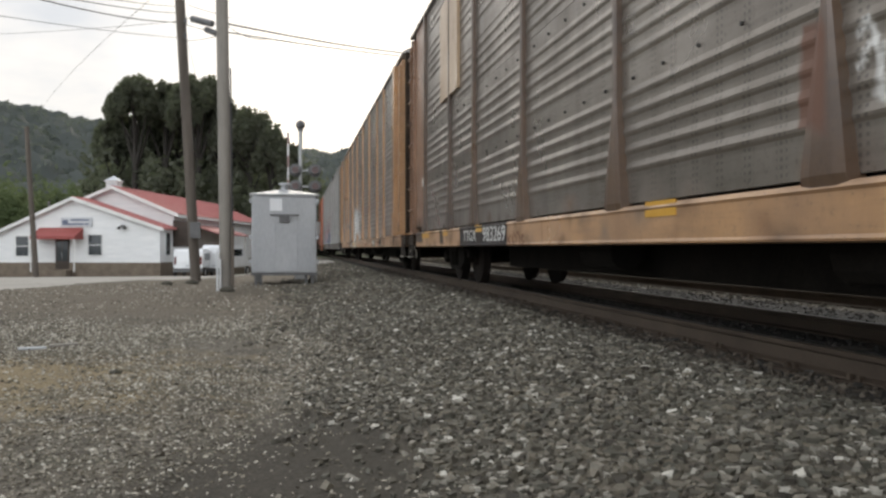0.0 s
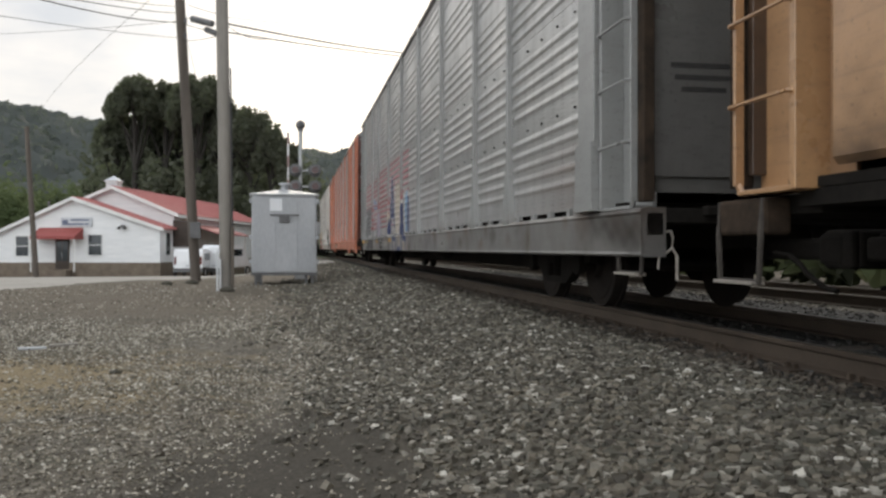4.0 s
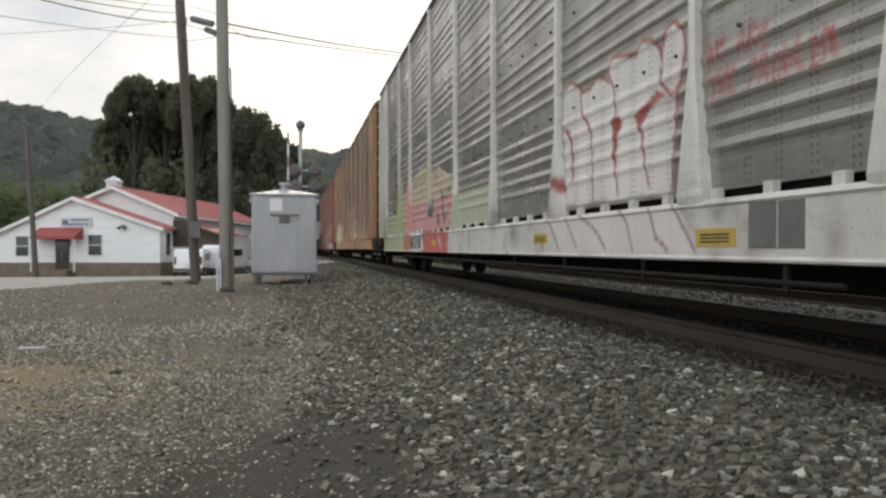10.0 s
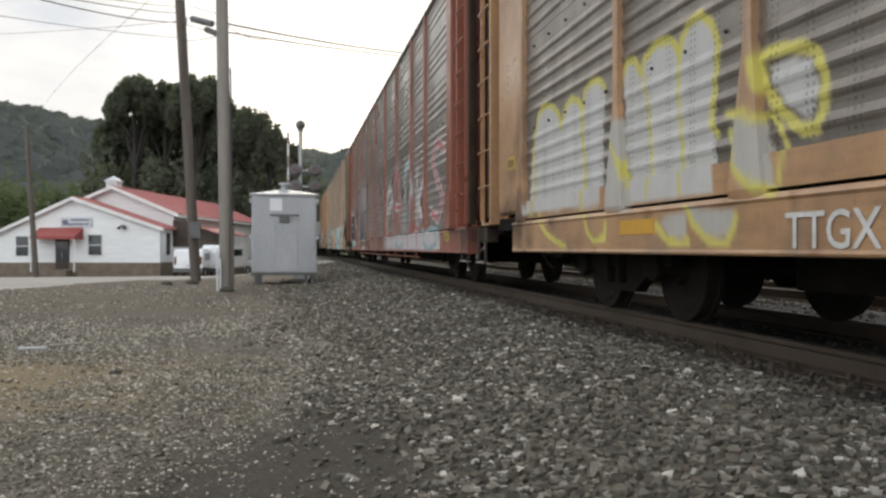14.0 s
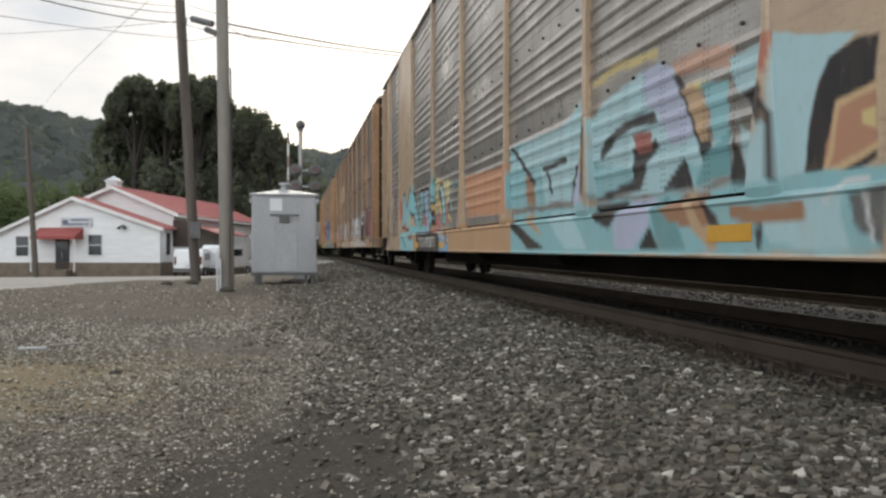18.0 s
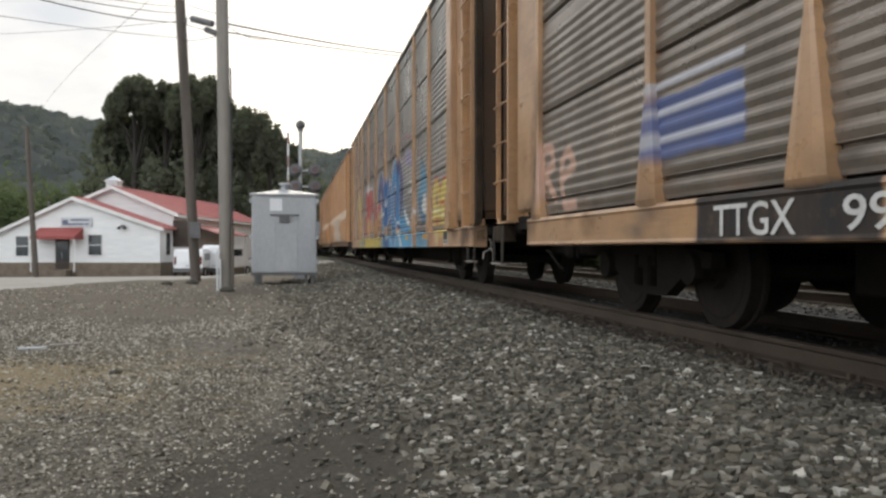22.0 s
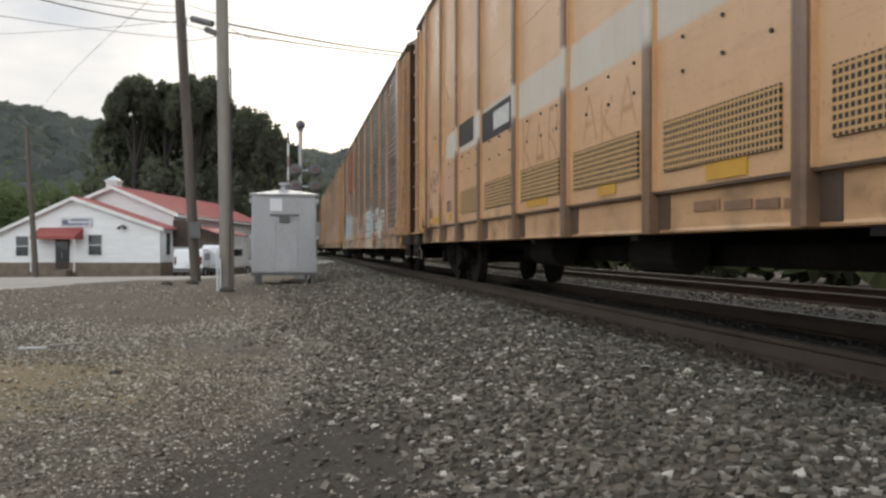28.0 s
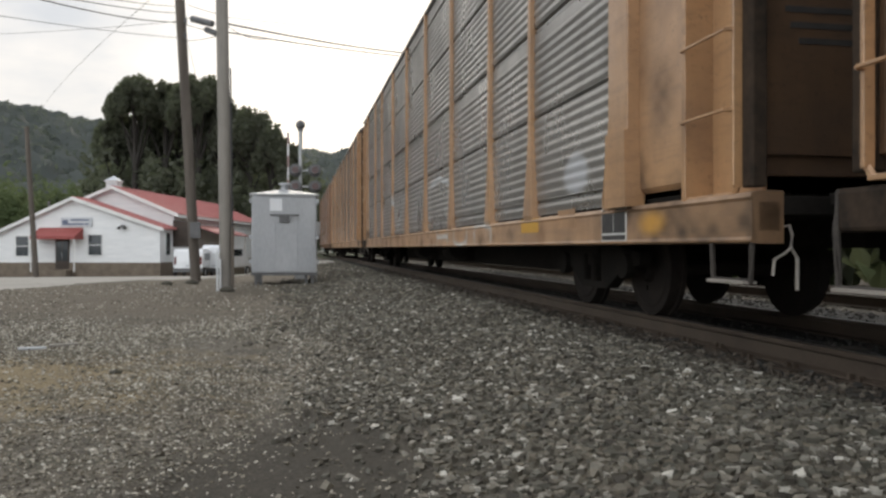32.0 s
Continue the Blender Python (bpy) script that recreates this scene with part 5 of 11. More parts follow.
    m.append((16.25, 16.68, 0.73, 0.83, M_REDPAINT, "stencil_block"))
    m.append((19.13, 20.19, 0.73, 0.94, M_DARKPAINT, "emblem_field"))
    m.append((19.25, 19.49, 0.77, 0.93, M_WHITE, "emblem_bar"))
    m.append((19.58, 19.81, 0.76, 0.91, M_WHITE, "emblem_bar"))
    m.append((19.89, 20.11, 0.76, 0.9, M_WHITE, "emblem_bar"))
    m.append((21.56, 22.1, 0.71, 1.03, M_WHITE, "data_panel"))
    m.append((21.58, 21.82, 0.78, 1.01, M_DARKPAINT, "data_field"))
    m.append((21.84, 22.08, 0.78, 1.01, M_DARKPAINT, "data_field"))
    m.append((21.58, 22.08, 0.72, 0.76, M_DARKPAINT, "data_field"))
    x.append(("TTGX", 6.86, 0.74, 0.21, M_DARKPAINT, 1.0))
    x.append(("58623", 8.2, 0.73, 0.18, M_WHITE, 0.85))
    rack_car(dict(T=1.96, tail=0.4, nose=0.52, lead=-0.18, front_door=DARKTAN, frame=TAN, panel=ZINC, kick=False, placard=(4.0, 6.2, 3.25, 5.3, "TAN"), label="weathered grey autorack freight car with tan frame and white graffiti", spray=g, plates=m, texts=x))


car_1()


def car_2():
    g, m, x = [], [], []
    g.append(("stripes", (0.31, 0.07, 0.075), 6.47, 9.12, 1.3, 3.2, 0.16, 0.45))
    g.append(("stripes", (0.31, 0.07, 0.075), 9.44, 13.47, 1.3, 3.2, 0.16, 0.5))
    g.append(("stripes", (0.31, 0.07, 0.075), 1.88, 8.06, 1.3, 3.0, 0.16, 0.5))
    g.append(("fill", (0.34, 0.32, 0.26), [(10.39, 1.05), (13.47, 1.05), (13.47, 1.35), (10.39, 1.35)]))
    g.append(("word", "am", 9.52, 12.09, 1.13, 2.56, 0.2, [NAVY_,(0.42, 0.36, 0.28)], (0.60, 0.55, 0.50), 0.05, 0))
    g.append(("word", "seno", 12.41, 13.47, 1.11, 1.97, 0.16, [NAVY_,(0.40, 0.36, 0.28),BLUE_], (0.60, 0.55, 0.50), 0.05, 0))
    g.append(("drips", (0.62, 0.58, 0.54), 9.59, 12.35, 2.25, 9, 1.4))
    g.append(("fill", (0.30, 0.26, 0.19), [(11.13, 0.6), (13.47, 0.6), (13.47, 1.0), (11.13, 1.0)]))
    g.append(("word", "nun", 10.5, 13.47, 0.62, 0.95, 0.09, [NAVY_], (0.45, 0.40, 0.33), 0.03, 0))
    g.append(("blob", (0.50, 0.42, 0.33), 9.25, 1.5, 0.35, 0.45))
    g.append(("fill", (0.10, 0.10, 0.10), [(1.89, 1.14), (1.79, 2.08), (2.17, 2.13), (2.43, 2.19), (2.68, 2.05), (2.91, 2.21), (3.14, 2.02), (3.35, 2.2), (3.55, 1.98), (3.81, 2.22), (3.99, 2.23), (4.08, 2.04), (4.33, 2.04), (4.39, 1.11)]))
    g.append(("stroke", (0.50, 0.50, 0.49), 0.014, [(2.51, 1.83), (2.68, 1.22)]))
    g.append(("stroke", (0.50, 0.50, 0.49), 0.014, [(3.28, 1.78), (3.37, 1.25)]))
    g.append(("stroke", (0.50, 0.50, 0.49), 0.014, [(3.69, 1.51), (3.87, 1.3), (4.3, 1.49), (4.62, 1.22)]))
    g.append(("stroke", (0.50, 0.50, 0.49), 0.014, [(2.17, 1.93), (2.26, 1.56)]))
    g.append(("blob", (0.30, 0.45, 0.44), 4.55, 1.56, 0.1, 0.2))
    g.append(("fill", (0.27, 0.36, 0.50), [(4.75, 2.22), (4.79, 2.37), (5.41, 2.32), (5.73, 2.12), (5.41, 2.12)]))
    g.append(("fill", (0.12, 0.21, 0.36), [(4.75, 2.09), (5.71, 2.05), (6.39, 2.06), (6.39, 1.98), (5.71, 1.97), (4.79, 2.03)]))
    g.append(("stroke", (0.55, 0.50, 0.50), 0.03, [(4.89, 1.68), (5.16, 1.79), (5.41, 1.61), (5.71, 1.73)]))
    g.append(("stroke", (0.22, 0.08, 0.10), 0.03, [(4.89, 1.46), (5.24, 1.53), (5.49, 1.26), (5.71, 1.46)]))
    g.append(("stroke", (0.30, 0.42, 0.42), 0.03, [(5.71, 1.56), (6.05, 1.64), (6.36, 1.61)]))
    g.append(("stroke", (0.16, 0.40, 0.40), 0.03, [(5.07, 1.22), (5.56, 1.25), (6.24, 1.1)]))
    g.append(("stroke", (0.20, 0.06, 0.07), 0.03, [(5.07, 1.84), (5.07, 1.66)]))
    g.append(("stroke", (0.48, 0.36, 0.42), 0.03, [(6.05, 1.7), (6.12, 1.26)]))
    g.append(("stroke", (0.50, 0.45, 0.46), 0.03, [(5.78, 1.75), (5.71, 1.24)]))
    g.append(("stroke", (0.45, 0.12, 0.14), 0.03, [(5.24, 1.49), (5.33, 1.2)]))
    g.append(("fill", (0.36, 0.32, 0.36), [(6.41, 1.04), (6.42, 1.84), (6.69, 1.81), (6.86, 1.05)]))
    g.append(("stroke", (0.10, 0.10, 0.10), 0.018, [(6.5, 1.53), (6.64, 1.39), (6.5, 1.45)]))
    g.append(("stroke", (0.10, 0.10, 0.10), 0.018, [(6.53, 1.3), (6.66, 1.31), (6.58, 1.21), (6.7, 1.19)]))
    g.append(("stroke", (0.10, 0.10, 0.10), 0.018, [(6.52, 1.05), (6.69, 1.09), (6.72, 0.98)]))
    g.append(("stroke", (0.16, 0.40, 0.40), 0.05, [(7.02, 1.11), (7.11, 1.28), (7.14, 1.58)]))
    g.append(("stroke", (0.20, 0.40, 0.42), 0.03, [(6.48, 1.8), (6.48, 1.11)]))
    g.append(("stroke", (0.45, 0.28, 0.36), 0.04, [(6.84, 1.67), (6.98, 1.48), (7.03, 1.29)]))
    g.append(("fill", (0.045, 0.045, 0.045), [(2.07, 0.62), (4.96, 0.62), (4.96, 0.97), (2.07, 0.97)]))
    g.append(("stroke", (0.36, 0.35, 0.34), 0.012, [(3.28, 1.03), (3.55, 0.64)]))
    g.append(("stroke", (0.36, 0.35, 0.34), 0.012, [(4.05, 1.02), (4.17, 0.64)]))
    g.append(("fill", (0.030, 0.030, 0.030), [(7.13, 0.64), (8.06, 0.64), (8.06, 0.95), (7.13, 0.95)]))
    g.append(("word", "con", 5.21, 6.47, 0.64, 0.97, 0.03, [(0.32, 0.29, 0.25)], None, 0, 0))
    g.append(("word", "ok", 2.03, 2.66, 0.97, 1.8, 0.12, [(0.03, 0.03, 0.03)], (0.55, 0.55, 0.55), 0.04, 0))
    m.append((0.76, 1.7, 0.86, 0.97, M_YELLOW, "reflector"))
    m.append((6.1, 6.6, 0.82, 0.95, M_YELLOW, "reflector"))
    m.append((2.53, 2.99, 0.86, 0.97, M_TAG, "notice"))
    m.append((9.69, 10.18, 0.84, 0.95, M_YELLOW, "reflector"))
    m.append((5.98, 6.53, 0.85, 0.96, M_YELLOW, "reflector"))
    x.append(("TTGX", 7.26, 0.72, 0.2, M_WHITE, 0.8))
    x.append(("706733", 8.29, 0.72, 0.15, M_WHITE, 1.15))
    rack_car(dict(T=4.62, tail=0.06, frame=GREY, bays=[1.15, 3.9, 5.9, 8.75, 11.6, 14.5, 17.35, 20.2, 22.25, 25.1], panel=ZINC_PALE, sill_z=(0.60, 0.98), sill=DARKGREY, clips=True, door=DARKGREY, label="grey autorack freight car striped red and covered in graffiti", spray=g, plates=m, texts=x))


car_2()


def car_3():
    g, m, x = [], [], []
    g.append(("word", "ame", 13.27, 14.51, 1.62, 2.03, 0.03, [(0.10, 0.17, 0.34)], None, 0, 0.1))
    g.append(("word", "hv", 10.74, 11.86, 1.6, 2.05, 0.035, [(0.05, 0.13, 0.14)], None, 0, 0.1))
    g.append(("word", "kan", 6.59, 9.03, 1.49, 2.07, 0.03, [(0.10, 0.25, 0.24)], None, 0, 0.1))
    g.append(("word", "menvn", 1.89, 2.97, 1.71, 2.08, 0.022, [(0.07, 0.22, 0.20)], None, 0, 0.1))
    g.append(("word", "ht", 3.1, 3.63, 1.28, 1.97, 0.035, [(0.07, 0.26, 0.24)], None, 0, 0.1))
    g.append(("drips", (0.07, 0.24, 0.22), 1.94, 3.6, 1.67, 9, 0.4))
    g.append(("fill", (0.020, 0.020, 0.018), [(7.79, 0.66), (10.26, 0.66), (10.26, 0.92), (7.79, 0.92)]))
    g.append(("blob", (0.42, 0.10, 0.04), 2.21, 0.82, 0.5, 0.1))
    m.append((25.4, 25.66, 1.04, 1.16, WHITE_PLAIN, "notice"))
    m.append((0.95, 1.32, 1.45, 1.61, M_TAG, "notice"))
    m.append((0.93, 1.41, 1.72, 2.05, DARK_PLAIN, "notice"))
    m.append((13.46, 13.74, 0.67, 0.76, M_DARKPAINT, "stencil_block"))
    m.append((2.97, 3.7, 0.88, 0.97, M_REDPAINT, "stencil_block"))
    m.append((2.83, 3.55, 0.79, 0.86, M_REDPAINT, "stencil_block"))
    m.append((0.95, 1.25, 2.5, 2.77, WHITE_PLAIN, "round_emblem"))
    x.append(("TTGX", 7.91, 0.69, 0.18, M_WHITE, 0.89))
    x.append(("693813", 9.03, 0.68, 0.18, M_WHITE, 1.08))
    rack_car(dict(T=7.27, nose=-0.5, open_ladder=True, front_door=DARKRED, frame=ORANGE, panel=ZINC_PALE, bays=WIDE_BAYS, solid=(1, 7), sill_z=(0.60, 1.0), door=ORANGE, hangers=True, clips=True, label="bright orange autorack freight car with silver corrugated sides", spray=g, plates=m, texts=x))


car_3()


def car_4():
    g, m, x = [], [], []
    g.append(("word", "we are", 20.36, 21.10, 1.90, 2.06, 0.014, [(0.34, 0.09, 0.09)], None, 0, 0))
    g.append(("word", "the problem", 20.40, 21.70, 1.66, 1.84, 0.014, [(0.34, 0.09, 0.09)], None, 0, 0))
    g.append(("fill", (0.40, 0.42, 0.31), [(11.64, 1.01), (14.43, 1.01), (14.43, 1.59), (11.64, 1.59)]))
    g.append(("fill", (0.44, 0.30, 0.29), [(5.41, 1.12), (11.64, 1.12), (11.64, 1.83), (5.41, 1.83)]))
    g.append(("fill", (0.40, 0.44, 0.24), [(4.15, 1.21), (4.08, 1.98), (5.07, 1.92), (5.41, 1.16)]))
    g.append(("fill", (0.56, 0.27, 0.25), [(5.23, 1.2), (5.23, 1.95), (5.67, 2.34), (6.32, 2.27), (6.38, 1.19)]))
    g.append(("fill", (0.50, 0.43, 0.31), [(6.31, 1.15), (6.38, 2.4), (6.93, 2.27), (7.24, 2.42), (7.84, 2.44), (8.73, 2.38), (9.03, 2.38), (9.23, 2.37), (9.3, 1.11)]))
    g.append(("fill", (0.40, 0.44, 0.24), [(7.84, 2.18), (7.82, 2.41), (8.65, 2.35), (8.69, 2.18), (8.4, 2.11), (8.18, 2.11)]))
    g.append(("fill", (0.56, 0.27, 0.25), [(6.31, 1.04), (6.35, 1.71), (7.52, 1.65), (8.95, 1.56), (9.25, 1.55), (9.3, 1.03)]))
    g.append(("stroke", (0.09, 0.08, 0.09), 0.02, [(7.79, 2.2), (8.31, 2.06), (8.65, 2.07), (8.74, 2.34)]))
    g.append(("stroke", (0.09, 0.08, 0.09), 0.03, [(8.33, 2.01), (8.31, 1.69), (8.28, 1.23)]))
    g.append(("stroke", (0.09, 0.08, 0.09), 0.03, [(7.35, 1.76), (7.32, 1.49)]))
    g.append(("stroke", (0.09, 0.08, 0.09), 0.03, [(7.68, 1.67), (7.68, 1.41)]))
    g.append(("stroke", (0.09, 0.08, 0.09), 0.03, [(8.57, 1.86), (8.55, 1.69)]))
    g.append(("stroke", (0.09, 0.08, 0.09), 0.02, [(6.41, 2.4), (6.93, 2.27), (7.24, 2.42), (7.41, 2.4), (7.47, 2.06)]))
    g.append(("fill", (0.50, 0.43, 0.31), [(9.36, 1.14), (9.36, 1.96), (9.49, 2.38), (11.31, 1.95), (11.31, 1.08)]))
    g.append(("fill", (0.56, 0.27, 0.25), [(9.39, 1.04), (9.49, 1.4), (9.72, 1.62), (10.22, 1.61), (10.79, 1.6), (11.31, 1.62), (11.31, 1.03)]))
    g.append(("fill", (0.40, 0.44, 0.24), [(9.46, 1.63), (9.69, 1.61), (9.5, 1.36), (9.39, 1.35)]))
    g.append(("fill", (0.40, 0.44, 0.24), [(10.72, 1.42), (10.93, 1.42), (11.0, 1.38), (10.79, 1.27), (10.74, 1.33)]))
    g.append(("fill", (0.40, 0.44, 0.24), [(11.15, 1.75), (11.31, 1.77), (11.31, 1.67), (11.15, 1.69)]))
    g.append(("fill", (0.40, 0.44, 0.24), [(9.52, 2.11), (9.69, 2.2), (9.71, 2.06), (9.58, 1.94)]))
    g.append(("fill", (0.075, 0.07, 0.08), [(10.31, 1.85), (10.6, 1.73), (10.52, 1.67), (10.58, 1.4), (10.81, 1.26), (10.6, 1.14), (10.42, 1.5), (10.36, 1.74)]))
    g.append(("fill", (0.075, 0.07, 0.08), [(9.96, 1.51), (10.09, 1.53), (10.12, 1.31), (9.99, 1.12), (9.9, 1.13)]))
    g.append(("fill", (0.075, 0.07, 0.08), [(10.88, 1.69), (11.31, 1.74), (11.31, 1.68), (10.93, 1.67)]))
    g.append(("fill", (0.075, 0.07, 0.08), [(11.12, 1.08), (11.31, 1.2), (11.31, 1.12), (11.2, 1.06)]))
    g.append(("stroke", (0.075, 0.07, 0.08), 0.015, [(10.79, 1.26), (10.96, 1.41), (11.12, 1.45), (11.31, 1.46)]))
    g.append(("stroke", (0.075, 0.07, 0.08), 0.015, [(9.49, 1.37), (9.72, 1.62)]))
    g.append(("stroke", (0.075, 0.07, 0.08), 0.015, [(10.13, 1.31), (10.18, 1.11)]))
    g.append(("stroke", (0.075, 0.07, 0.08), 0.015, [(10.22, 1.6), (10.38, 1.35), (10.58, 1.15)]))
    g.append(("stroke", (0.075, 0.07, 0.08), 0.015, [(10.96, 1.41), (10.74, 1.42), (10.58, 1.55)]))
    g.append(("stroke", (0.075, 0.07, 0.08), 0.015, [(9.36, 1.66), (9.69, 1.61)]))
    g.append(("stroke", (0.09, 0.08, 0.09), 0.05, [(9.31, 2.44), (9.37, 2.02), (9.72, 2.28)]))
    g.append(("stroke", (0.62, 0.58, 0.55), 0.02, [(9.36, 1.96), (9.98, 1.87), (10.03, 1.68)]))
    g.append(("fill", (0.26, 0.24, 0.23), [(9.06, 1.39), (9.3, 1.82), (9.41, 1.3), (9.06, 0.97)]))
    g.append(("fill", (0.40, 0.44, 0.24), [(0.83, 0.6), (5.36, 0.6), (5.36, 1.0), (0.83, 1.0)]))
    g.append(("fill", (0.40, 0.17, 0.10), [(5.36, 0.6), (6.61, 0.6), (6.61, 1.0), (5.36, 1.0)]))
    g.append(("fill", (0.46, 0.105, 0.075), [(8.23, 0.56), (11.31, 0.56), (11.31, 1.02), (8.23, 1.02)]))
    g.append(("fill", (0.66, 0.65, 0.62), [(6.59, 1.06), (8.27, 1.06), (8.58, 0.62), (6.8, 0.61)]))
    g.append(("stroke", (0.09, 0.08, 0.09), 0.02, [(8.27, 1.04), (8.36, 0.91), (8.69, 0.84)]))
    g.append(("stroke", (0.09, 0.08, 0.09), 0.016, [(8.95, 1.02), (9.3, 0.93), (9.37, 0.66)]))
    g.append(("stroke", (0.08, 0.08, 0.12), 0.06, [(10.06, 1.02), (10.01, 0.89), (10.13, 0.81)]))
    g.append(("stroke", (0.09, 0.08, 0.09), 0.016, [(10.66, 1.04), (10.79, 0.9), (10.96, 0.76), (11.07, 0.64)]))
    g.append(("stroke", (0.56, 0.46, 0.36), 0.04, [(10.38, 0.86), (10.5, 0.75), (10.45, 0.65)]))
    g.append(("stroke", (0.09, 0.08, 0.09), 0.03, [(10.4, 0.7), (10.48, 0.62)]))
    g.append(("stroke", (0.60, 0.50, 0.46), 0.018, [(11.12, 0.94), (11.15, 0.98), (11.27, 0.98)]))
    g.append(("fill", LIME_, [(1.38, 0.62), (4.52, 0.62), (4.52, 1.6), (1.38, 1.6)]))
    g.append(("blob", LIME_, 4.59, 1.66, 0.4, 0.9))
    g.append(("blob", PINK_, 5.42, 1.56, 0.35, 0.6))
    g.append(("word", "ems", -0.1, 0.5, 1.1, 1.95, 0.016, [(0.30, 0.07, 0.09)], None, 0, 0))
    g.append(("fill", (0.66, 0.62, 0.58), [(17.38, 2.23), (17.52, 2.35), (17.73, 2.33), (17.89, 2.22), (17.97, 2.15), (18.12, 2.18), (18.27, 2.23), (18.48, 2.24), (18.59, 2.17), (18.61, 2.31), (18.81, 2.33), (19.11, 2.25), (19.22, 2.27), (19.33, 2.31), (19.49, 2.3), (19.61, 2.22), (19.67, 2.1), (19.7, 2.18), (19.78, 2.31), (19.89, 2.33), (19.99, 2.27), (20.03, 2.14), (20.01, 1.94), (19.92, 1.79), (19.87, 1.08), (17.47, 1.1)]))
    g.append(("stroke", (0.30, 0.075, 0.065), 0.018, [(17.47, 2.31), (17.61, 2.35), (17.81, 2.3), (17.94, 2.19), (18.12, 2.18), (18.3, 2.24), (18.52, 2.23), (18.61, 2.16)]))
    g.append(("stroke", (0.30, 0.075, 0.065), 0.018, [(18.61, 2.26), (18.74, 2.35), (19.05, 2.29), (19.22, 2.26), (19.33, 2.34), (19.51, 2.32), (19.64, 2.21), (19.69, 2.09)]))
    g.append(("stroke", (0.30, 0.075, 0.065), 0.018, [(19.67, 2.14), (19.73, 2.3), (19.87, 2.34), (20.01, 2.26), (20.05, 2.09), (20.01, 1.9), (19.87, 1.8), (19.78, 1.84), (19.69, 1.92), (19.67, 2.05)]))
    g.append(("stroke", (0.30, 0.075, 0.065), 0.018, [(20.01, 1.9), (19.92, 1.75), (19.89, 1.46), (19.87, 1.21), (19.83, 1.08)]))
    g.append(("stroke", (0.30, 0.075, 0.065), 0.018, [(18.61, 2.24), (18.74, 2.06), (18.77, 1.85), (18.74, 1.51), (18.81, 1.15)]))
    g.append(("stroke", (0.30, 0.075, 0.065), 0.018, [(19.31, 1.63), (19.38, 1.39), (19.44, 1.16)]))
    g.append(("stroke", (0.30, 0.075, 0.065), 0.018, [(17.89, 2.2), (17.94, 1.99), (18.2, 1.79), (18.22, 1.46), (18.24, 1.11)]))
    g.append(("stroke", (0.30, 0.075, 0.065), 0.028, [(17.47, 1.89), (17.61, 1.82), (17.68, 1.58), (17.68, 1.35)]))
    g.append(("fill", (0.30, 0.075, 0.065), [(18.68, 1.79), (18.87, 1.81), (18.93, 1.75), (18.83, 1.6), (18.78, 1.35), (18.72, 1.46), (18.74, 1.61)]))
    g.append(("fill", (0.30, 0.075, 0.065), [(19.16, 1.77), (19.44, 1.83), (19.59, 1.89), (19.78, 1.81), (19.59, 1.78), (19.47, 1.76), (19.36, 1.69), (19.28, 1.61), (19.22, 1.69)]))
    g.append(("fill", (0.62, 0.57, 0.53), [(17.08, 1.0), (19.99, 1.02), (20.36, 0.64), (17.46, 0.63)]))
    g.append(("stroke", (0.20, 0.10, 0.085), 0.014, [(17.08, 0.96), (17.36, 0.72), (17.46, 0.63)]))
    g.append(("stroke", (0.20, 0.10, 0.085), 0.014, [(17.63, 0.97), (17.96, 0.66)]))
    g.append(("stroke", (0.20, 0.10, 0.085), 0.014, [(18.0, 0.99), (18.49, 0.81), (18.69, 0.66)]))
    g.append(("stroke", (0.20, 0.10, 0.085), 0.014, [(19.0, 0.99), (19.18, 0.85), (19.29, 0.63)]))
    g.append(("stroke", (0.20, 0.10, 0.085), 0.014, [(19.56, 1.01), (19.71, 0.74), (19.9, 0.64)]))
    g.append(("stroke", (0.20, 0.10, 0.085), 0.014, [(19.94, 1.01), (20.12, 0.82), (20.32, 0.64)]))
    g.append(("fill", (0.30, 0.075, 0.065), [(17.08, 1.3), (17.27, 1.45), (17.49, 1.36), (17.49, 1.24)]))
    g.append(("fill", (0.35, 0.40, 0.21), [(4.29, 1.86), (4.96, 1.89), (4.96, 1.15), (4.14, 1.15)]))
    g.append(("fill", (0.56, 0.28, 0.27), [(4.96, 1.86), (6.19, 1.9), (6.25, 1.21), (5.09, 1.18)]))
    g.append(("fill", (0.48, 0.39, 0.28), [(6.66, 2.07), (7.31, 2.23), (8.12, 2.17), (9.04, 2.39), (9.06, 1.54), (8.12, 1.63), (6.48, 1.62)]))
    g.append(("fill", (0.35, 0.40, 0.21), [(7.74, 2.25), (8.47, 2.42), (8.63, 2.22), (8.35, 2.14)]))
    g.append(("fill", (0.35, 0.40, 0.21), [(6.66, 2.19), (7.16, 2.21), (7.16, 2.04), (6.66, 2.01)]))
    g.append(("fill", (0.56, 0.28, 0.27), [(6.48, 1.65), (7.87, 1.66), (9.06, 1.58), (9.06, 1.12), (6.48, 1.11)]))
    g.append(("stroke", (0.085, 0.075, 0.085), 0.026, [(7.6, 1.7), (7.67, 1.38)]))
    g.append(("stroke", (0.085, 0.075, 0.085), 0.026, [(8.18, 1.82), (8.3, 1.56)]))
    g.append(("stroke", (0.085, 0.075, 0.085), 0.026, [(7.16, 1.66), (7.16, 1.49)]))
    g.append(("stroke", (0.085, 0.075, 0.085), 0.026, [(8.35, 1.32), (8.33, 1.13)]))
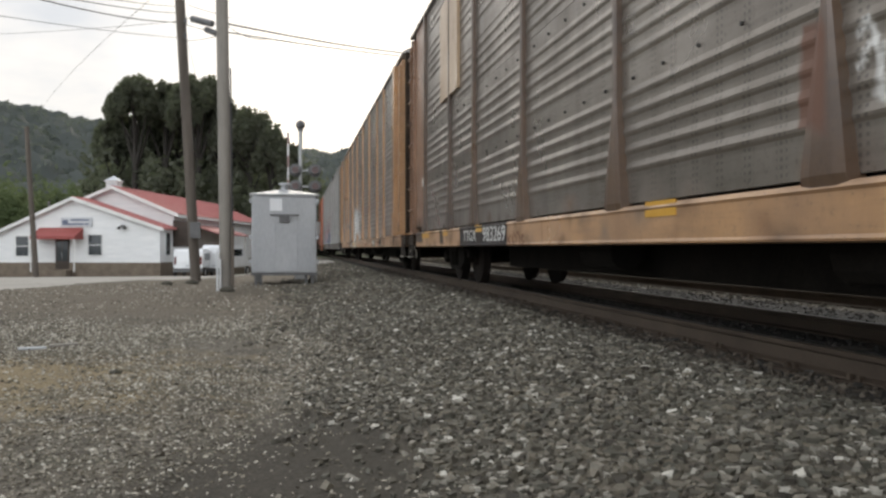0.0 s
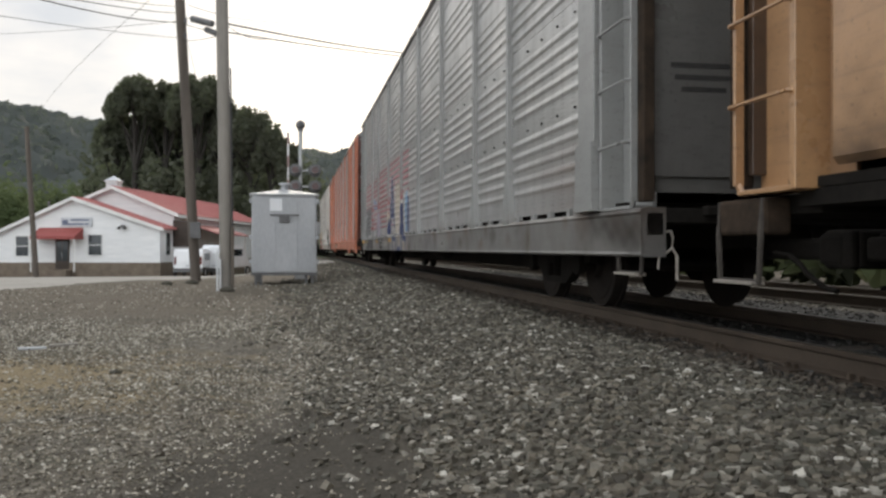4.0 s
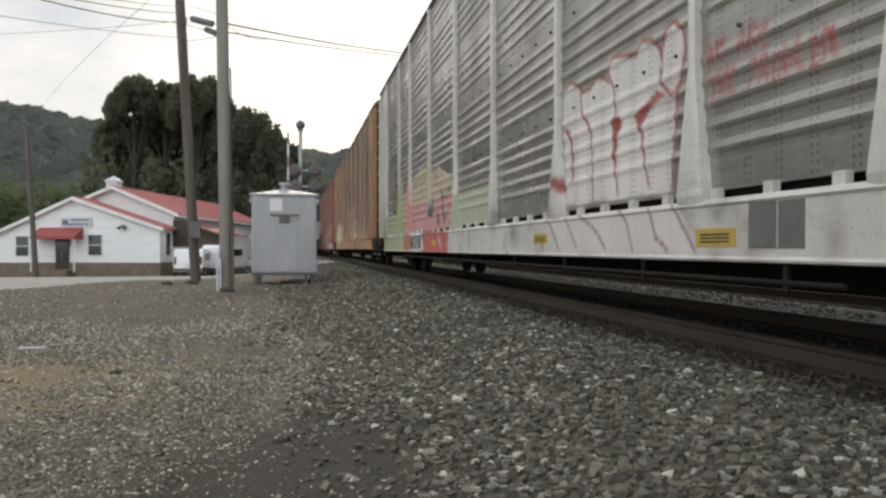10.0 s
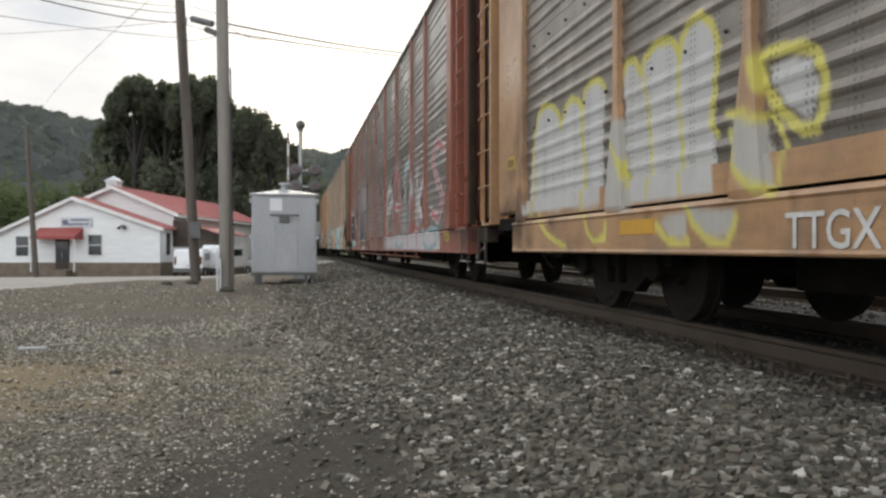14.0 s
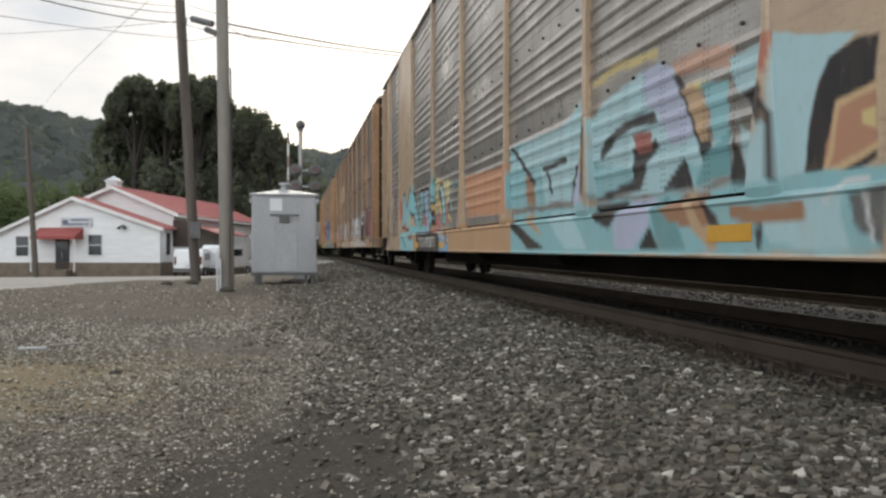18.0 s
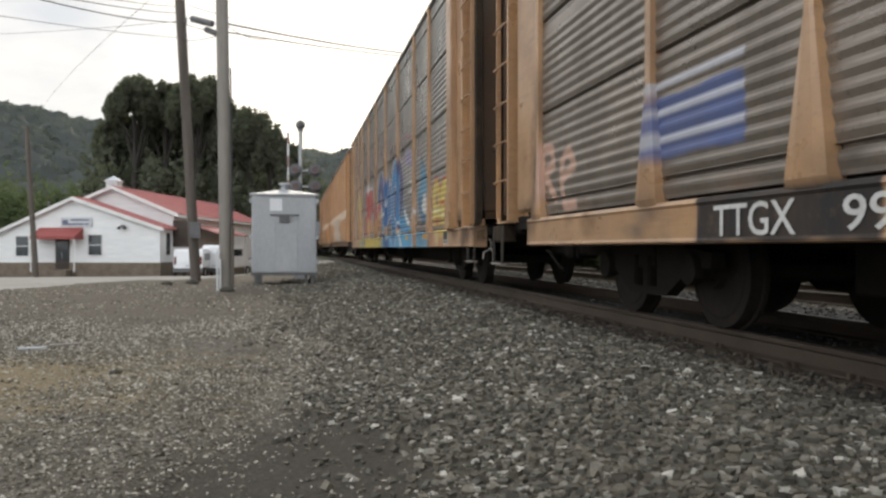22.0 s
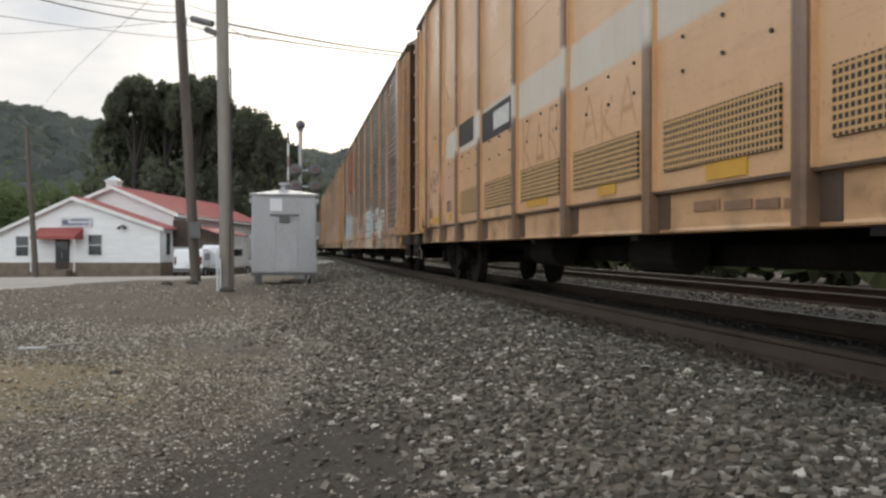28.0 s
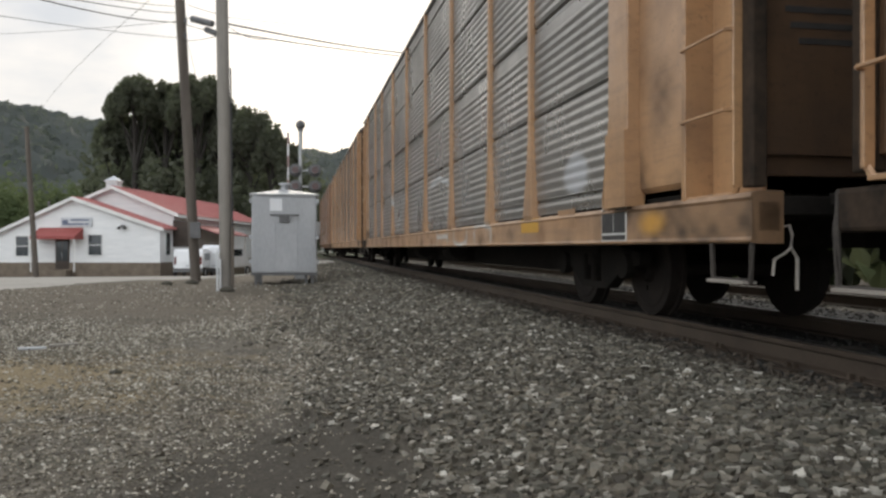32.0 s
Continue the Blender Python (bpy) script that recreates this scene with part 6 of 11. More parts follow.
    g.append(("stroke", (0.085, 0.075, 0.085), 0.014, [(6.66, 2.07), (7.0, 2.21), (7.16, 2.04), (7.39, 2.22), (7.6, 2.39), (7.8, 2.03), (8.12, 2.19)]))
    g.append(("stroke", (0.085, 0.075, 0.085), 0.014, [(7.8, 2.13), (7.87, 1.82)]))
    g.append(("stroke", (0.085, 0.075, 0.085), 0.014, [(8.24, 2.17), (8.52, 2.13), (8.68, 2.21)]))
    g.append(("stroke", (0.085, 0.075, 0.085), 0.014, [(8.57, 1.8), (8.68, 1.6), (8.47, 1.61)]))
    g.append(("fill", (0.48, 0.39, 0.28), [(9.28, 2.2), (9.92, 2.18), (10.51, 2.07), (11.25, 1.85), (11.25, 1.66), (10.98, 1.67), (10.51, 1.65), (9.92, 1.64), (9.44, 1.61), (9.34, 1.99)]))
    g.append(("fill", (0.56, 0.28, 0.27), [(9.39, 1.22), (9.6, 1.62), (9.98, 1.61), (10.2, 1.69), (10.32, 1.71), (10.51, 1.62), (10.9, 1.63), (11.25, 1.66), (11.25, 1.23), (11.11, 1.13), (10.98, 1.11), (10.05, 1.12), (9.4, 1.12)]))
    g.append(("fill", (0.085, 0.075, 0.085), [(10.32, 1.75), (10.51, 1.73), (10.51, 1.49), (10.61, 1.32), (10.74, 1.24), (10.66, 1.14), (10.51, 1.14), (10.48, 1.3), (10.38, 1.49)]))
    g.append(("fill", (0.085, 0.075, 0.085), [(9.85, 1.39), (9.98, 1.39), (10.08, 1.24), (10.14, 1.11), (9.85, 1.12), (9.82, 1.25)]))
    g.append(("fill", (0.085, 0.075, 0.085), [(10.85, 1.7), (11.02, 1.74), (11.17, 1.79), (11.22, 1.73), (11.07, 1.69), (10.9, 1.66)]))
    g.append(("fill", (0.35, 0.40, 0.21), [(10.71, 1.43), (10.98, 1.44), (10.83, 1.26), (10.71, 1.35)]))
    g.append(("fill", (0.35, 0.40, 0.21), [(9.42, 1.61), (9.56, 1.61), (9.46, 1.41), (9.4, 1.41)]))
    g.append(("fill", (0.35, 0.40, 0.21), [(9.52, 2.26), (9.64, 2.19), (9.62, 2.0), (9.48, 1.99)]))
    g.append(("fill", (0.35, 0.40, 0.21), [(11.11, 1.72), (11.25, 1.74), (11.25, 1.68), (11.13, 1.68)]))
    g.append(("stroke", (0.085, 0.075, 0.085), 0.016, [(9.98, 1.59), (10.02, 1.37)]))
    g.append(("stroke", (0.085, 0.075, 0.085), 0.016, [(10.2, 1.89), (10.32, 1.75)]))
    g.append(("stroke", (0.085, 0.075, 0.085), 0.016, [(10.74, 1.24), (10.9, 1.31), (11.07, 1.38), (11.25, 1.44)]))
    g.append(("stroke", (0.085, 0.075, 0.085), 0.016, [(9.48, 1.97), (9.67, 1.97), (9.65, 2.18)]))
    g.append(("stroke", (0.085, 0.075, 0.085), 0.016, [(9.6, 1.6), (9.48, 1.36)]))
    g.append(("stroke", (0.085, 0.075, 0.085), 0.016, [(10.14, 1.14), (10.17, 1.11)]))
    g.append(("stroke", (0.085, 0.075, 0.085), 0.016, [(10.51, 1.62), (10.85, 1.63)]))
    g.append(("fill", (0.085, 0.075, 0.085), [(9.25, 1.64), (9.37, 1.7), (9.45, 1.33), (9.18, 1.28)]))
    g.append(("fill", (0.56, 0.28, 0.27), [(9.15, 1.28), (9.37, 1.3), (9.51, 1.01), (9.22, 1.02)]))
    g.append(("stroke", (0.085, 0.075, 0.085), 0.03, [(9.91, 1.06), (10.08, 0.94), (10.14, 0.81)]))
    g.append(("stroke", (0.085, 0.075, 0.085), 0.03, [(8.37, 1.06), (8.54, 0.89), (8.8, 0.83)]))
    g.append(("stroke", (0.60, 0.56, 0.52), 0.016, [(10.17, 1.04), (10.23, 1.0), (10.17, 0.8)]))
    g.append(("stroke", (0.60, 0.56, 0.52), 0.016, [(10.44, 0.85), (10.54, 0.79), (10.6, 0.66)]))
    g.append(("stroke", (0.60, 0.56, 0.52), 0.016, [(11.02, 0.94), (11.06, 1.0), (11.14, 1.0)]))
    g.append(("stroke", (0.60, 0.56, 0.52), 0.016, [(11.1, 0.71), (11.18, 0.73), (11.25, 0.7)]))
    g.append(("stroke", (0.085, 0.075, 0.085), 0.012, [(10.67, 1.09), (10.79, 0.93), (10.93, 0.78), (11.06, 0.66)]))
    m.append((20.34, 20.84, 0.67, 0.79, M_TAG, "notice"))
    m.append((16.56, 17.06, 0.71, 0.82, M_TAG, "notice"))
    m.append((20.99, 21.27, 0.66, 0.94, GREY_PLAIN, "stencil_block"))
    m.append((21.29, 21.53, 0.66, 0.93, GREY_PLAIN, "stencil_block"))
    m.append((9.59, 10.06, 0.71, 0.82, M_YELLOW, "reflector"))
    x.append(("NKCR 7087", 6.65, 0.65, 0.3, M_DARKPAINT, 1.6))
    rack_car(dict(T=9.92, tail=0.63, frame=WHITE, bays=[1.8, 4.6, 6.55, 9.5, 12.3, 15.0, 17.7, 20.5, 22.5, 25.4], panel=ZINC, sill_z=(0.58, 0.98), clips=True, pipe=M_WHEEL, door=DARKGREY, wheel=1.0, nose=0.02, label="dirty white autorack freight car with pink and green graffiti", spray=g, plates=m, texts=x))


car_4()


def car_5():
    g, m, x = [], [], []
    g.append(("stroke", (0.66, 0.65, 0.63), 0.022, [(11.94, 2.08), (12.04, 2.24), (12.29, 2.28), (12.59, 2.24), (12.77, 2.13), (12.83, 1.95), (12.91, 1.72), (13.02, 1.48), (13.12, 1.19)]))
    g.append(("stroke", (0.66, 0.65, 0.63), 0.022, [(12.85, 2.18), (12.96, 2.29), (13.22, 2.32), (13.5, 2.31), (13.65, 2.22), (13.74, 2.06), (13.82, 1.84), (13.79, 1.65), (13.82, 1.41), (13.99, 1.14)]))
    g.append(("stroke", (0.66, 0.65, 0.63), 0.022, [(13.77, 2.23), (13.82, 2.4), (13.99, 2.49), (14.15, 2.45), (14.23, 2.28), (14.25, 2.09), (14.26, 1.92)]))
    g.append(("stroke", (0.66, 0.65, 0.63), 0.022, [(14.26, 2.39), (14.46, 2.38)]))
    g.append(("stroke", (0.66, 0.65, 0.63), 0.022, [(13.82, 1.9), (14.02, 1.9), (14.21, 1.84), (14.28, 1.7), (14.26, 1.48), (14.29, 1.37), (14.41, 1.22), (14.46, 1.06)]))
    g.append(("stroke", (0.66, 0.65, 0.63), 0.022, [(12.36, 1.61), (12.43, 1.3)]))
    g.append(("stroke", (0.66, 0.65, 0.63), 0.022, [(12.59, 1.39), (12.61, 1.15)]))
    g.append(("stroke", (0.66, 0.65, 0.63), 0.022, [(13.47, 1.23), (13.54, 1.14)]))
    g.append(("stroke", (0.66, 0.65, 0.63), 0.05, [(13.32, 1.73), (13.41, 1.51)]))
    g.append(("stroke", (0.66, 0.65, 0.63), 0.024, [(14.83, 2.31), (15.02, 2.24), (15.1, 2.13), (15.15, 1.97), (15.12, 1.78), (15.09, 1.64), (15.02, 1.58), (15.21, 1.5), (15.36, 1.39), (15.47, 1.24), (15.49, 1.07)]))
    g.append(("stroke", (0.66, 0.65, 0.63), 0.024, [(15.21, 2.4), (15.38, 2.39), (15.55, 2.36), (15.57, 2.22), (15.56, 1.99), (15.55, 1.76), (15.7, 1.62), (15.75, 1.5), (15.72, 1.33), (15.78, 1.19), (15.78, 1.08)]))
    g.append(("stroke", (0.66, 0.65, 0.63), 0.024, [(16.93, 1.89), (16.96, 2.01), (17.11, 2.01), (17.29, 1.98)]))
    g.append(("stroke", (0.66, 0.65, 0.63), 0.024, [(17.01, 1.82), (17.08, 1.77), (17.02, 1.71), (17.02, 1.6), (17.2, 1.58), (17.23, 1.65), (17.24, 1.75), (17.26, 1.85)]))
    g.append(("stroke", (0.66, 0.65, 0.63), 0.024, [(17.24, 1.65), (17.26, 1.54), (17.32, 1.45), (17.36, 1.39), (17.5, 1.37), (17.48, 1.47), (17.43, 1.61), (17.5, 1.66), (17.54, 1.72)]))
    g.append(("stroke", (0.66, 0.65, 0.63), 0.03, [(15.57, 2.24), (15.63, 2.34), (15.75, 2.42), (15.95, 2.44), (16.13, 2.4), (16.28, 2.29), (16.37, 2.17), (16.41, 2.08), (16.45, 1.89), (16.47, 1.73), (16.47, 1.61), (16.45, 1.43), (16.35, 1.36), (16.18, 1.36), (16.0, 1.39), (15.92, 1.37)]))
    g.append(("stroke", (0.66, 0.65, 0.63), 0.03, [(16.47, 1.61), (16.48, 1.45), (16.45, 1.29), (16.39, 1.18), (16.26, 1.11), (16.13, 1.11), (16.02, 1.17), (15.97, 1.3)]))
    g.append(("stroke", (0.66, 0.65, 0.63), 0.03, [(16.41, 2.1), (16.47, 2.2), (16.55, 2.26), (16.68, 2.28), (16.77, 2.21), (16.83, 2.1), (16.88, 1.98), (16.91, 1.88), (16.93, 1.71), (16.93, 1.6), (16.97, 1.45), (16.99, 1.3), (16.98, 1.2), (17.0, 1.05)]))
    g.append(("stroke", (0.66, 0.65, 0.63), 0.045, [(16.04, 2.06), (16.07, 1.93), (16.02, 1.81), (16.0, 1.69)]))
    g.append(("stroke", (0.66, 0.65, 0.63), 0.022, [(17.38, 1.95), (17.62, 1.88), (17.75, 1.81), (17.74, 1.7), (17.75, 1.58), (17.76, 1.45), (17.84, 1.45)]))
    g.append(("stroke", (0.66, 0.65, 0.63), 0.024, [(17.83, 1.48), (17.95, 1.45), (17.92, 1.38), (17.96, 1.29), (17.95, 1.23)]))
    g.append(("stroke", (0.66, 0.65, 0.63), 0.05, [(17.61, 1.34), (17.65, 1.26), (17.75, 1.22), (17.87, 1.22), (17.98, 1.23)]))
    g.append(("stroke", (0.55, 0.50, 0.42), 0.016, [(12.06, 0.94), (12.24, 0.66)]))
    g.append(("stroke", (0.55, 0.50, 0.42), 0.016, [(14.31, 0.98), (14.49, 0.66)]))
    g.append(("stroke", (0.55, 0.50, 0.42), 0.016, [(14.77, 0.97), (14.88, 0.66)]))
    g.append(("stroke", (0.55, 0.50, 0.42), 0.016, [(15.69, 0.93), (15.74, 0.66)]))
    g.append(("stroke", (0.55, 0.50, 0.42), 0.016, [(15.92, 0.92), (16.11, 0.66)]))
    g.append(("stroke", (0.55, 0.50, 0.42), 0.016, [(17.1, 1.03), (17.12, 0.66)]))
    g.append(("stroke", (0.16, 0.075, 0.04), 0.03, [(17.96, 0.79), (18.28, 0.79)]))
    g.append(("stroke", (0.16, 0.075, 0.04), 0.03, [(17.96, 0.74), (18.28, 0.74)]))
    g.append(("stroke", (0.16, 0.075, 0.04), 0.03, [(17.96, 0.69), (18.24, 0.69)]))
    g.append(("stroke", (0.09, 0.05, 0.03), 0.03, [(17.54, 0.95), (17.67, 0.78), (17.75, 0.66)]))
    g.append(("stroke", (0.09, 0.05, 0.03), 0.03, [(18.08, 0.93), (18.17, 0.77), (18.2, 0.66)]))
    g.append(("stroke", (0.09, 0.05, 0.03), 0.03, [(16.25, 0.72), (16.47, 0.74), (16.5, 0.66)]))
    g.append(("fill", (0.50, 0.49, 0.47), [(1.78, 2.05), (1.96, 2.19), (2.1, 2.28), (2.41, 2.24), (2.6, 2.12), (2.69, 1.95), (2.88, 2.13), (3.08, 2.18), (3.29, 2.08), (3.37, 2.02), (3.45, 2.19), (3.6, 2.23), (3.84, 2.2), (3.93, 2.05), (3.9, 1.05), (1.55, 1.07)]))
    g.append(("fill", (0.50, 0.49, 0.47), [(4.34, 2.17), (4.46, 2.24), (4.63, 2.18), (4.68, 2.05), (4.79, 2.19), (4.99, 2.25), (5.19, 2.24), (5.3, 2.17), (5.37, 2.03), (5.41, 2.19), (5.58, 2.26), (5.74, 2.26), (5.85, 2.15), (5.91, 1.98), (5.9, 1.76), (5.87, 1.42), (5.93, 1.02), (4.57, 1.03)]))
    g.append(("fill", (0.50, 0.49, 0.47), [(6.51, 1.74), (6.73, 1.75), (6.9, 1.68), (6.98, 1.48), (6.88, 1.37), (6.73, 1.46), (6.56, 1.62)]))
    g.append(("fill", (0.42, 0.40, 0.36), [(4.07, 1.72), (4.41, 1.77), (4.61, 0.96), (4.04, 0.99)]))
    g.append(("fill", (0.42, 0.40, 0.36), [(6.12, 1.53), (6.48, 1.47), (6.62, 0.99), (6.42, 0.98), (6.23, 1.12), (6.06, 1.36)]))
    g.append(("fill", (0.42, 0.40, 0.36), [(5.61, 0.94), (6.23, 0.91), (6.23, 0.75), (5.88, 0.73), (5.69, 0.82)]))
    g.append(("fill", (0.42, 0.40, 0.36), [(5.16, 0.89), (5.61, 0.92), (5.58, 0.72), (5.35, 0.74)]))
    g.append(("stroke", (0.58, 0.52, 0.13), 0.035, [(1.78, 1.06), (1.78, 1.59), (1.78, 1.99), (1.93, 2.19), (2.15, 2.27), (2.47, 2.22), (2.66, 2.08), (2.73, 1.93), (2.84, 2.11), (3.05, 2.19), (3.25, 2.13), (3.37, 2.02), (3.4, 2.18), (3.57, 2.24), (3.82, 2.21), (3.93, 2.13)]))
    g.append(("stroke", (0.58, 0.52, 0.13), 0.035, [(3.37, 2.04), (3.37, 1.77), (3.44, 1.43), (3.44, 1.01)]))
    g.append(("stroke", (0.58, 0.52, 0.13), 0.035, [(4.34, 2.12), (4.43, 2.24), (4.59, 2.22), (4.7, 2.09), (4.79, 2.19), (4.97, 2.26), (5.19, 2.25), (5.31, 2.16), (5.37, 2.05), (5.4, 2.19), (5.54, 2.27), (5.7, 2.28), (5.84, 2.17), (5.91, 2.02), (5.9, 1.83), (5.87, 1.61), (5.82, 1.54), (5.91, 1.41)]))
    g.append(("stroke", (0.58, 0.52, 0.13), 0.022, [(4.76, 2.08), (4.84, 1.83), (4.87, 1.65), (4.91, 1.46), (4.94, 1.28), (4.89, 1.06)]))
    g.append(("stroke", (0.58, 0.52, 0.13), 0.022, [(5.37, 2.03), (5.37, 1.78), (5.39, 1.53), (5.44, 1.32), (5.45, 1.07)]))
    g.append(("stroke", (0.58, 0.52, 0.13), 0.022, [(6.54, 1.46), (6.65, 1.34), (6.69, 1.21), (6.65, 1.05)]))
    g.append(("stroke", (0.58, 0.52, 0.13), 0.04, [(6.39, 1.81), (6.51, 1.83), (6.67, 1.82), (6.83, 1.78), (6.93, 1.72), (7.0, 1.6), (7.02, 1.47), (7.0, 1.38), (6.95, 1.3), (6.83, 1.31), (6.73, 1.38), (6.62, 1.48), (6.54, 1.56), (6.48, 1.64), (6.42, 1.72), (6.39, 1.81)]))
    g.append(("stroke", (0.58, 0.52, 0.13), 0.03, [(6.03, 1.53), (6.23, 1.51), (6.48, 1.46)]))
    g.append(("stroke", (0.58, 0.52, 0.13), 0.03, [(6.06, 1.41), (6.17, 1.25), (6.3, 1.11), (6.48, 1.01), (6.64, 0.97)]))
    g.append(("stroke", (0.58, 0.52, 0.13), 0.03, [(4.16, 1.66), (4.41, 1.38), (4.53, 1.18)]))
    g.append(("stroke", (0.58, 0.52, 0.13), 0.03, [(2.07, 1.04), (2.28, 0.88), (2.77, 0.72), (3.04, 0.67)]))
    g.append(("stroke", (0.58, 0.52, 0.13), 0.03, [(3.6, 0.98), (3.65, 0.82), (3.82, 0.71), (4.1, 0.76), (4.12, 0.88)]))
    g.append(("stroke", (0.58, 0.52, 0.13), 0.03, [(5.11, 0.85), (5.3, 0.72), (5.52, 0.68), (5.61, 0.7)]))
    g.append(("stroke", (0.58, 0.52, 0.13), 0.03, [(5.61, 0.94), (5.69, 0.82), (5.88, 0.72), (6.13, 0.69), (6.23, 0.8), (6.26, 0.87)]))
    m.append((4.44, 5.09, 0.77, 0.89, M_YELLOW, "reflector"))
    m.append((25.45, 25.80, 2.36, 2.53, M_TAG, "notice"))
    m.append((0.60, 0.96, 1.68, 1.85, M_TAG, "notice"))
    m.append((24.71, 25.27, 0.74, 0.96, M_YELLOW, "reflector"))
    m.append((20.01, 20.54, 0.73, 0.91, M_WHITE, "data_panel"))
    m.append((20.03, 20.26, 0.8, 0.89, M_DARKPAINT, "data_field"))
    m.append((20.28, 20.52, 0.8, 0.89, M_DARKPAINT, "data_field"))
    m.append((20.03, 20.52, 0.74, 0.78, M_DARKPAINT, "data_field"))
    x.append(("TTGX", 6.77, 0.66, 0.2, M_WHITE, 0.75))
    rack_car(dict(T=12.57, tail=0.76, lead=1.1, frame=TAN, bays=[1.9, 4.7, 6.5, 9.2, 12.0, 14.85, 17.75, 20.45, 22.5, 25.4], panel=ZINC_DARK, sill_z=(0.62, 0.98), door=DARKTAN, kick=True, placard=(4.0, 6.0, 3.3, 5.2, "TAN"), label="tan autorack freight car with dark corrugated sides and white graffiti", spray=g, plates=m, texts=x))


car_5()


def car_6():
    g, m, x = [], [], []
    g.append(("stroke", TEAL_, 0.09, [(1.46, 0.89), (1.79, 0.78), (2.15, 0.88), (2.56, 0.79), (2.88, 0.91), (3.15, 0.83), (3.43, 0.83), (3.64, 0.92), (3.74, 0.89)]))
    g.append(("stroke", TEAL_, 0.06, [(1.24, 2.52), (1.39, 2.32), (1.16, 2.1), (1.08, 1.78), (0.96, 1.52), (1.08, 1.2), (1.42, 0.92)]))
    g.append(("stroke", TEAL_, 0.07, [(1.39, 2.36), (2.04, 2.27)]))
    g.append(("fill", (0.032, 0.032, 0.036), [(1.25, 1.75), (1.39, 2.25), (1.79, 2.19), (2.15, 2.31), (2.83, 2.3), (3.74, 2.13), (3.74, 0.92), (3.49, 0.89), (3.22, 0.88), (3.0, 0.96), (2.75, 0.92), (2.47, 0.92), (2.21, 0.96), (1.92, 0.92), (1.53, 0.97), (1.28, 1.25)]))
    g.append(("stroke", (0.60, 0.52, 0.51), 0.035, [(1.39, 2.25), (1.28, 1.91), (1.2, 1.59), (1.31, 1.31), (1.53, 1.0), (1.79, 0.88), (2.04, 0.91), (2.18, 1.03)]))
    g.append(("stroke", (0.60, 0.52, 0.51), 0.045, [(1.49, 2.23), (1.89, 2.15), (2.04, 2.17), (2.07, 2.34)]))
    g.append(("stroke", (0.60, 0.52, 0.51), 0.03, [(2.07, 2.08), (2.07, 1.87), (1.76, 1.86)]))
    g.append(("stroke", (0.60, 0.52, 0.51), 0.025, [(2.04, 1.91), (2.21, 1.7), (2.25, 1.44), (2.21, 1.07)]))
    g.append(("stroke", (0.60, 0.52, 0.51), 0.035, [(2.47, 2.22), (2.47, 2.05), (2.48, 1.59)]))
    g.append(("stroke", (0.60, 0.52, 0.51), 0.03, [(2.79, 1.86), (2.94, 1.7), (2.95, 1.38), (2.9, 1.09)]))
    g.append(("stroke", (0.60, 0.52, 0.51), 0.045, [(2.9, 2.08), (2.9, 1.89), (2.79, 1.84), (3.0, 1.69), (3.43, 1.59), (3.74, 1.62)]))
    g.append(("stroke", (0.60, 0.52, 0.51), 0.05, [(3.67, 1.85), (3.69, 1.62)]))
    g.append(("stroke", (0.60, 0.52, 0.51), 0.025, [(1.39, 1.78), (1.56, 1.7), (1.73, 1.54)]))
    g.append(("stroke", (0.60, 0.52, 0.51), 0.05, [(2.18, 1.03), (2.37, 0.95), (2.66, 0.94), (2.85, 1.02), (3.04, 0.92), (3.29, 0.89), (3.49, 0.95), (3.62, 1.02), (3.74, 1.0)]))
    g.append(("stroke", (0.60, 0.52, 0.51), 0.03, [(3.22, 1.94), (3.52, 1.91)]))
    g.append(("blob", (0.60, 0.52, 0.51), 1.87, 1.55, 0.1, 0.09))
    g.append(("blob", TEAL_, 2.47, 1.57, 0.05, 0.07))
    g.append(("stroke", TEAL_, 0.02, [(2.68, 2.05), (2.67, 1.87)]))
    g.append(("stroke", TEAL_, 0.016, [(2.54, 1.98), (2.79, 1.94)]))
    g.append(("blob", (0.35, 0.55, 0.57), 3.21, 1.52, 0.11, 0.13))
    g.append(("stroke", TEAL_, 0.016, [(3.38, 1.39), (3.43, 1.11)]))
    g.append(("stroke", TEAL_, 0.018, [(3.22, 1.19), (3.43, 1.21), (3.63, 1.2)]))
    g.append(("blob", TEAL_, 3.41, 1.21, 0.06, 0.08))
    g.append(("stroke", TEAL_, 0.02, [(1.42, 1.44), (1.66, 1.44)]))
    g.append(("blob", (0.30, 0.085, 0.05), 0.6, 1.63, 0.3, 0.5))
    g.append(("stroke", (0.16, 0.06, 0.05), 0.03, [(0.61, 1.57), (0.88, 1.78), (0.75, 2.02), (0.47, 1.96)]))
    g.append(("blob", (0.50, 0.40, 0.34), 0.47, 2.26, 0.12, 0.3))
    g.append(("fill", (0.26, 0.26, 0.26), [(6.32, 1.0), (8.06, 1.0), (8.06, 3.2), (6.32, 3.2)]))
    g.append(("word", "kaz", 6.08, 8.06, 1.04, 2.07, 0.18, [(0.12, 0.12, 0.125),(0.045, 0.045, 0.05)], (0.40, 0.39, 0.39), 0.03, 0))
    g.append(("blob", (0.11, 0.11, 0.115), 6.62, 0.88, 0.5, 0.3))
    g.append(("fill", (0.58, 0.57, 0.55), [(6.94, 0.6), (8.06, 0.6), (8.06, 1.0), (6.94, 1.0)]))
    g.append(("blob", (0.30, 0.20, 0.19), 5.77, 1.76, 0.25, 0.6))
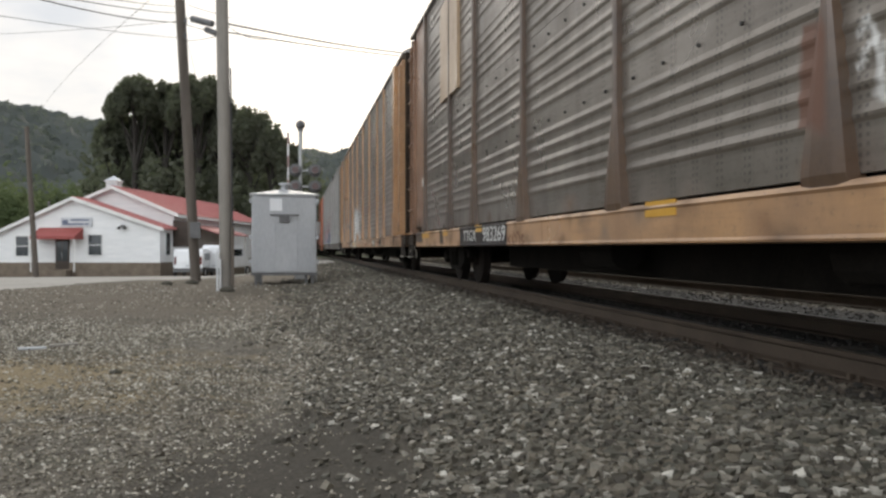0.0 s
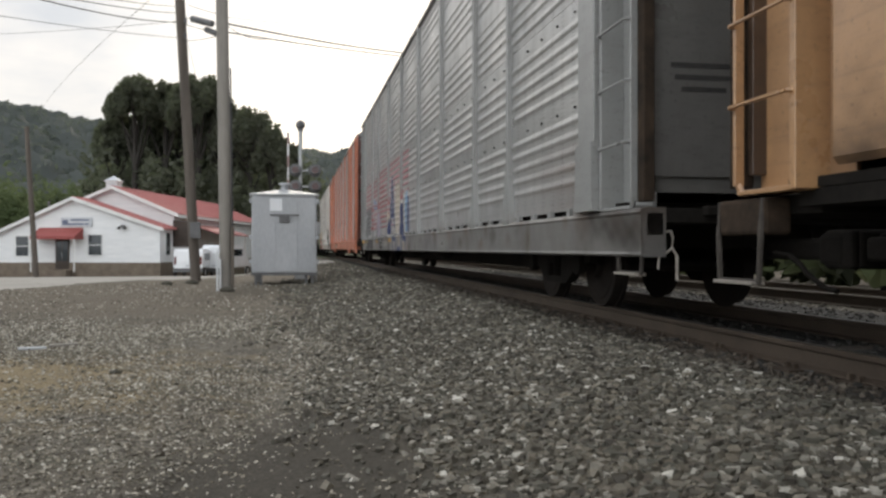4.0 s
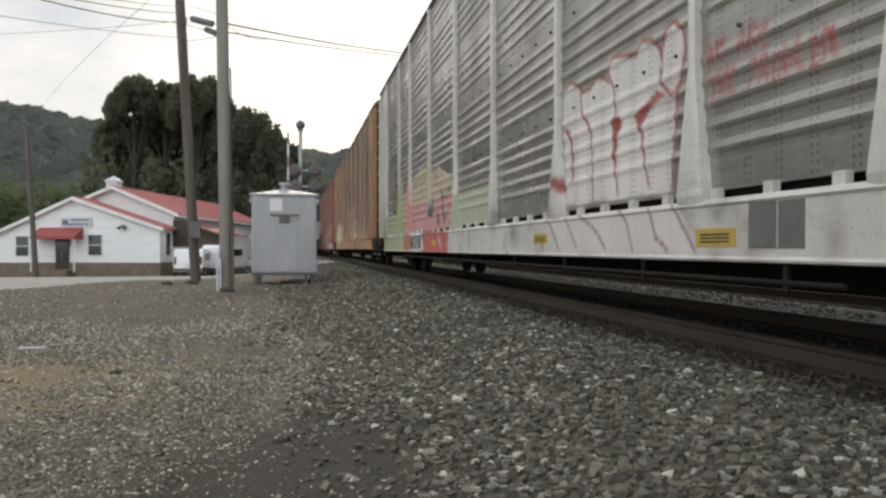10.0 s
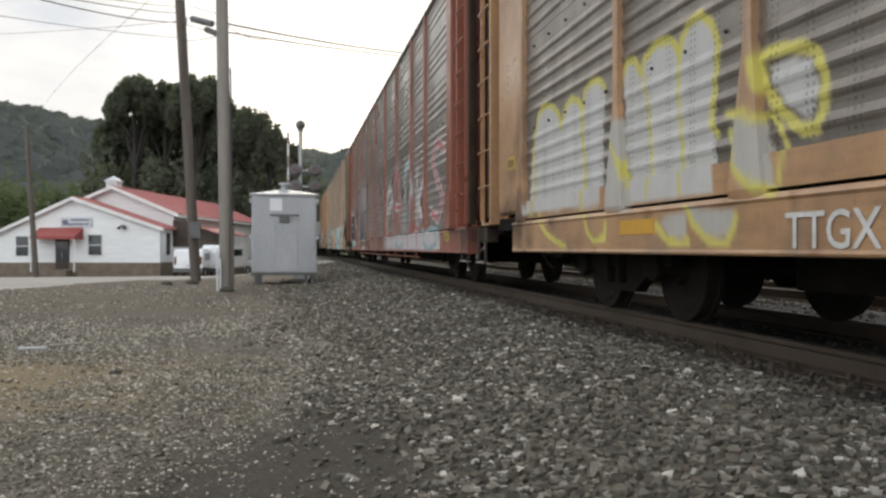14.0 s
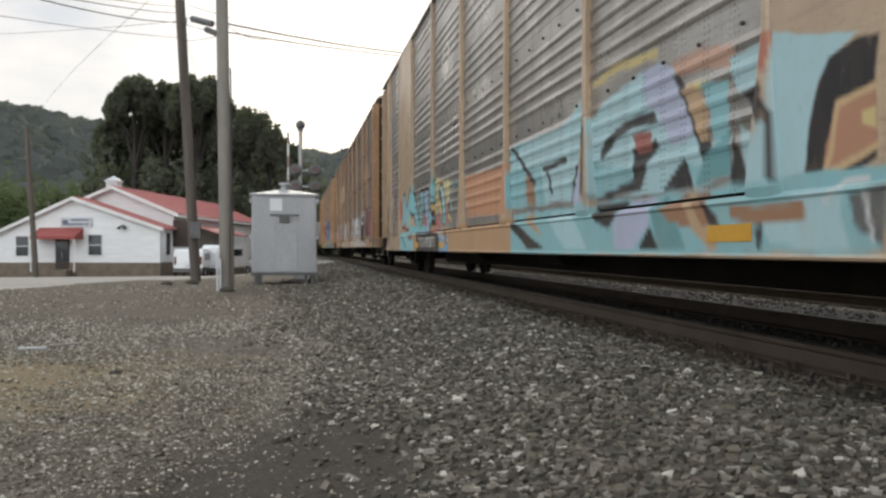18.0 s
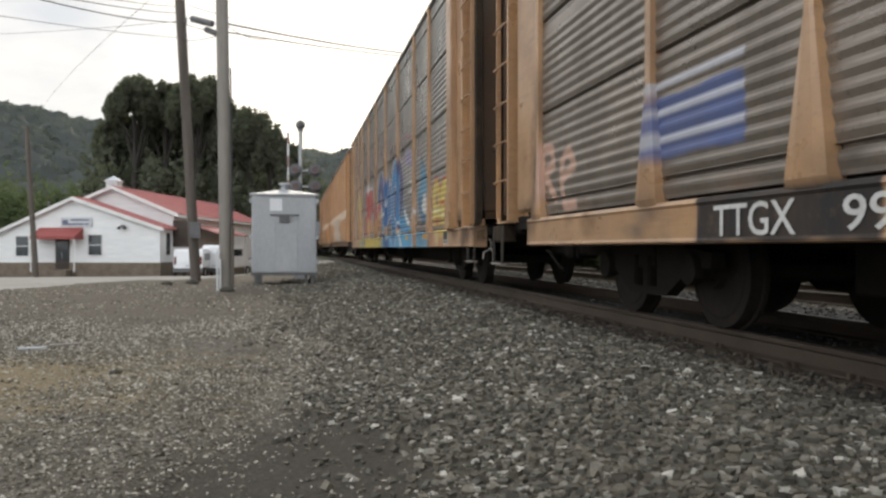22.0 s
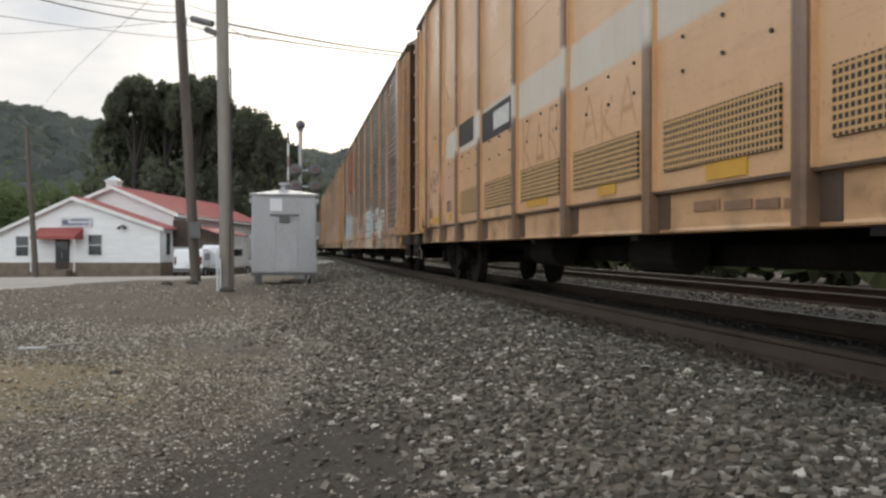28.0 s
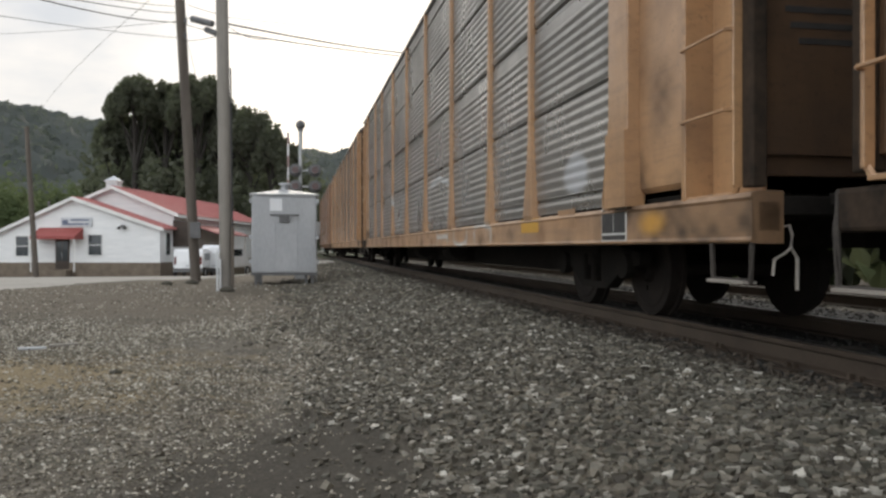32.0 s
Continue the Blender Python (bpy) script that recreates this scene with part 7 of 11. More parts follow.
    g.append(("word", "eanks", 14.96, 24.94, 1.1, 2.77, 0.07, [(0.55, 0.50, 0.50),(0.45, 0.16, 0.17),(0.30, 0.45, 0.47)], (0.55, 0.52, 0.52), 0.04, 0))
    g.append(("fill", (0.50, 0.47, 0.47), [(14.96, 0.62), (24.53, 0.62), (24.53, 1.0), (14.96, 1.0)]))
    g.append(("word", "nuno", 14.96, 24.53, 0.66, 1.16, 0.05, [(0.35, 0.13, 0.12),(0.25, 0.36, 0.38)], None, 0, 0))
    m.append((5.63, 6.17, 0.83, 0.96, M_YELLOW, "reflector"))
    m.append((1.49, 1.86, 0.76, 0.88, M_TAG, "notice"))
    m.append((2.9, 3.6, 0.67, 0.7, M_DARKPAINT, "stencil_block"))
    m.append((25.05, 25.45, 0.79, 0.93, M_TAG, "notice"))
    m.append((7.07, 7.26, 0.74, 0.95, M_DARKPAINT, "emblem_bar"))
    m.append((7.29, 7.48, 0.75, 0.95, M_DARKPAINT, "emblem_bar"))
    m.append((7.52, 7.7, 0.75, 0.96, M_DARKPAINT, "emblem_bar"))
    m.append((7.73, 7.86, 0.75, 0.95, M_DARKPAINT, "emblem_bar"))
    x.append(("302163", 8.61, 0.75, 0.21, M_DARKPAINT, 0.78))
    rack_car(dict(T=15.22, tail=0.72, frame=REDBROWN, panel=ZINC, sill_z=(0.58, 0.98), pipe=SPRAYLESS["frame_redbrown"], door=DARKRED, label="red-brown autorack freight car with black and white graffiti", spray=g, plates=m, texts=x))


car_6()


def car_7():
    g, m, x = [], [], []
    g.append(("fill", (0.50, 0.25, 0.14), [(12.11, 1.16), (11.94, 1.84), (14.79, 1.76), (14.79, 1.11)]))
    g.append(("blob", (0.58, 0.46, 0.20), 14.35, 1.22, 0.15, 0.12))
    g.append(("stroke", (0.46, 0.28, 0.2), 0.07, [(19.33, 1.99), (19.75, 1.97), (20.12, 1.92)]))
    g.append(("stroke", (0.55, 0.44, 0.2), 0.04, [(17.73, 2.2), (18.39, 2.24), (19.05, 2.18)]))
    g.append(("stroke", (0.55, 0.44, 0.2), 0.03, [(19.55, 1.8), (19.83, 1.78)]))
    g.append(("fill", (0.23, 0.43, 0.45), [(14.75, 1.99), (15.83, 1.99), (16.16, 1.56), (16.26, 1.15), (14.75, 1.16)]))
    g.append(("fill", (0.36, 0.53, 0.55), [(14.7, 1.7), (15.48, 2.0), (16.16, 1.95), (16.93, 1.98), (17.5, 2.17), (17.53, 1.18), (17.02, 1.15), (16.26, 1.15), (16.05, 1.57)]))
    g.append(("fill", (0.3, 0.16, 0.09), [(15.48, 1.62), (15.83, 1.39), (15.88, 1.17), (15.53, 1.18)]))
    g.append(("stroke", (0.028, 0.026, 0.026), 0.035, [(15.48, 1.62), (15.83, 1.42)]))
    g.append(("stroke", (0.028, 0.026, 0.026), 0.035, [(16.16, 1.56), (16.93, 1.57)]))
    g.append(("stroke", (0.028, 0.026, 0.026), 0.035, [(17.13, 1.17), (17.27, 1.45), (17.5, 1.51)]))
    g.append(("stroke", (0.028, 0.026, 0.026), 0.035, [(16.32, 1.54), (16.46, 1.28)]))
    g.append(("stroke", (0.028, 0.026, 0.026), 0.035, [(14.84, 1.96), (15.48, 1.62)]))
    g.append(("fill", (0.4, 0.43, 0.54), [(17.1, 1.18), (17.43, 1.49), (17.58, 1.36), (17.61, 1.03), (17.19, 1.03)]))
    g.append(("stroke", (0.028, 0.026, 0.026), 0.035, [(17.53, 2.19), (17.65, 1.06)]))
    g.append(("stroke", (0.55, 0.5, 0.46), 0.015, [(14.7, 1.98), (15.83, 1.97), (16.93, 1.96), (17.5, 2.17)]))
    g.append(("fill", (0.36, 0.53, 0.55), [(17.65, 1.87), (18.14, 2.02), (18.51, 2.07), (18.79, 2.08), (19.1, 2.1), (19.33, 2.01), (19.46, 1.85), (19.63, 1.62), (19.75, 1.36), (19.83, 1.08), (19.24, 1.09), (18.84, 1.1), (17.73, 1.13)]))
    g.append(("fill", (0.23, 0.43, 0.45), [(17.73, 1.46), (18.62, 1.32), (18.6, 1.2), (17.8, 1.14)]))
    g.append(("fill", (0.4, 0.43, 0.54), [(18.79, 2.08), (19.1, 2.1), (19.33, 2.01), (19.46, 1.81), (19.67, 1.45), (19.33, 1.42), (19.1, 1.69), (18.84, 1.84)]))
    g.append(("fill", (0.028, 0.026, 0.026), [(18.01, 1.63), (18.27, 1.72), (18.62, 1.75), (19.0, 1.74), (19.1, 1.64), (18.62, 1.65), (18.27, 1.62), (17.94, 1.46), (17.87, 1.55)]))
    g.append(("fill", (0.028, 0.026, 0.026), [(18.62, 1.48), (18.95, 1.47), (19.05, 1.54), (19.13, 1.46), (18.89, 1.34), (18.73, 1.12), (18.6, 1.18)]))
    g.append(("fill", (0.028, 0.026, 0.026), [(17.65, 1.13), (18.39, 1.19), (18.73, 1.26), (18.68, 1.13), (18.14, 1.1)]))
    g.append(("fill", (0.3, 0.1, 0.08), [(18.6, 1.6), (18.95, 1.6), (19.0, 1.46), (18.73, 1.42)]))
    g.append(("fill", (0.028, 0.026, 0.026), [(19.15, 1.1), (19.38, 1.24), (19.52, 1.31), (19.61, 1.18), (19.63, 1.08)]))
    g.append(("fill", (0.028, 0.026, 0.026), [(19.33, 1.94), (19.42, 1.95), (19.97, 1.28), (19.83, 1.22)]))
    g.append(("fill", (0.44, 0.3, 0.18), [(19.46, 1.81), (19.63, 1.82), (19.83, 1.63), (19.85, 1.41), (19.75, 1.4)]))
    g.append(("fill", (0.23, 0.43, 0.45), [(19.75, 1.8), (20.09, 1.77), (20.13, 1.13), (19.67, 1.1), (19.55, 1.27), (19.75, 1.24), (19.94, 1.29), (19.87, 1.58)]))
    g.append(("fill", (0.13, 0.29, 0.3), [(19.79, 1.3), (20.12, 1.43), (20.13, 1.13), (19.67, 1.11)]))
    g.append(("fill", (0.36, 0.53, 0.55), [(20.12, 1.91), (20.47, 1.91), (20.5, 1.65), (20.25, 1.64), (20.19, 1.71)]))
    g.append(("fill", (0.36, 0.53, 0.55), [(20.19, 1.56), (20.25, 1.41), (20.47, 1.31), (20.56, 1.43), (20.62, 1.41), (20.7, 1.02), (20.38, 1.01), (20.29, 1.19)]))
    g.append(("fill", (0.028, 0.026, 0.026), [(20.27, 1.64), (20.56, 1.65), (20.63, 1.45), (20.53, 1.43), (20.38, 1.5)]))
    g.append(("fill", (0.028, 0.026, 0.026), [(20.16, 1.39), (20.25, 1.27), (20.35, 1.08), (20.38, 1.02), (20.13, 1.06)]))
    g.append(("fill", (0.4, 0.16, 0.11), [(20.54, 1.94), (20.67, 1.91), (20.63, 1.72), (20.55, 1.72)]))
    g.append(("fill", (0.36, 0.53, 0.55), [(20.67, 1.91), (21.38, 1.72), (21.21, 1.65), (21.1, 1.53), (21.01, 1.3), (20.96, 1.02), (20.73, 1.02), (20.65, 1.49)]))
    g.append(("stroke", (0.028, 0.026, 0.026), 0.035, [(20.63, 1.45), (20.72, 1.0)]))
    g.append(("fill", (0.028, 0.026, 0.026), [(21.17, 1.65), (21.38, 1.69), (21.52, 1.68), (21.52, 1.1), (21.21, 0.98), (21.05, 0.89), (20.97, 0.97), (20.98, 1.21), (21.05, 1.44)]))
    g.append(("fill", (0.4, 0.21, 0.13), [(21.25, 1.39), (21.52, 1.44), (21.52, 1.17), (21.12, 1.05), (21.14, 1.19)]))
    g.append(("stroke", (0.52, 0.36, 0.2), 0.02, [(21.52, 1.44), (21.25, 1.39), (21.14, 1.04), (21.52, 1.16)]))
    g.append(("fill", (0.55, 0.44, 0.2), [(21.43, 1.33), (21.52, 1.35), (21.52, 1.24), (21.43, 1.27)]))
    g.append(("fill", (0.36, 0.53, 0.55), [(20.7, 1.01), (20.96, 1.02), (21.05, 0.9), (21.25, 0.98), (21.21, 0.92), (20.7, 0.95)]))
    g.append(("fill", (0.23, 0.43, 0.45), [(14.91, 1.09), (21.59, 1.06), (21.59, 0.63), (14.91, 0.58)]))
    g.append(("fill", (0.028, 0.026, 0.026), [(15.04, 1.02), (16.34, 0.66), (15.79, 0.64), (14.91, 0.95)]))
    g.append(("fill", (0.028, 0.026, 0.026), [(17.8, 1.05), (18.58, 1.06), (18.21, 0.82), (17.87, 0.92)]))
    g.append(("fill", (0.028, 0.026, 0.026), [(18.86, 0.65), (19.07, 0.83), (19.22, 0.65)]))
    g.append(("fill", (0.44, 0.3, 0.18), [(15.43, 1.04), (16.34, 0.78), (16.13, 0.91), (15.79, 1.07)]))
    g.append(("fill", (0.36, 0.53, 0.55), [(16.44, 1.03), (17.18, 1.05), (17.73, 0.65), (17.09, 0.65), (16.64, 0.9)]))
    g.append(("fill", (0.36, 0.53, 0.55), [(20.56, 0.81), (21.01, 0.81), (21.06, 0.64), (20.65, 0.68)]))
    g.append(("fill", (0.36, 0.53, 0.55), [(20.87, 0.96), (21.29, 0.96), (21.29, 0.83), (21.37, 0.64), (21.01, 0.64)]))
    g.append(("fill", (0.4, 0.43, 0.54), [(18.34, 0.88), (18.64, 1.06), (19.07, 1.05), (19.05, 0.83), (18.75, 0.65), (18.34, 0.67)]))
    g.append(("fill", (0.13, 0.29, 0.3), [(19.07, 0.94), (19.22, 1.05), (19.53, 0.82), (19.66, 0.65), (19.22, 0.65)]))
    g.append(("fill", (0.3, 0.16, 0.09), [(19.22, 0.94), (19.53, 1.05), (19.86, 1.04), (20.04, 0.81), (19.78, 0.79), (19.36, 0.87)]))
    g.append(("fill", (0.3, 0.16, 0.09), [(20.22, 0.93), (20.97, 0.91), (21.01, 0.84), (20.97, 0.8), (20.22, 0.84)]))
    g.append(("stroke", (0.44, 0.3, 0.18), 0.05, [(19.62, 1.03), (19.78, 0.81), (20.01, 0.68)]))
    g.append(("fill", (0.028, 0.026, 0.026), [(19.82, 1.0), (20.04, 0.88), (20.12, 0.77), (19.97, 0.79)]))
    g.append(("fill", (0.028, 0.026, 0.026), [(20.5, 0.79), (20.59, 0.81), (20.56, 0.65), (20.52, 0.65)]))
    g.append(("fill", (0.1, 0.11, 0.11), [(21.33, 0.94), (21.59, 0.96), (21.59, 0.66), (21.39, 0.77)]))
    g.append(("stroke", (0.55, 0.56, 0.55), 0.014, [(21.13, 0.89), (21.29, 1.0), (21.45, 1.01)]))
    g.append(("stroke", (0.55, 0.56, 0.55), 0.014, [(21.45, 0.93), (21.52, 0.69)]))
    g.append(("fill", (0.44, 0.27, 0.15), [(6.33, 0.6), (15.0, 0.6), (15.0, 1.02), (6.33, 1.02)]))
    g.append(("fill", (0.52, 0.40, 0.20), [(8.87, 1.13), (8.86, 1.92), (9.06, 2.08), (9.68, 2.0), (10.25, 1.89), (10.77, 1.83), (10.77, 1.12)]))
    g.append(("blob", (0.60, 0.52, 0.24), 9.34, 1.98, 0.3, 0.12))
    g.append(("blob", (0.60, 0.52, 0.24), 10.29, 1.84, 0.4, 0.14))
    g.append(("blob", (0.60, 0.52, 0.24), 9.73, 1.41, 0.2, 0.1))
    g.append(("stroke", (0.62, 0.56, 0.42), 0.02, [(10.46, 1.4), (10.46, 1.59), (10.64, 1.68)]))
    g.append(("fill", (0.42, 0.12, 0.09), [(9.06, 1.1), (9.23, 1.33), (9.68, 1.4), (9.88, 1.15), (9.82, 1.03)]))
    g.append(("fill", (0.42, 0.12, 0.09), [(10.25, 1.14), (10.21, 1.33), (10.46, 1.51), (10.77, 1.52), (10.77, 1.13)]))
    g.append(("stroke", (0.58, 0.36, 0.28), 0.02, [(9.26, 1.17), (9.47, 1.33), (9.64, 1.25), (9.81, 1.35)]))
    g.append(("fill", (0.58, 0.48, 0.18), [(10.39, 1.21), (10.52, 1.3), (10.77, 1.22), (10.77, 1.15)]))
    g.append(("fill", (0.23, 0.47, 0.49), [(9.52, 1.12), (9.61, 1.2), (9.71, 1.11)]))
    g.append(("fill", (0.028, 0.026, 0.026), [(9.48, 1.69), (9.64, 1.86), (9.72, 1.93), (9.88, 1.9), (10.04, 1.83), (10.2, 1.53), (10.27, 1.22), (10.19, 1.11), (9.9, 1.11), (9.8, 1.49)]))
    g.append(("fill", (0.38, 0.59, 0.61), [(9.65, 1.78), (9.78, 1.85), (10.02, 1.77), (10.11, 1.58), (10.15, 1.38), (10.25, 1.27), (10.14, 1.13), (9.95, 1.14), (9.93, 1.46), (9.82, 1.68)]))
    g.append(("fill", (0.23, 0.47, 0.49), [(9.94, 1.44), (10.14, 1.42), (10.25, 1.27), (10.14, 1.13), (9.95, 1.14)]))
    g.append(("fill", (0.028, 0.026, 0.026), [(10.46, 1.39), (10.67, 1.54), (10.77, 1.67), (10.77, 1.21)]))
    g.append(("fill", (0.23, 0.47, 0.49), [(10.63, 1.42), (10.77, 1.59), (10.77, 1.28)]))
    g.append(("blob", (0.42, 0.12, 0.09), 4.3, 1.62, 0.25, 0.35))
    g.append(("stroke", (0.42, 0.12, 0.09), 0.04, [(3.77, 3.96), (4.49, 3.58), (5.13, 3.55)]))
    g.append(("stroke", (0.028, 0.026, 0.026), 0.075, [(4.59, 1.22), (4.78, 1.94), (5.05, 2.02), (5.38, 1.57), (5.98, 2.09), (6.05, 1.77), (5.77, 1.13), (4.59, 1.22)]))
    g.append(("fill", (0.23, 0.47, 0.49), [(4.59, 1.22), (4.78, 1.94), (5.05, 2.02), (5.38, 1.57), (5.98, 2.09), (6.05, 1.77), (5.77, 1.13)]))
    g.append(("stroke", (0.028, 0.026, 0.026), 0.075, [(5.98, 2.01), (6.39, 1.86), (6.87, 1.38), (7.09, 1.14), (6.7, 1.12), (6.12, 1.57), (5.98, 2.01)]))
    g.append(("fill", (0.23, 0.47, 0.49), [(5.98, 2.01), (6.39, 1.86), (6.87, 1.38), (7.09, 1.14), (6.7, 1.12), (6.12, 1.57)]))
    g.append(("stroke", (0.028, 0.026, 0.026), 0.075, [(7.09, 1.22), (7.3, 1.89), (7.64, 1.9), (7.59, 1.57), (7.25, 1.11), (7.09, 1.22)]))
    g.append(("fill", (0.23, 0.47, 0.49), [(7.09, 1.22), (7.3, 1.89), (7.64, 1.9), (7.59, 1.57), (7.25, 1.11)]))
    g.append(("stroke", (0.028, 0.026, 0.026), 0.075, [(7.79, 1.87), (8.13, 1.89), (8.27, 1.58), (8.41, 1.14), (8.11, 1.13), (7.88, 1.53), (7.79, 1.87)]))
    g.append(("fill", (0.33, 0.38, 0.52), [(7.79, 1.87), (8.13, 1.89), (8.27, 1.58), (8.41, 1.14), (8.11, 1.13), (7.88, 1.53)]))
    g.append(("stroke", (0.028, 0.026, 0.026), 0.075, [(8.57, 1.63), (8.82, 1.84), (8.95, 1.93), (9.11, 1.99), (9.08, 1.61), (8.77, 1.51), (9.02, 1.39), (9.13, 1.25), (9.02, 1.14), (8.49, 1.13), (8.57, 1.63)]))
    g.append(("fill", (0.23, 0.47, 0.49), [(8.57, 1.63), (8.82, 1.84), (8.95, 1.93), (9.11, 1.99), (9.08, 1.61), (8.77, 1.51), (9.02, 1.39), (9.13, 1.25), (9.02, 1.14), (8.49, 1.13)]))
    g.append(("fill", (0.028, 0.026, 0.026), [(8.76, 1.46), (8.99, 1.54), (9.08, 1.58), (8.61, 1.37)]))
    g.append(("fill", (0.42, 0.12, 0.09), [(4.87, 1.18), (5.13, 1.34), (5.57, 1.07)]))
    g.append(("fill", (0.42, 0.12, 0.09), [(7.59, 1.16), (7.66, 1.42), (7.96, 1.28), (8.04, 1.13)]))
    g.append(("fill", (0.028, 0.026, 0.026), [(8.56, 1.13), (8.82, 1.2), (9.09, 1.14), (9.06, 1.06)]))
    g.append(("fill", (0.23, 0.47, 0.49), [(4.19, 0.58), (6.5, 0.58), (6.5, 1.05), (4.19, 1.05)]))
    g.append(("fill", (0.48, 0.36, 0.22), [(9.39, 0.9), (10.77, 0.9), (10.77, 1.06), (9.39, 1.06)]))
    g.append(("fill", (0.15, 0.32, 0.45), [(9.85, 0.58), (10.77, 0.58), (10.77, 0.9), (9.85, 0.9)]))
    g.append(("fill", (0.022, 0.022, 0.022), [(6.96, 0.57), (9.85, 0.57), (9.85, 1.0), (6.96, 1.0)]))
    g.append(("stroke", (0.028, 0.026, 0.026), 0.03, [(4.49, 0.96), (5.22, 0.69)]))
    g.append(("fill", (0.26, 0.13, 0.07), [(5.57, 0.97), (6.36, 0.97), (6.39, 0.84), (5.62, 0.85)]))
    g.append(("stroke", (0.23, 0.47, 0.49), 0.08, [(5.98, 1.12), (7.4, 1.06), (8.49, 1.05)]))
    g.append(("stroke", (0.33, 0.38, 0.52), 0.05, [(7.77, 1.01), (8.49, 1.03)]))
    g.append(("fill", (0.46, 0.22, 0.16), [(9.01, 1.06), (9.73, 1.05), (9.73, 0.95), (8.95, 0.98)]))
    g.append(("stroke", (0.62, 0.64, 0.62), 0.014, [(9.92, 0.97), (10.14, 0.86), (10.77, 0.8)]))
    g.append(("fill", (0.23, 0.47, 0.49), [(9.77, 1.07), (9.88, 1.07), (9.82, 0.85), (9.73, 0.93)]))
    g.append(("fill", (0.26, 0.13, 0.07), [(10.36, 1.01), (10.6, 1.0), (10.62, 0.86), (10.69, 0.74), (10.47, 0.75)]))
    g.append(("word", "meun", 6.78, 11.69, 1.09, 1.97, 0.03, [(0.10, 0.24, 0.24)], None, 0, 0))
    g.append(("word", "eo", 4.19, 4.94, 3.44, 3.65, 0.03, [(0.40, 0.10, 0.08)], None, 0, 0))
    g.append(("blob", (0.36, 0.18, 0.16), 20.69, 4.75, 1.2, 1.2))
    m.append((9.88, 10.35, 0.66, 0.78, M_YELLOW, "reflector"))
    m.append((6.84, 7.31, 0.66, 0.79, M_YELLOW, "reflector"))
    m.append((19.95, 20.48, 0.7, 0.81, M_YELLOW, "reflector"))
    x.append(("TTGX", 7.33, 0.68, 0.21, M_WHITE, 0.8))
    x.append(("692871", 8.21, 0.68, 0.21, M_WHITE, 1.15))
    g.append(("fill", (0.24, 0.12, 0.06), [(22.25, 1.06), (26.14, 1.01), (26.14, 0.64), (22.25, 0.61)]))
    g.append(("fill", (0.36, 0.13, 0.11), [(22.3, 2.09), (22.83, 2.02), (22.83, 1.76), (22.3, 1.81)]))
    g.append(("fill", (0.46, 0.24, 0.2), [(22.3, 1.78), (22.75, 1.74), (22.75, 1.47), (22.3, 1.5)]))
    g.append(("fill", (0.36, 0.13, 0.11), [(22.39, 1.45), (23.04, 1.41), (23.04, 1.16), (22.39, 1.18)]))
    g.append(("fill", (0.46, 0.24, 0.2), [(22.88, 2.13), (23.39, 2.06), (23.39, 1.84), (22.88, 1.9)]))
    g.append(("fill", (0.46, 0.36, 0.16), [(22.94, 1.86), (23.51, 1.8), (23.51, 1.59), (22.94, 1.64)]))
    g.append(("fill", (0.36, 0.13, 0.11), [(22.92, 1.61), (23.42, 1.56), (23.42, 1.38), (22.92, 1.41)]))
    g.append(("fill", (0.46, 0.36, 0.16), [(23.42, 2.1), (23.91, 2.03), (23.91, 1.84), (23.42, 1.9)]))
    g.append(("fill", (0.36, 0.13, 0.11), [(23.48, 1.86), (23.93, 1.81), (23.93, 1.64), (23.48, 1.68)]))
    g.append(("fill", (0.46, 0.24, 0.2), [(23.53, 1.63), (24.01, 1.59), (24.01, 1.43), (23.53, 1.46)]))
    g.append(("fill", (0.4, 0.28, 0.17), [(23.42, 1.43), (23.91, 1.4), (23.91, 1.22), (23.42, 1.24)]))
    g.append(("fill", (0.46, 0.24, 0.2), [(23.94, 2.05), (24.34, 1.99), (24.34, 1.83), (23.94, 1.88)]))
    g.append(("fill", (0.46, 0.22, 0.08), [(23.99, 1.84), (24.36, 1.79), (24.36, 1.64), (23.99, 1.68)]))
    g.append(("fill", (0.46, 0.36, 0.16), [(24.04, 1.65), (24.46, 1.6), (24.46, 1.46), (24.04, 1.5)]))
    g.append(("fill", (0.36, 0.13, 0.11), [(23.94, 1.47), (24.34, 1.44), (24.34, 1.27), (23.94, 1.3)]))
    g.append(("fill", (0.36, 0.13, 0.11), [(24.4, 1.99), (24.81, 1.93), (24.81, 1.79), (24.4, 1.84)]))
    g.append(("fill", (0.46, 0.36, 0.16), [(24.43, 1.81), (24.83, 1.76), (24.83, 1.62), (24.43, 1.66)]))
    g.append(("fill", (0.46, 0.24, 0.2), [(24.46, 1.63), (24.83, 1.59), (24.83, 1.43), (24.46, 1.46)]))
    g.append(("fill", (0.46, 0.22, 0.08), [(24.4, 1.45), (24.81, 1.42), (24.81, 1.27), (24.4, 1.3)]))
    g.append(("fill", (0.46, 0.36, 0.16), [(23.08, 1.32), (23.71, 1.28), (23.71, 1.13), (23.08, 1.15)]))
    g.append(("fill", (0.36, 0.13, 0.11), [(23.81, 1.28), (24.34, 1.25), (24.34, 1.13), (23.81, 1.15)]))
    g.append(("fill", (0.36, 0.13, 0.11), [(22.46, 1.02), (23.03, 1.01), (23.03, 0.86), (22.46, 0.86)]))
    g.append(("fill", (0.46, 0.22, 0.08), [(23.09, 1.01), (23.51, 1.01), (23.51, 0.87), (23.09, 0.87)]))
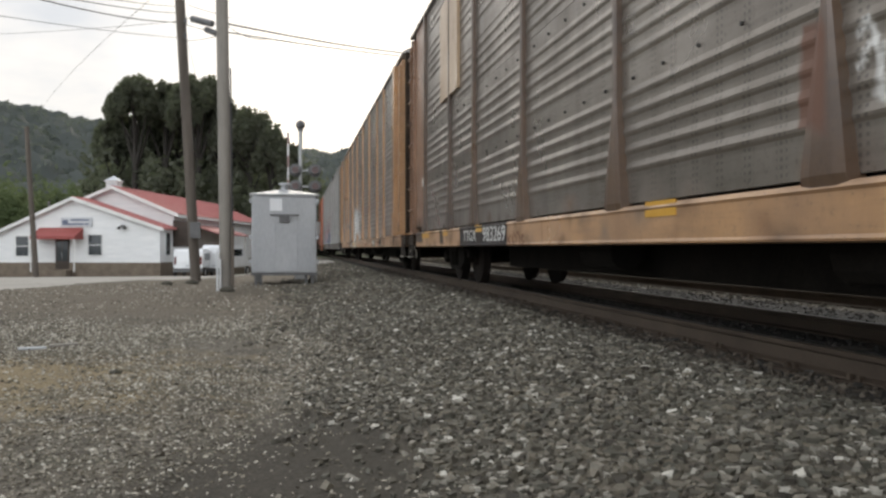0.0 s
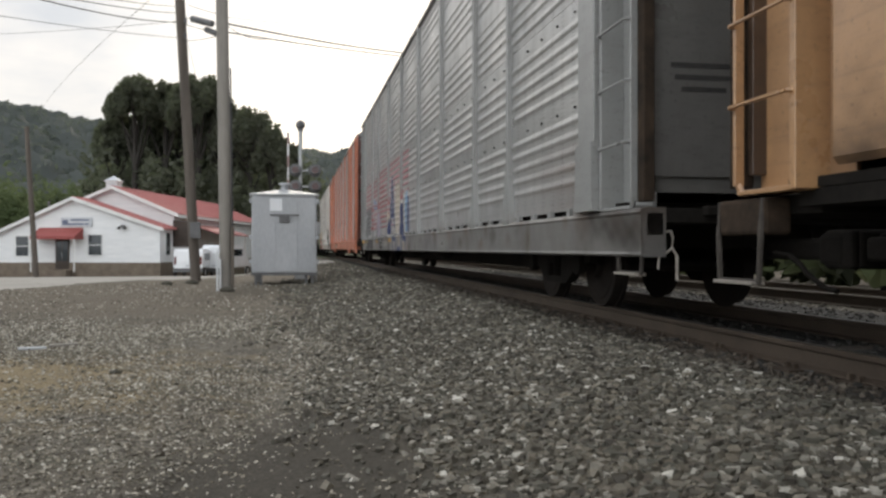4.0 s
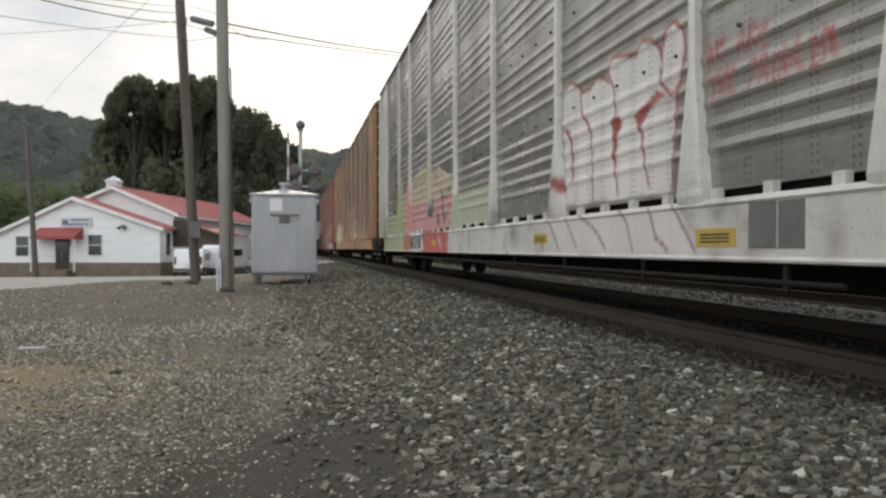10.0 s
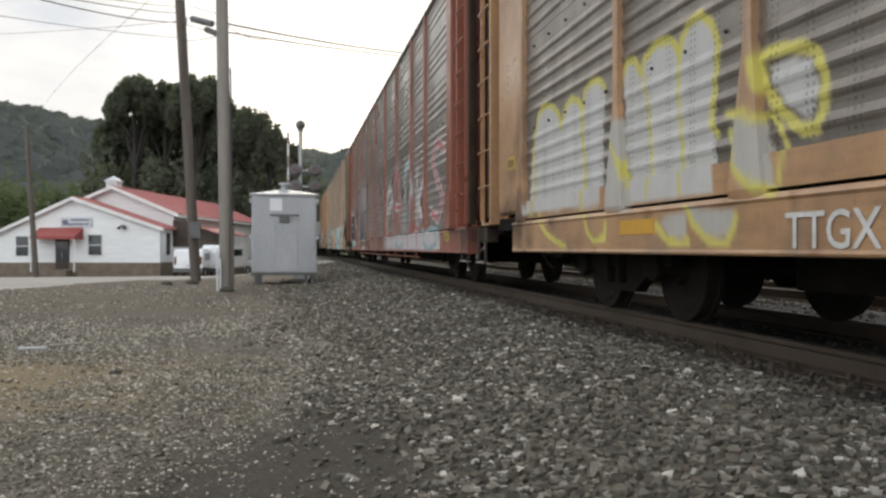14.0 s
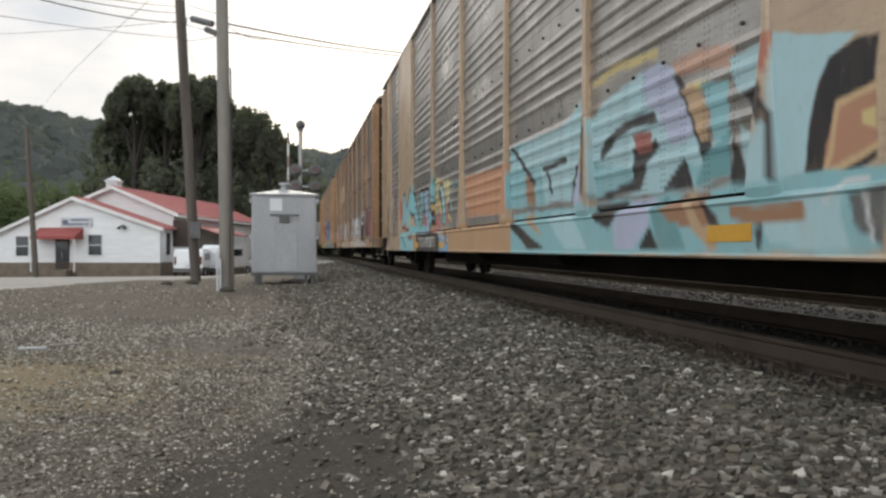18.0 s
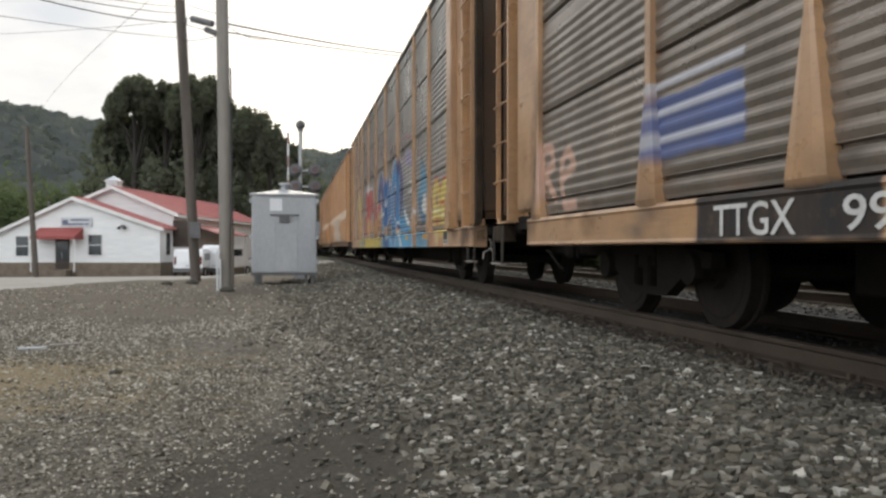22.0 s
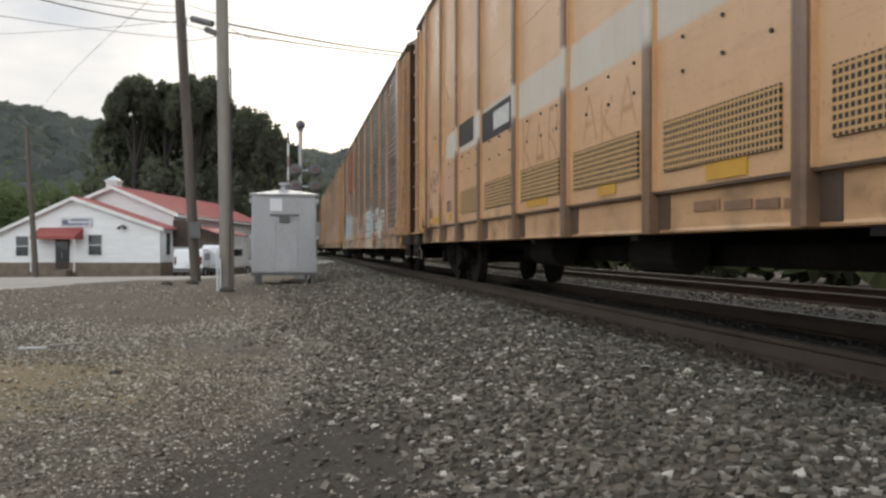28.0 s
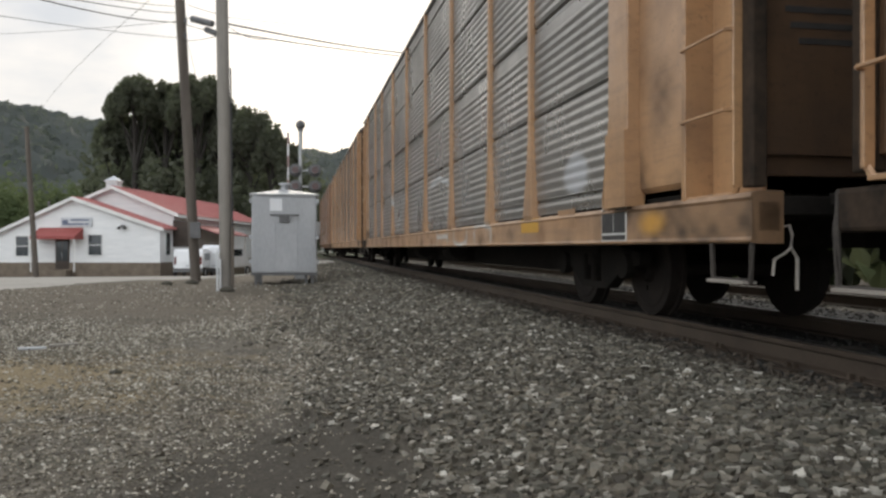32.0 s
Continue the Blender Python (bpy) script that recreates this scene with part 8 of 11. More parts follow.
    g.append(("fill", (0.46, 0.36, 0.16), [(23.51, 0.86), (23.96, 0.86), (23.96, 0.71), (23.51, 0.7)]))
    g.append(("fill", (0.4, 0.28, 0.17), [(23.96, 0.99), (24.37, 0.98), (24.37, 0.86), (23.96, 0.86)]))
    g.append(("fill", (0.36, 0.13, 0.11), [(24.37, 0.86), (24.68, 0.86), (24.68, 0.73), (24.37, 0.72)]))
    g.append(("fill", (0.46, 0.36, 0.16), [(24.63, 0.99), (24.97, 0.99), (24.97, 0.88), (24.63, 0.88)]))
    g.append(("fill", (0.46, 0.22, 0.08), [(24.94, 0.87), (25.23, 0.87), (25.23, 0.75), (24.94, 0.75)]))
    g.append(("fill", (0.26, 0.28, 0.16), [(22.8, 0.83), (23.29, 0.83), (23.29, 0.69), (22.8, 0.68)]))
    g.append(("fill", (0.46, 0.22, 0.08), [(25.3, 0.98), (25.54, 0.98), (25.54, 0.79), (25.3, 0.79)]))
    g.append(("fill", (0.46, 0.22, 0.08), [(25.69, 0.98), (25.94, 0.97), (25.94, 0.79), (25.69, 0.79)]))
    rack_car(dict(T=17.87, tail=0.2, frame=BUFF, panel=ZINC, bays=WIDE_BAYS, solid=(1, 7), sill_z=(0.60, 0.98), door=GREY, wheel=1.45, nose=-0.45, open_ladder=True, front_door=DARKTAN, label="buff autorack freight car with large turquoise graffiti", spray=g, plates=m, texts=x))


car_7()


def car_8():
    g, m, x = [], [], []
    g.append(("fill", (0.20, 0.085, 0.085), [(22.43, 1.12), (25.23, 1.12), (25.23, 2.09), (22.43, 2.09)]))
    g.append(("fill", (0.33, 0.29, 0.27), [(13.9, 1.11), (14.11, 1.74), (14.32, 2.25), (15.18, 2.12), (15.68, 1.88), (15.69, 1.2), (15.2, 1.11)]))
    g.append(("fill", (0.36, 0.33, 0.31), [(9.15, 1.12), (9.15, 1.94), (11.79, 1.88), (11.88, 1.12)]))
    g.append(("fill", (0.40, 0.30, 0.22), [(7.7, 0.7), (15.74, 0.7), (15.74, 1.03), (7.7, 1.03)]))
    g.append(("fill", (0.46, 0.40, 0.34), [(14.69, 0.7), (15.61, 0.7), (15.61, 1.03), (14.69, 1.03)]))
    g.append(("fill", (0.36, 0.23, 0.13), [(12.61, 0.7), (13.89, 0.7), (13.89, 1.03), (12.61, 1.03)]))
    g.append(("fill", (0.10, 0.13, 0.26), [(4.13, 1.34), (5.6, 1.34), (5.6, 1.81), (4.13, 1.81)]))
    g.append(("stripes", (0.45, 0.45, 0.48), 4.13, 5.6, 1.45, 1.95, 0.21, 0.35))
    g.append(("word", "re", 1.39, 2.61, 1.14, 1.77, 0.06, [(0.50, 0.32, 0.24)], None, 0, 0))
    g.append(("fill", (0.022, 0.022, 0.022), [(5.1, 0.7), (6.87, 0.7), (6.87, 1.02), (5.1, 1.02)]))
    g.append(("blob", (0.36, 0.29, 0.19), 7.21, 3.74, 1.2, 0.5))
    g.append(("fill", (0.49, 0.48, 0.45), [(15.92, 1.92), (16.35, 1.96), (17.11, 1.95), (17.34, 1.95), (17.98, 1.96), (18.53, 1.93), (18.78, 1.73), (18.75, 1.54), (18.44, 1.54), (18.61, 1.46), (19.09, 1.42), (19.38, 1.18), (17.88, 1.13), (15.92, 1.11), (15.77, 1.43)]))
    g.append(("stroke", (0.12, 0.11, 0.10), 0.018, [(16.07, 1.94), (16.21, 1.55), (16.07, 1.18)]))
    g.append(("stroke", (0.12, 0.11, 0.10), 0.018, [(16.75, 1.93), (16.87, 1.42)]))
    g.append(("stroke", (0.12, 0.11, 0.10), 0.018, [(17.98, 1.93), (18.07, 1.58)]))
    g.append(("stroke", (0.12, 0.11, 0.10), 0.018, [(18.44, 1.54), (17.67, 1.49), (17.98, 1.15)]))
    g.append(("stroke", (0.12, 0.11, 0.10), 0.018, [(18.44, 1.45), (18.61, 1.18)]))
    g.append(("fill", (0.47, 0.44, 0.40), [(16.56, 1.05), (19.59, 1.09), (19.85, 0.73), (16.82, 0.74)]))
    g.append(("fill", (0.47, 0.44, 0.40), [(20.04, 1.03), (22.22, 1.02), (22.23, 0.75), (20.09, 0.73)]))
    g.append(("stroke", (0.12, 0.11, 0.10), 0.014, [(16.82, 1.04), (17.07, 0.74)]))
    g.append(("stroke", (0.12, 0.11, 0.10), 0.014, [(17.42, 1.05), (17.64, 0.75)]))
    g.append(("stroke", (0.12, 0.11, 0.10), 0.014, [(18.15, 1.07), (18.43, 0.75)]))
    g.append(("stroke", (0.12, 0.11, 0.10), 0.014, [(18.9, 1.07), (19.17, 0.74)]))
    g.append(("fill", (0.052, 0.050, 0.054), [(19.96, 1.82), (20.25, 1.86), (20.61, 1.97), (21.11, 2.13), (21.27, 1.99), (21.63, 1.87), (21.6, 1.73), (21.7, 1.56), (21.96, 1.35), (22.07, 1.11), (20.02, 1.11)]))
    g.append(("fill", (0.052, 0.050, 0.054), [(20.13, 1.11), (20.58, 1.1), (20.6, 0.92), (20.48, 0.86), (20.27, 0.91)]))
    g.append(("fill", (0.052, 0.050, 0.054), [(20.6, 1.1), (21.17, 1.1), (21.15, 0.92), (21.0, 0.87), (20.78, 0.91)]))
    g.append(("fill", (0.052, 0.050, 0.054), [(21.2, 1.09), (21.63, 1.08), (21.61, 0.93), (21.52, 0.9), (21.33, 0.95)]))
    g.append(("fill", (0.052, 0.050, 0.054), [(21.7, 1.07), (22.22, 1.07), (22.21, 0.9), (22.11, 0.84), (21.93, 0.87), (21.76, 0.96)]))
    g.append(("stroke", (0.56, 0.55, 0.53), 0.02, [(20.64, 1.97), (20.61, 1.84), (20.71, 1.63), (20.85, 1.46), (20.98, 1.28), (21.05, 1.13)]))
    g.append(("stroke", (0.56, 0.55, 0.53), 0.02, [(21.06, 2.12), (21.08, 1.87), (21.12, 1.66), (21.27, 1.48), (21.38, 1.31), (21.46, 1.15)]))
    g.append(("stroke", (0.56, 0.55, 0.53), 0.02, [(21.77, 2.13), (21.67, 2.01), (21.6, 1.91), (21.6, 1.73), (21.7, 1.56), (21.89, 1.37), (22.02, 1.24), (22.07, 1.13)]))
    g.append(("stroke", (0.56, 0.55, 0.53), 0.02, [(20.66, 1.96), (20.89, 2.0), (21.11, 2.07), (21.2, 2.21)]))
    g.append(("stroke", (0.56, 0.55, 0.53), 0.02, [(21.15, 1.98), (21.42, 2.03), (21.7, 2.09), (21.77, 2.13)]))
    g.append(("stroke", (0.56, 0.55, 0.53), 0.02, [(20.61, 2.13), (20.75, 1.99), (20.8, 1.83)]))
    g.append(("stroke", (0.56, 0.55, 0.53), 0.02, [(21.34, 1.94), (21.38, 1.72), (21.53, 1.76), (21.56, 1.89)]))
    g.append(("stroke", (0.56, 0.55, 0.53), 0.02, [(20.19, 1.27), (20.28, 1.44), (20.46, 1.33)]))
    g.append(("stroke", (0.56, 0.55, 0.53), 0.02, [(21.15, 1.34), (21.23, 1.17)]))
    g.append(("stroke", (0.56, 0.55, 0.53), 0.02, [(21.63, 1.34), (21.7, 1.13)]))
    g.append(("stroke", (0.56, 0.55, 0.53), 0.03, [(19.84, 1.84), (19.78, 1.6), (19.82, 1.35), (19.88, 1.1)]))
    g.append(("fill", (0.56, 0.55, 0.53), [(16.12, 1.95), (16.3, 2.0), (16.46, 2.0), (16.54, 1.92), (16.55, 1.76), (16.58, 1.55), (16.49, 1.43), (16.36, 1.39), (16.26, 1.44), (16.22, 1.56), (16.23, 1.69), (16.15, 1.85)]))
    g.append(("fill", (0.56, 0.55, 0.53), [(16.61, 1.9), (16.75, 1.91), (16.86, 1.85), (16.89, 1.72), (16.89, 1.59), (16.73, 1.57), (16.62, 1.61), (16.59, 1.79)]))
    g.append(("fill", (0.56, 0.55, 0.53), [(16.92, 1.81), (17.09, 1.89), (17.23, 1.91), (17.32, 1.91), (17.36, 1.81), (17.35, 1.61), (17.34, 1.24), (17.23, 1.13), (17.18, 1.38), (17.04, 1.5), (16.92, 1.58)]))
    g.append(("fill", (0.56, 0.55, 0.53), [(15.9, 1.15), (15.86, 1.25), (15.9, 1.38), (16.0, 1.5), (16.1, 1.56), (16.19, 1.53), (16.3, 1.42), (16.43, 1.37), (16.61, 1.42), (16.75, 1.52), (16.89, 1.54), (17.04, 1.47), (17.16, 1.34), (17.25, 1.19), (17.28, 1.11), (16.89, 1.11), (16.3, 1.12)]))
    g.append(("stroke", (0.085, 0.078, 0.072), 0.028, [(16.55, 1.93), (16.56, 1.76), (16.59, 1.55)]))
    g.append(("stroke", (0.085, 0.078, 0.072), 0.028, [(16.85, 1.91), (16.9, 1.81), (16.9, 1.59)]))
    g.append(("stroke", (0.085, 0.078, 0.072), 0.028, [(16.92, 1.81), (17.09, 1.89), (17.25, 1.92)]))
    g.append(("stroke", (0.085, 0.078, 0.072), 0.028, [(16.23, 1.48), (16.36, 1.38), (16.55, 1.4), (16.7, 1.44), (16.74, 1.5)]))
    g.append(("stroke", (0.085, 0.078, 0.072), 0.028, [(16.71, 1.58), (16.86, 1.56), (17.02, 1.5), (17.14, 1.39), (17.23, 1.24), (17.27, 1.13)]))
    g.append(("stroke", (0.085, 0.078, 0.072), 0.028, [(16.75, 1.42), (16.81, 1.31)]))
    g.append(("stroke", (0.085, 0.078, 0.072), 0.028, [(17.23, 1.58), (17.3, 1.51), (17.34, 1.59), (17.33, 1.36), (17.3, 1.24)]))
    g.append(("stroke", (0.085, 0.078, 0.072), 0.028, [(15.85, 1.15), (15.88, 1.32), (15.98, 1.49), (16.09, 1.56)]))
    g.append(("stroke", (0.085, 0.078, 0.072), 0.028, [(16.12, 1.95), (16.3, 2.01), (16.46, 2.01)]))
    g.append(("fill", (0.54, 0.49, 0.42), [(16.01, 1.06), (16.67, 1.05), (16.64, 0.72), (16.33, 0.73), (16.13, 0.86)]))
    g.append(("fill", (0.54, 0.49, 0.42), [(16.7, 1.03), (17.39, 1.06), (17.44, 0.71), (17.05, 0.72), (16.84, 0.85)]))
    g.append(("stroke", (0.085, 0.078, 0.072), 0.022, [(15.98, 1.06), (16.04, 0.96), (16.19, 0.81), (16.34, 0.73)]))
    g.append(("stroke", (0.085, 0.078, 0.072), 0.022, [(16.68, 1.04), (16.66, 0.73)]))
    g.append(("stroke", (0.085, 0.078, 0.072), 0.022, [(16.7, 1.03), (16.84, 0.85), (17.05, 0.72)]))
    g.append(("stroke", (0.085, 0.078, 0.072), 0.022, [(17.4, 1.06), (17.44, 0.91), (17.47, 0.71)]))
    g.append(("fill", (0.17, 0.12, 0.095), [(14.51, 1.8), (14.86, 1.77), (15.07, 1.62), (15.05, 1.49), (14.8, 1.43), (14.51, 1.53)]))
    m.append((16.0, 16.44, 0.91, 1.04, M_YELLOW, "reflector"))
    m.append((25.60, 26.00, 1.78, 1.95, M_TAG, "notice"))
    m.append((18.9, 19.42, 0.96, 1.07, M_YELLOW, "reflector"))
    m.append((24.43, 24.9, 0.81, 1.0, M_WHITE, "data_panel"))
    m.append((24.45, 24.65, 0.88, 0.98, M_DARKPAINT, "data_field"))
    m.append((24.67, 24.88, 0.88, 0.98, M_DARKPAINT, "data_field"))
    m.append((24.45, 24.88, 0.83, 0.86, M_DARKPAINT, "data_field"))
    x.append(("TTGX", 5.34, 0.74, 0.2, M_WHITE, 0.87))
    x.append(("99", 6.59, 0.75, 0.18, M_WHITE, 0.36))
    rack_car(dict(T=20.51, tail=0.47, nose=0.14, frame=TAN, panel=SLATE_DARK, style="fine", sill_z=(0.70, 1.0), door=DARKTAN, label="grimy tan autorack freight car with grey and white graffiti", spray=g, plates=m, texts=x))


car_8()


def car_9():
    g, m, x = [], [], []
    g.append(("fill", (0.54, 0.42, 0.11), [(22.77, 1.11), (22.73, 1.82), (23.01, 2.05), (23.34, 2.04), (23.53, 1.89), (23.63, 1.48), (23.68, 1.08)]))
    g.append(("stroke", (0.42, 0.09, 0.05), 0.03, [(22.77, 1.11), (22.73, 1.82), (23.01, 2.05), (23.34, 2.04), (23.53, 1.89), (23.63, 1.48), (23.68, 1.08)]))
    g.append(("fill", (0.54, 0.42, 0.11), [(23.68, 1.1), (23.58, 1.78), (23.72, 1.9), (23.93, 1.99), (24.2, 1.98), (24.4, 1.99), (24.48, 1.85), (24.5, 1.49), (24.43, 1.35), (24.56, 1.22), (24.68, 1.08)]))
    g.append(("stroke", (0.42, 0.09, 0.05), 0.03, [(23.68, 1.1), (23.58, 1.78), (23.72, 1.9), (23.93, 1.99), (24.2, 1.98), (24.4, 1.99), (24.48, 1.85), (24.5, 1.49), (24.43, 1.35), (24.56, 1.22), (24.68, 1.08)]))
    g.append(("stroke", (0.42, 0.09, 0.05), 0.045, [(24.12, 1.46), (24.27, 1.46), (24.41, 1.39)]))
    g.append(("blob", (0.42, 0.09, 0.05), 23.28, 1.19, 0.3, 0.12))
    g.append(("stroke", (0.42, 0.09, 0.05), 0.03, [(23.63, 1.48), (23.8, 1.53), (24.14, 1.5)]))
    g.append(("fill", (0.34, 0.20, 0.10), [(23.01, 1.61), (23.28, 1.76), (23.44, 1.59), (23.34, 1.45)]))
    g.append(("stroke", (0.60, 0.53, 0.24), 0.05, [(22.89, 1.4), (23.63, 1.4)]))
    g.append(("stroke", (0.60, 0.53, 0.24), 0.05, [(23.72, 1.29), (24.4, 1.31)]))
    g.append(("stroke", (0.42, 0.09, 0.05), 0.02, [(24.2, 1.39), (24.21, 1.11)]))
    g.append(("fill", (0.11, 0.25, 0.35), [(21.29, 2.75), (21.99, 2.21), (22.15, 1.83), (22.05, 1.5), (21.85, 1.21), (21.44, 1.2), (21.04, 1.44), (20.76, 1.84), (21.16, 2.09)]))
    g.append(("fill", (0.065, 0.15, 0.22), [(20.82, 1.83), (22.15, 1.83), (22.05, 1.5), (21.85, 1.21), (21.44, 1.2), (21.04, 1.44)]))
    g.append(("fill", (0.60, 0.59, 0.56), [(21.34, 1.55), (21.58, 1.82), (21.89, 1.86), (22.02, 1.61), (21.94, 1.43), (21.63, 1.41)]))
    g.append(("stroke", (0.035, 0.034, 0.034), 0.014, [(21.85, 1.83), (21.74, 1.51)]))
    g.append(("stroke", (0.60, 0.59, 0.56), 0.03, [(22.13, 1.48), (22.15, 1.3)]))
    g.append(("stroke", (0.60, 0.59, 0.56), 0.03, [(22.23, 1.58), (22.3, 1.33)]))
    g.append(("stroke", (0.60, 0.59, 0.56), 0.025, [(22.36, 1.5), (22.4, 1.36)]))
    g.append(("stroke", (0.60, 0.59, 0.56), 0.025, [(20.27, 1.67), (20.46, 1.5), (20.31, 1.38)]))
    g.append(("stroke", (0.06, 0.08, 0.10), 0.014, [(21.29, 2.75), (21.99, 2.21), (22.15, 1.83)]))
    g.append(("stroke", (0.10, 0.20, 0.28), 0.02, [(21.04, 2.07), (21.14, 1.9)]))
    g.append(("fill", (0.30, 0.26, 0.36), [(18.59, 2.85), (18.81, 3.14), (19.71, 2.98), (19.93, 2.6)]))
    g.append(("stroke", (0.60, 0.59, 0.56), 0.03, [(18.87, 2.69), (19.19, 2.16)]))
    g.append(("stroke", (0.60, 0.59, 0.56), 0.03, [(19.41, 2.62), (19.56, 2.26), (19.86, 2.21)]))
    g.append(("stroke", (0.60, 0.59, 0.56), 0.035, [(19.19, 2.07), (19.9, 2.05)]))
    g.append(("stroke", (0.36, 0.18, 0.18), 0.03, [(18.24, 3.48), (18.81, 3.47), (19.79, 3.33)]))
    g.append(("fill", (0.085, 0.085, 0.16), [(14.53, 1.41), (14.72, 2.39), (16.18, 2.6), (16.87, 2.98), (17.48, 3.07), (18.04, 2.84), (18.36, 2.36), (18.28, 1.94), (17.6, 1.19)]))
    g.append(("stroke", (0.60, 0.59, 0.56), 0.02, [(14.72, 2.39), (16.18, 2.6), (16.87, 2.98), (17.48, 3.07), (18.04, 2.84), (18.36, 2.36), (18.36, 1.99)]))
    g.append(("stroke", (0.60, 0.59, 0.56), 0.035, [(15.67, 1.69), (16.38, 1.99), (16.15, 1.6)]))
    g.append(("stroke", (0.60, 0.59, 0.56), 0.03, [(16.09, 1.19), (16.66, 1.38)]))
    g.append(("fill", (0.13, 0.22, 0.28), [(17.71, 1.2), (18.28, 1.89), (18.63, 1.48), (19.96, 1.09)]))
    g.append(("fill", (0.10, 0.34, 0.52), [(18.63, 1.11), (18.67, 1.47), (19.86, 1.1)]))
    g.append(("stroke", (0.60, 0.59, 0.56), 0.02, [(18.63, 1.48), (19.86, 1.1), (20.33, 0.95)]))
    g.append(("fill", (0.36, 0.10, 0.08), [(7.69, 1.88), (8.17, 2.77), (10.3, 2.77), (10.55, 1.91)]))
    g.append(("fill", (0.44, 0.20, 0.10), [(11.81, 1.67), (12.12, 2.19), (13.09, 2.2), (13.36, 1.66)]))
    g.append(("fill", (0.16, 0.17, 0.27), [(12.62, 2.19), (12.86, 2.87), (13.74, 2.94), (14.27, 2.44), (14.03, 1.7)]))
    g.append(("stroke", (0.60, 0.59, 0.56), 0.02, [(11.31, 1.53), (11.86, 2.21)]))
    g.append(("stroke", (0.60, 0.59, 0.56), 0.02, [(7.52, 2.79), (10.3, 2.84)]))
    g.append(("fill", (0.50, 0.42, 0.14), [(4.7, 0.69), (14.34, 0.69), (14.34, 1.02), (4.7, 1.02)]))
    g.append(("fill", (0.10, 0.34, 0.52), [(14.53, 0.67), (20.26, 0.67), (20.26, 1.03), (14.53, 1.03)]))
    g.append(("stroke", (0.60, 0.59, 0.56), 0.03, [(20.27, 1.01), (20.43, 0.71)]))
    g.append(("stroke", (0.60, 0.59, 0.56), 0.05, [(17.6, 1.1), (18.48, 0.7)]))
    g.append(("stroke", (0.60, 0.59, 0.56), 0.014, [(17.07, 1.06), (17.36, 0.72)]))
    g.append(("stroke", (0.50, 0.36, 0.12), 0.05, [(19.16, 0.93), (19.56, 0.92)]))
    g.append(("fill", (0.12, 0.26, 0.36), [(20.92, 0.68), (22.45, 0.68), (22.45, 1.03), (20.92, 1.03)]))
    g.append(("stroke", (0.05, 0.10, 0.14), 0.018, [(21.09, 0.96), (21.44, 0.87), (21.54, 0.7)]))
    g.append(("stroke", (0.05, 0.10, 0.14), 0.018, [(21.58, 1.01), (21.8, 0.73)]))
    g.append(("fill", (0.52, 0.39, 0.12), [(23.34, 0.86), (24.71, 0.86), (24.71, 1.03), (23.34, 1.03)]))
    g.append(("fill", (0.42, 0.25, 0.14), [(23.12, 0.69), (24.27, 0.69), (24.27, 0.86), (23.12, 0.86)]))
    g.append(("fill", (0.50, 0.40, 0.22), [(23.43, 0.95), (23.72, 0.96), (23.72, 0.75), (23.43, 0.74)]))
    g.append(("stroke", (0.42, 0.09, 0.05), 0.016, [(22.92, 1.05), (23.15, 0.72)]))
    g.append(("stroke", (0.42, 0.09, 0.05), 0.016, [(23.83, 1.02), (23.87, 0.72)]))
    g.append(("word", "oeo", 12.01, 17.57, 0.76, 2.87, 0.3, [(0.055, 0.07, 0.16),(0.06, 0.15, 0.30),(0.07, 0.20, 0.36)], (0.58, 0.58, 0.58), 0.05, 0))
    g.append(("fill", (0.08, 0.27, 0.44), [(17.57, 1.07), (19.31, 1.07), (19.31, 1.45), (17.57, 1.45)]))
    g.append(("stroke", W_, 0.1, [(18.58, 1.58), (18.96, 1.38), (19.31, 1.26)]))
    g.append(("fill", W_, [(17.57, 1.2), (17.93, 1.06), (18.47, 0.69), (18.06, 0.69)]))
    g.append(("fill", (0.38, 0.105, 0.09), [(7.43, 2.1), (7.43, 2.82), (8.6, 2.82), (10.33, 2.76), (10.45, 2.3), (10.33, 1.98), (9.89, 2.05), (9.71, 1.62), (8.75, 1.35), (8.67, 2.17)]))
    g.append(("fill", (0.44, 0.25, 0.13), [(8.75, 1.19), (8.83, 1.77), (9.65, 1.62), (10.38, 1.69), (10.5, 1.17)]))
    g.append(("fill", (0.30, 0.13, 0.08), [(6.55, 1.16), (6.6, 1.93), (8.52, 1.86), (8.7, 1.18)]))
    g.append(("stroke", (0.60, 0.59, 0.56), 0.03, [(7.43, 2.17), (7.43, 2.82), (8.6, 2.84), (10.33, 2.77), (10.46, 2.3)]))
    g.append(("stroke", (0.60, 0.59, 0.56), 0.03, [(9.46, 2.05), (9.71, 1.94), (9.65, 1.62)]))
    g.append(("stroke", (0.50, 0.48, 0.45), 0.025, [(6.6, 1.22), (6.6, 1.99), (8.18, 2.01)]))
    g.append(("stroke", (0.10, 0.08, 0.08), 0.025, [(7.63, 1.6), (8.27, 1.29), (8.18, 1.14)]))
    g.append(("fill", (0.13, 0.12, 0.12), [(10.5, 1.2), (10.53, 1.9), (10.91, 2.09), (11.28, 2.11), (11.28, 1.17)]))
    g.append(("fill", (0.60, 0.59, 0.56), [(10.93, 1.55), (10.82, 1.96), (11.24, 2.12), (11.35, 2.0), (11.26, 1.5)]))
    g.append(("fill", (0.60, 0.59, 0.56), [(11.04, 1.14), (11.01, 1.36), (11.24, 1.37), (11.28, 1.16)]))
    g.append(("fill", (0.16, 0.14, 0.14), [(10.58, 1.17), (10.68, 1.54), (10.91, 1.44), (10.89, 1.04)]))
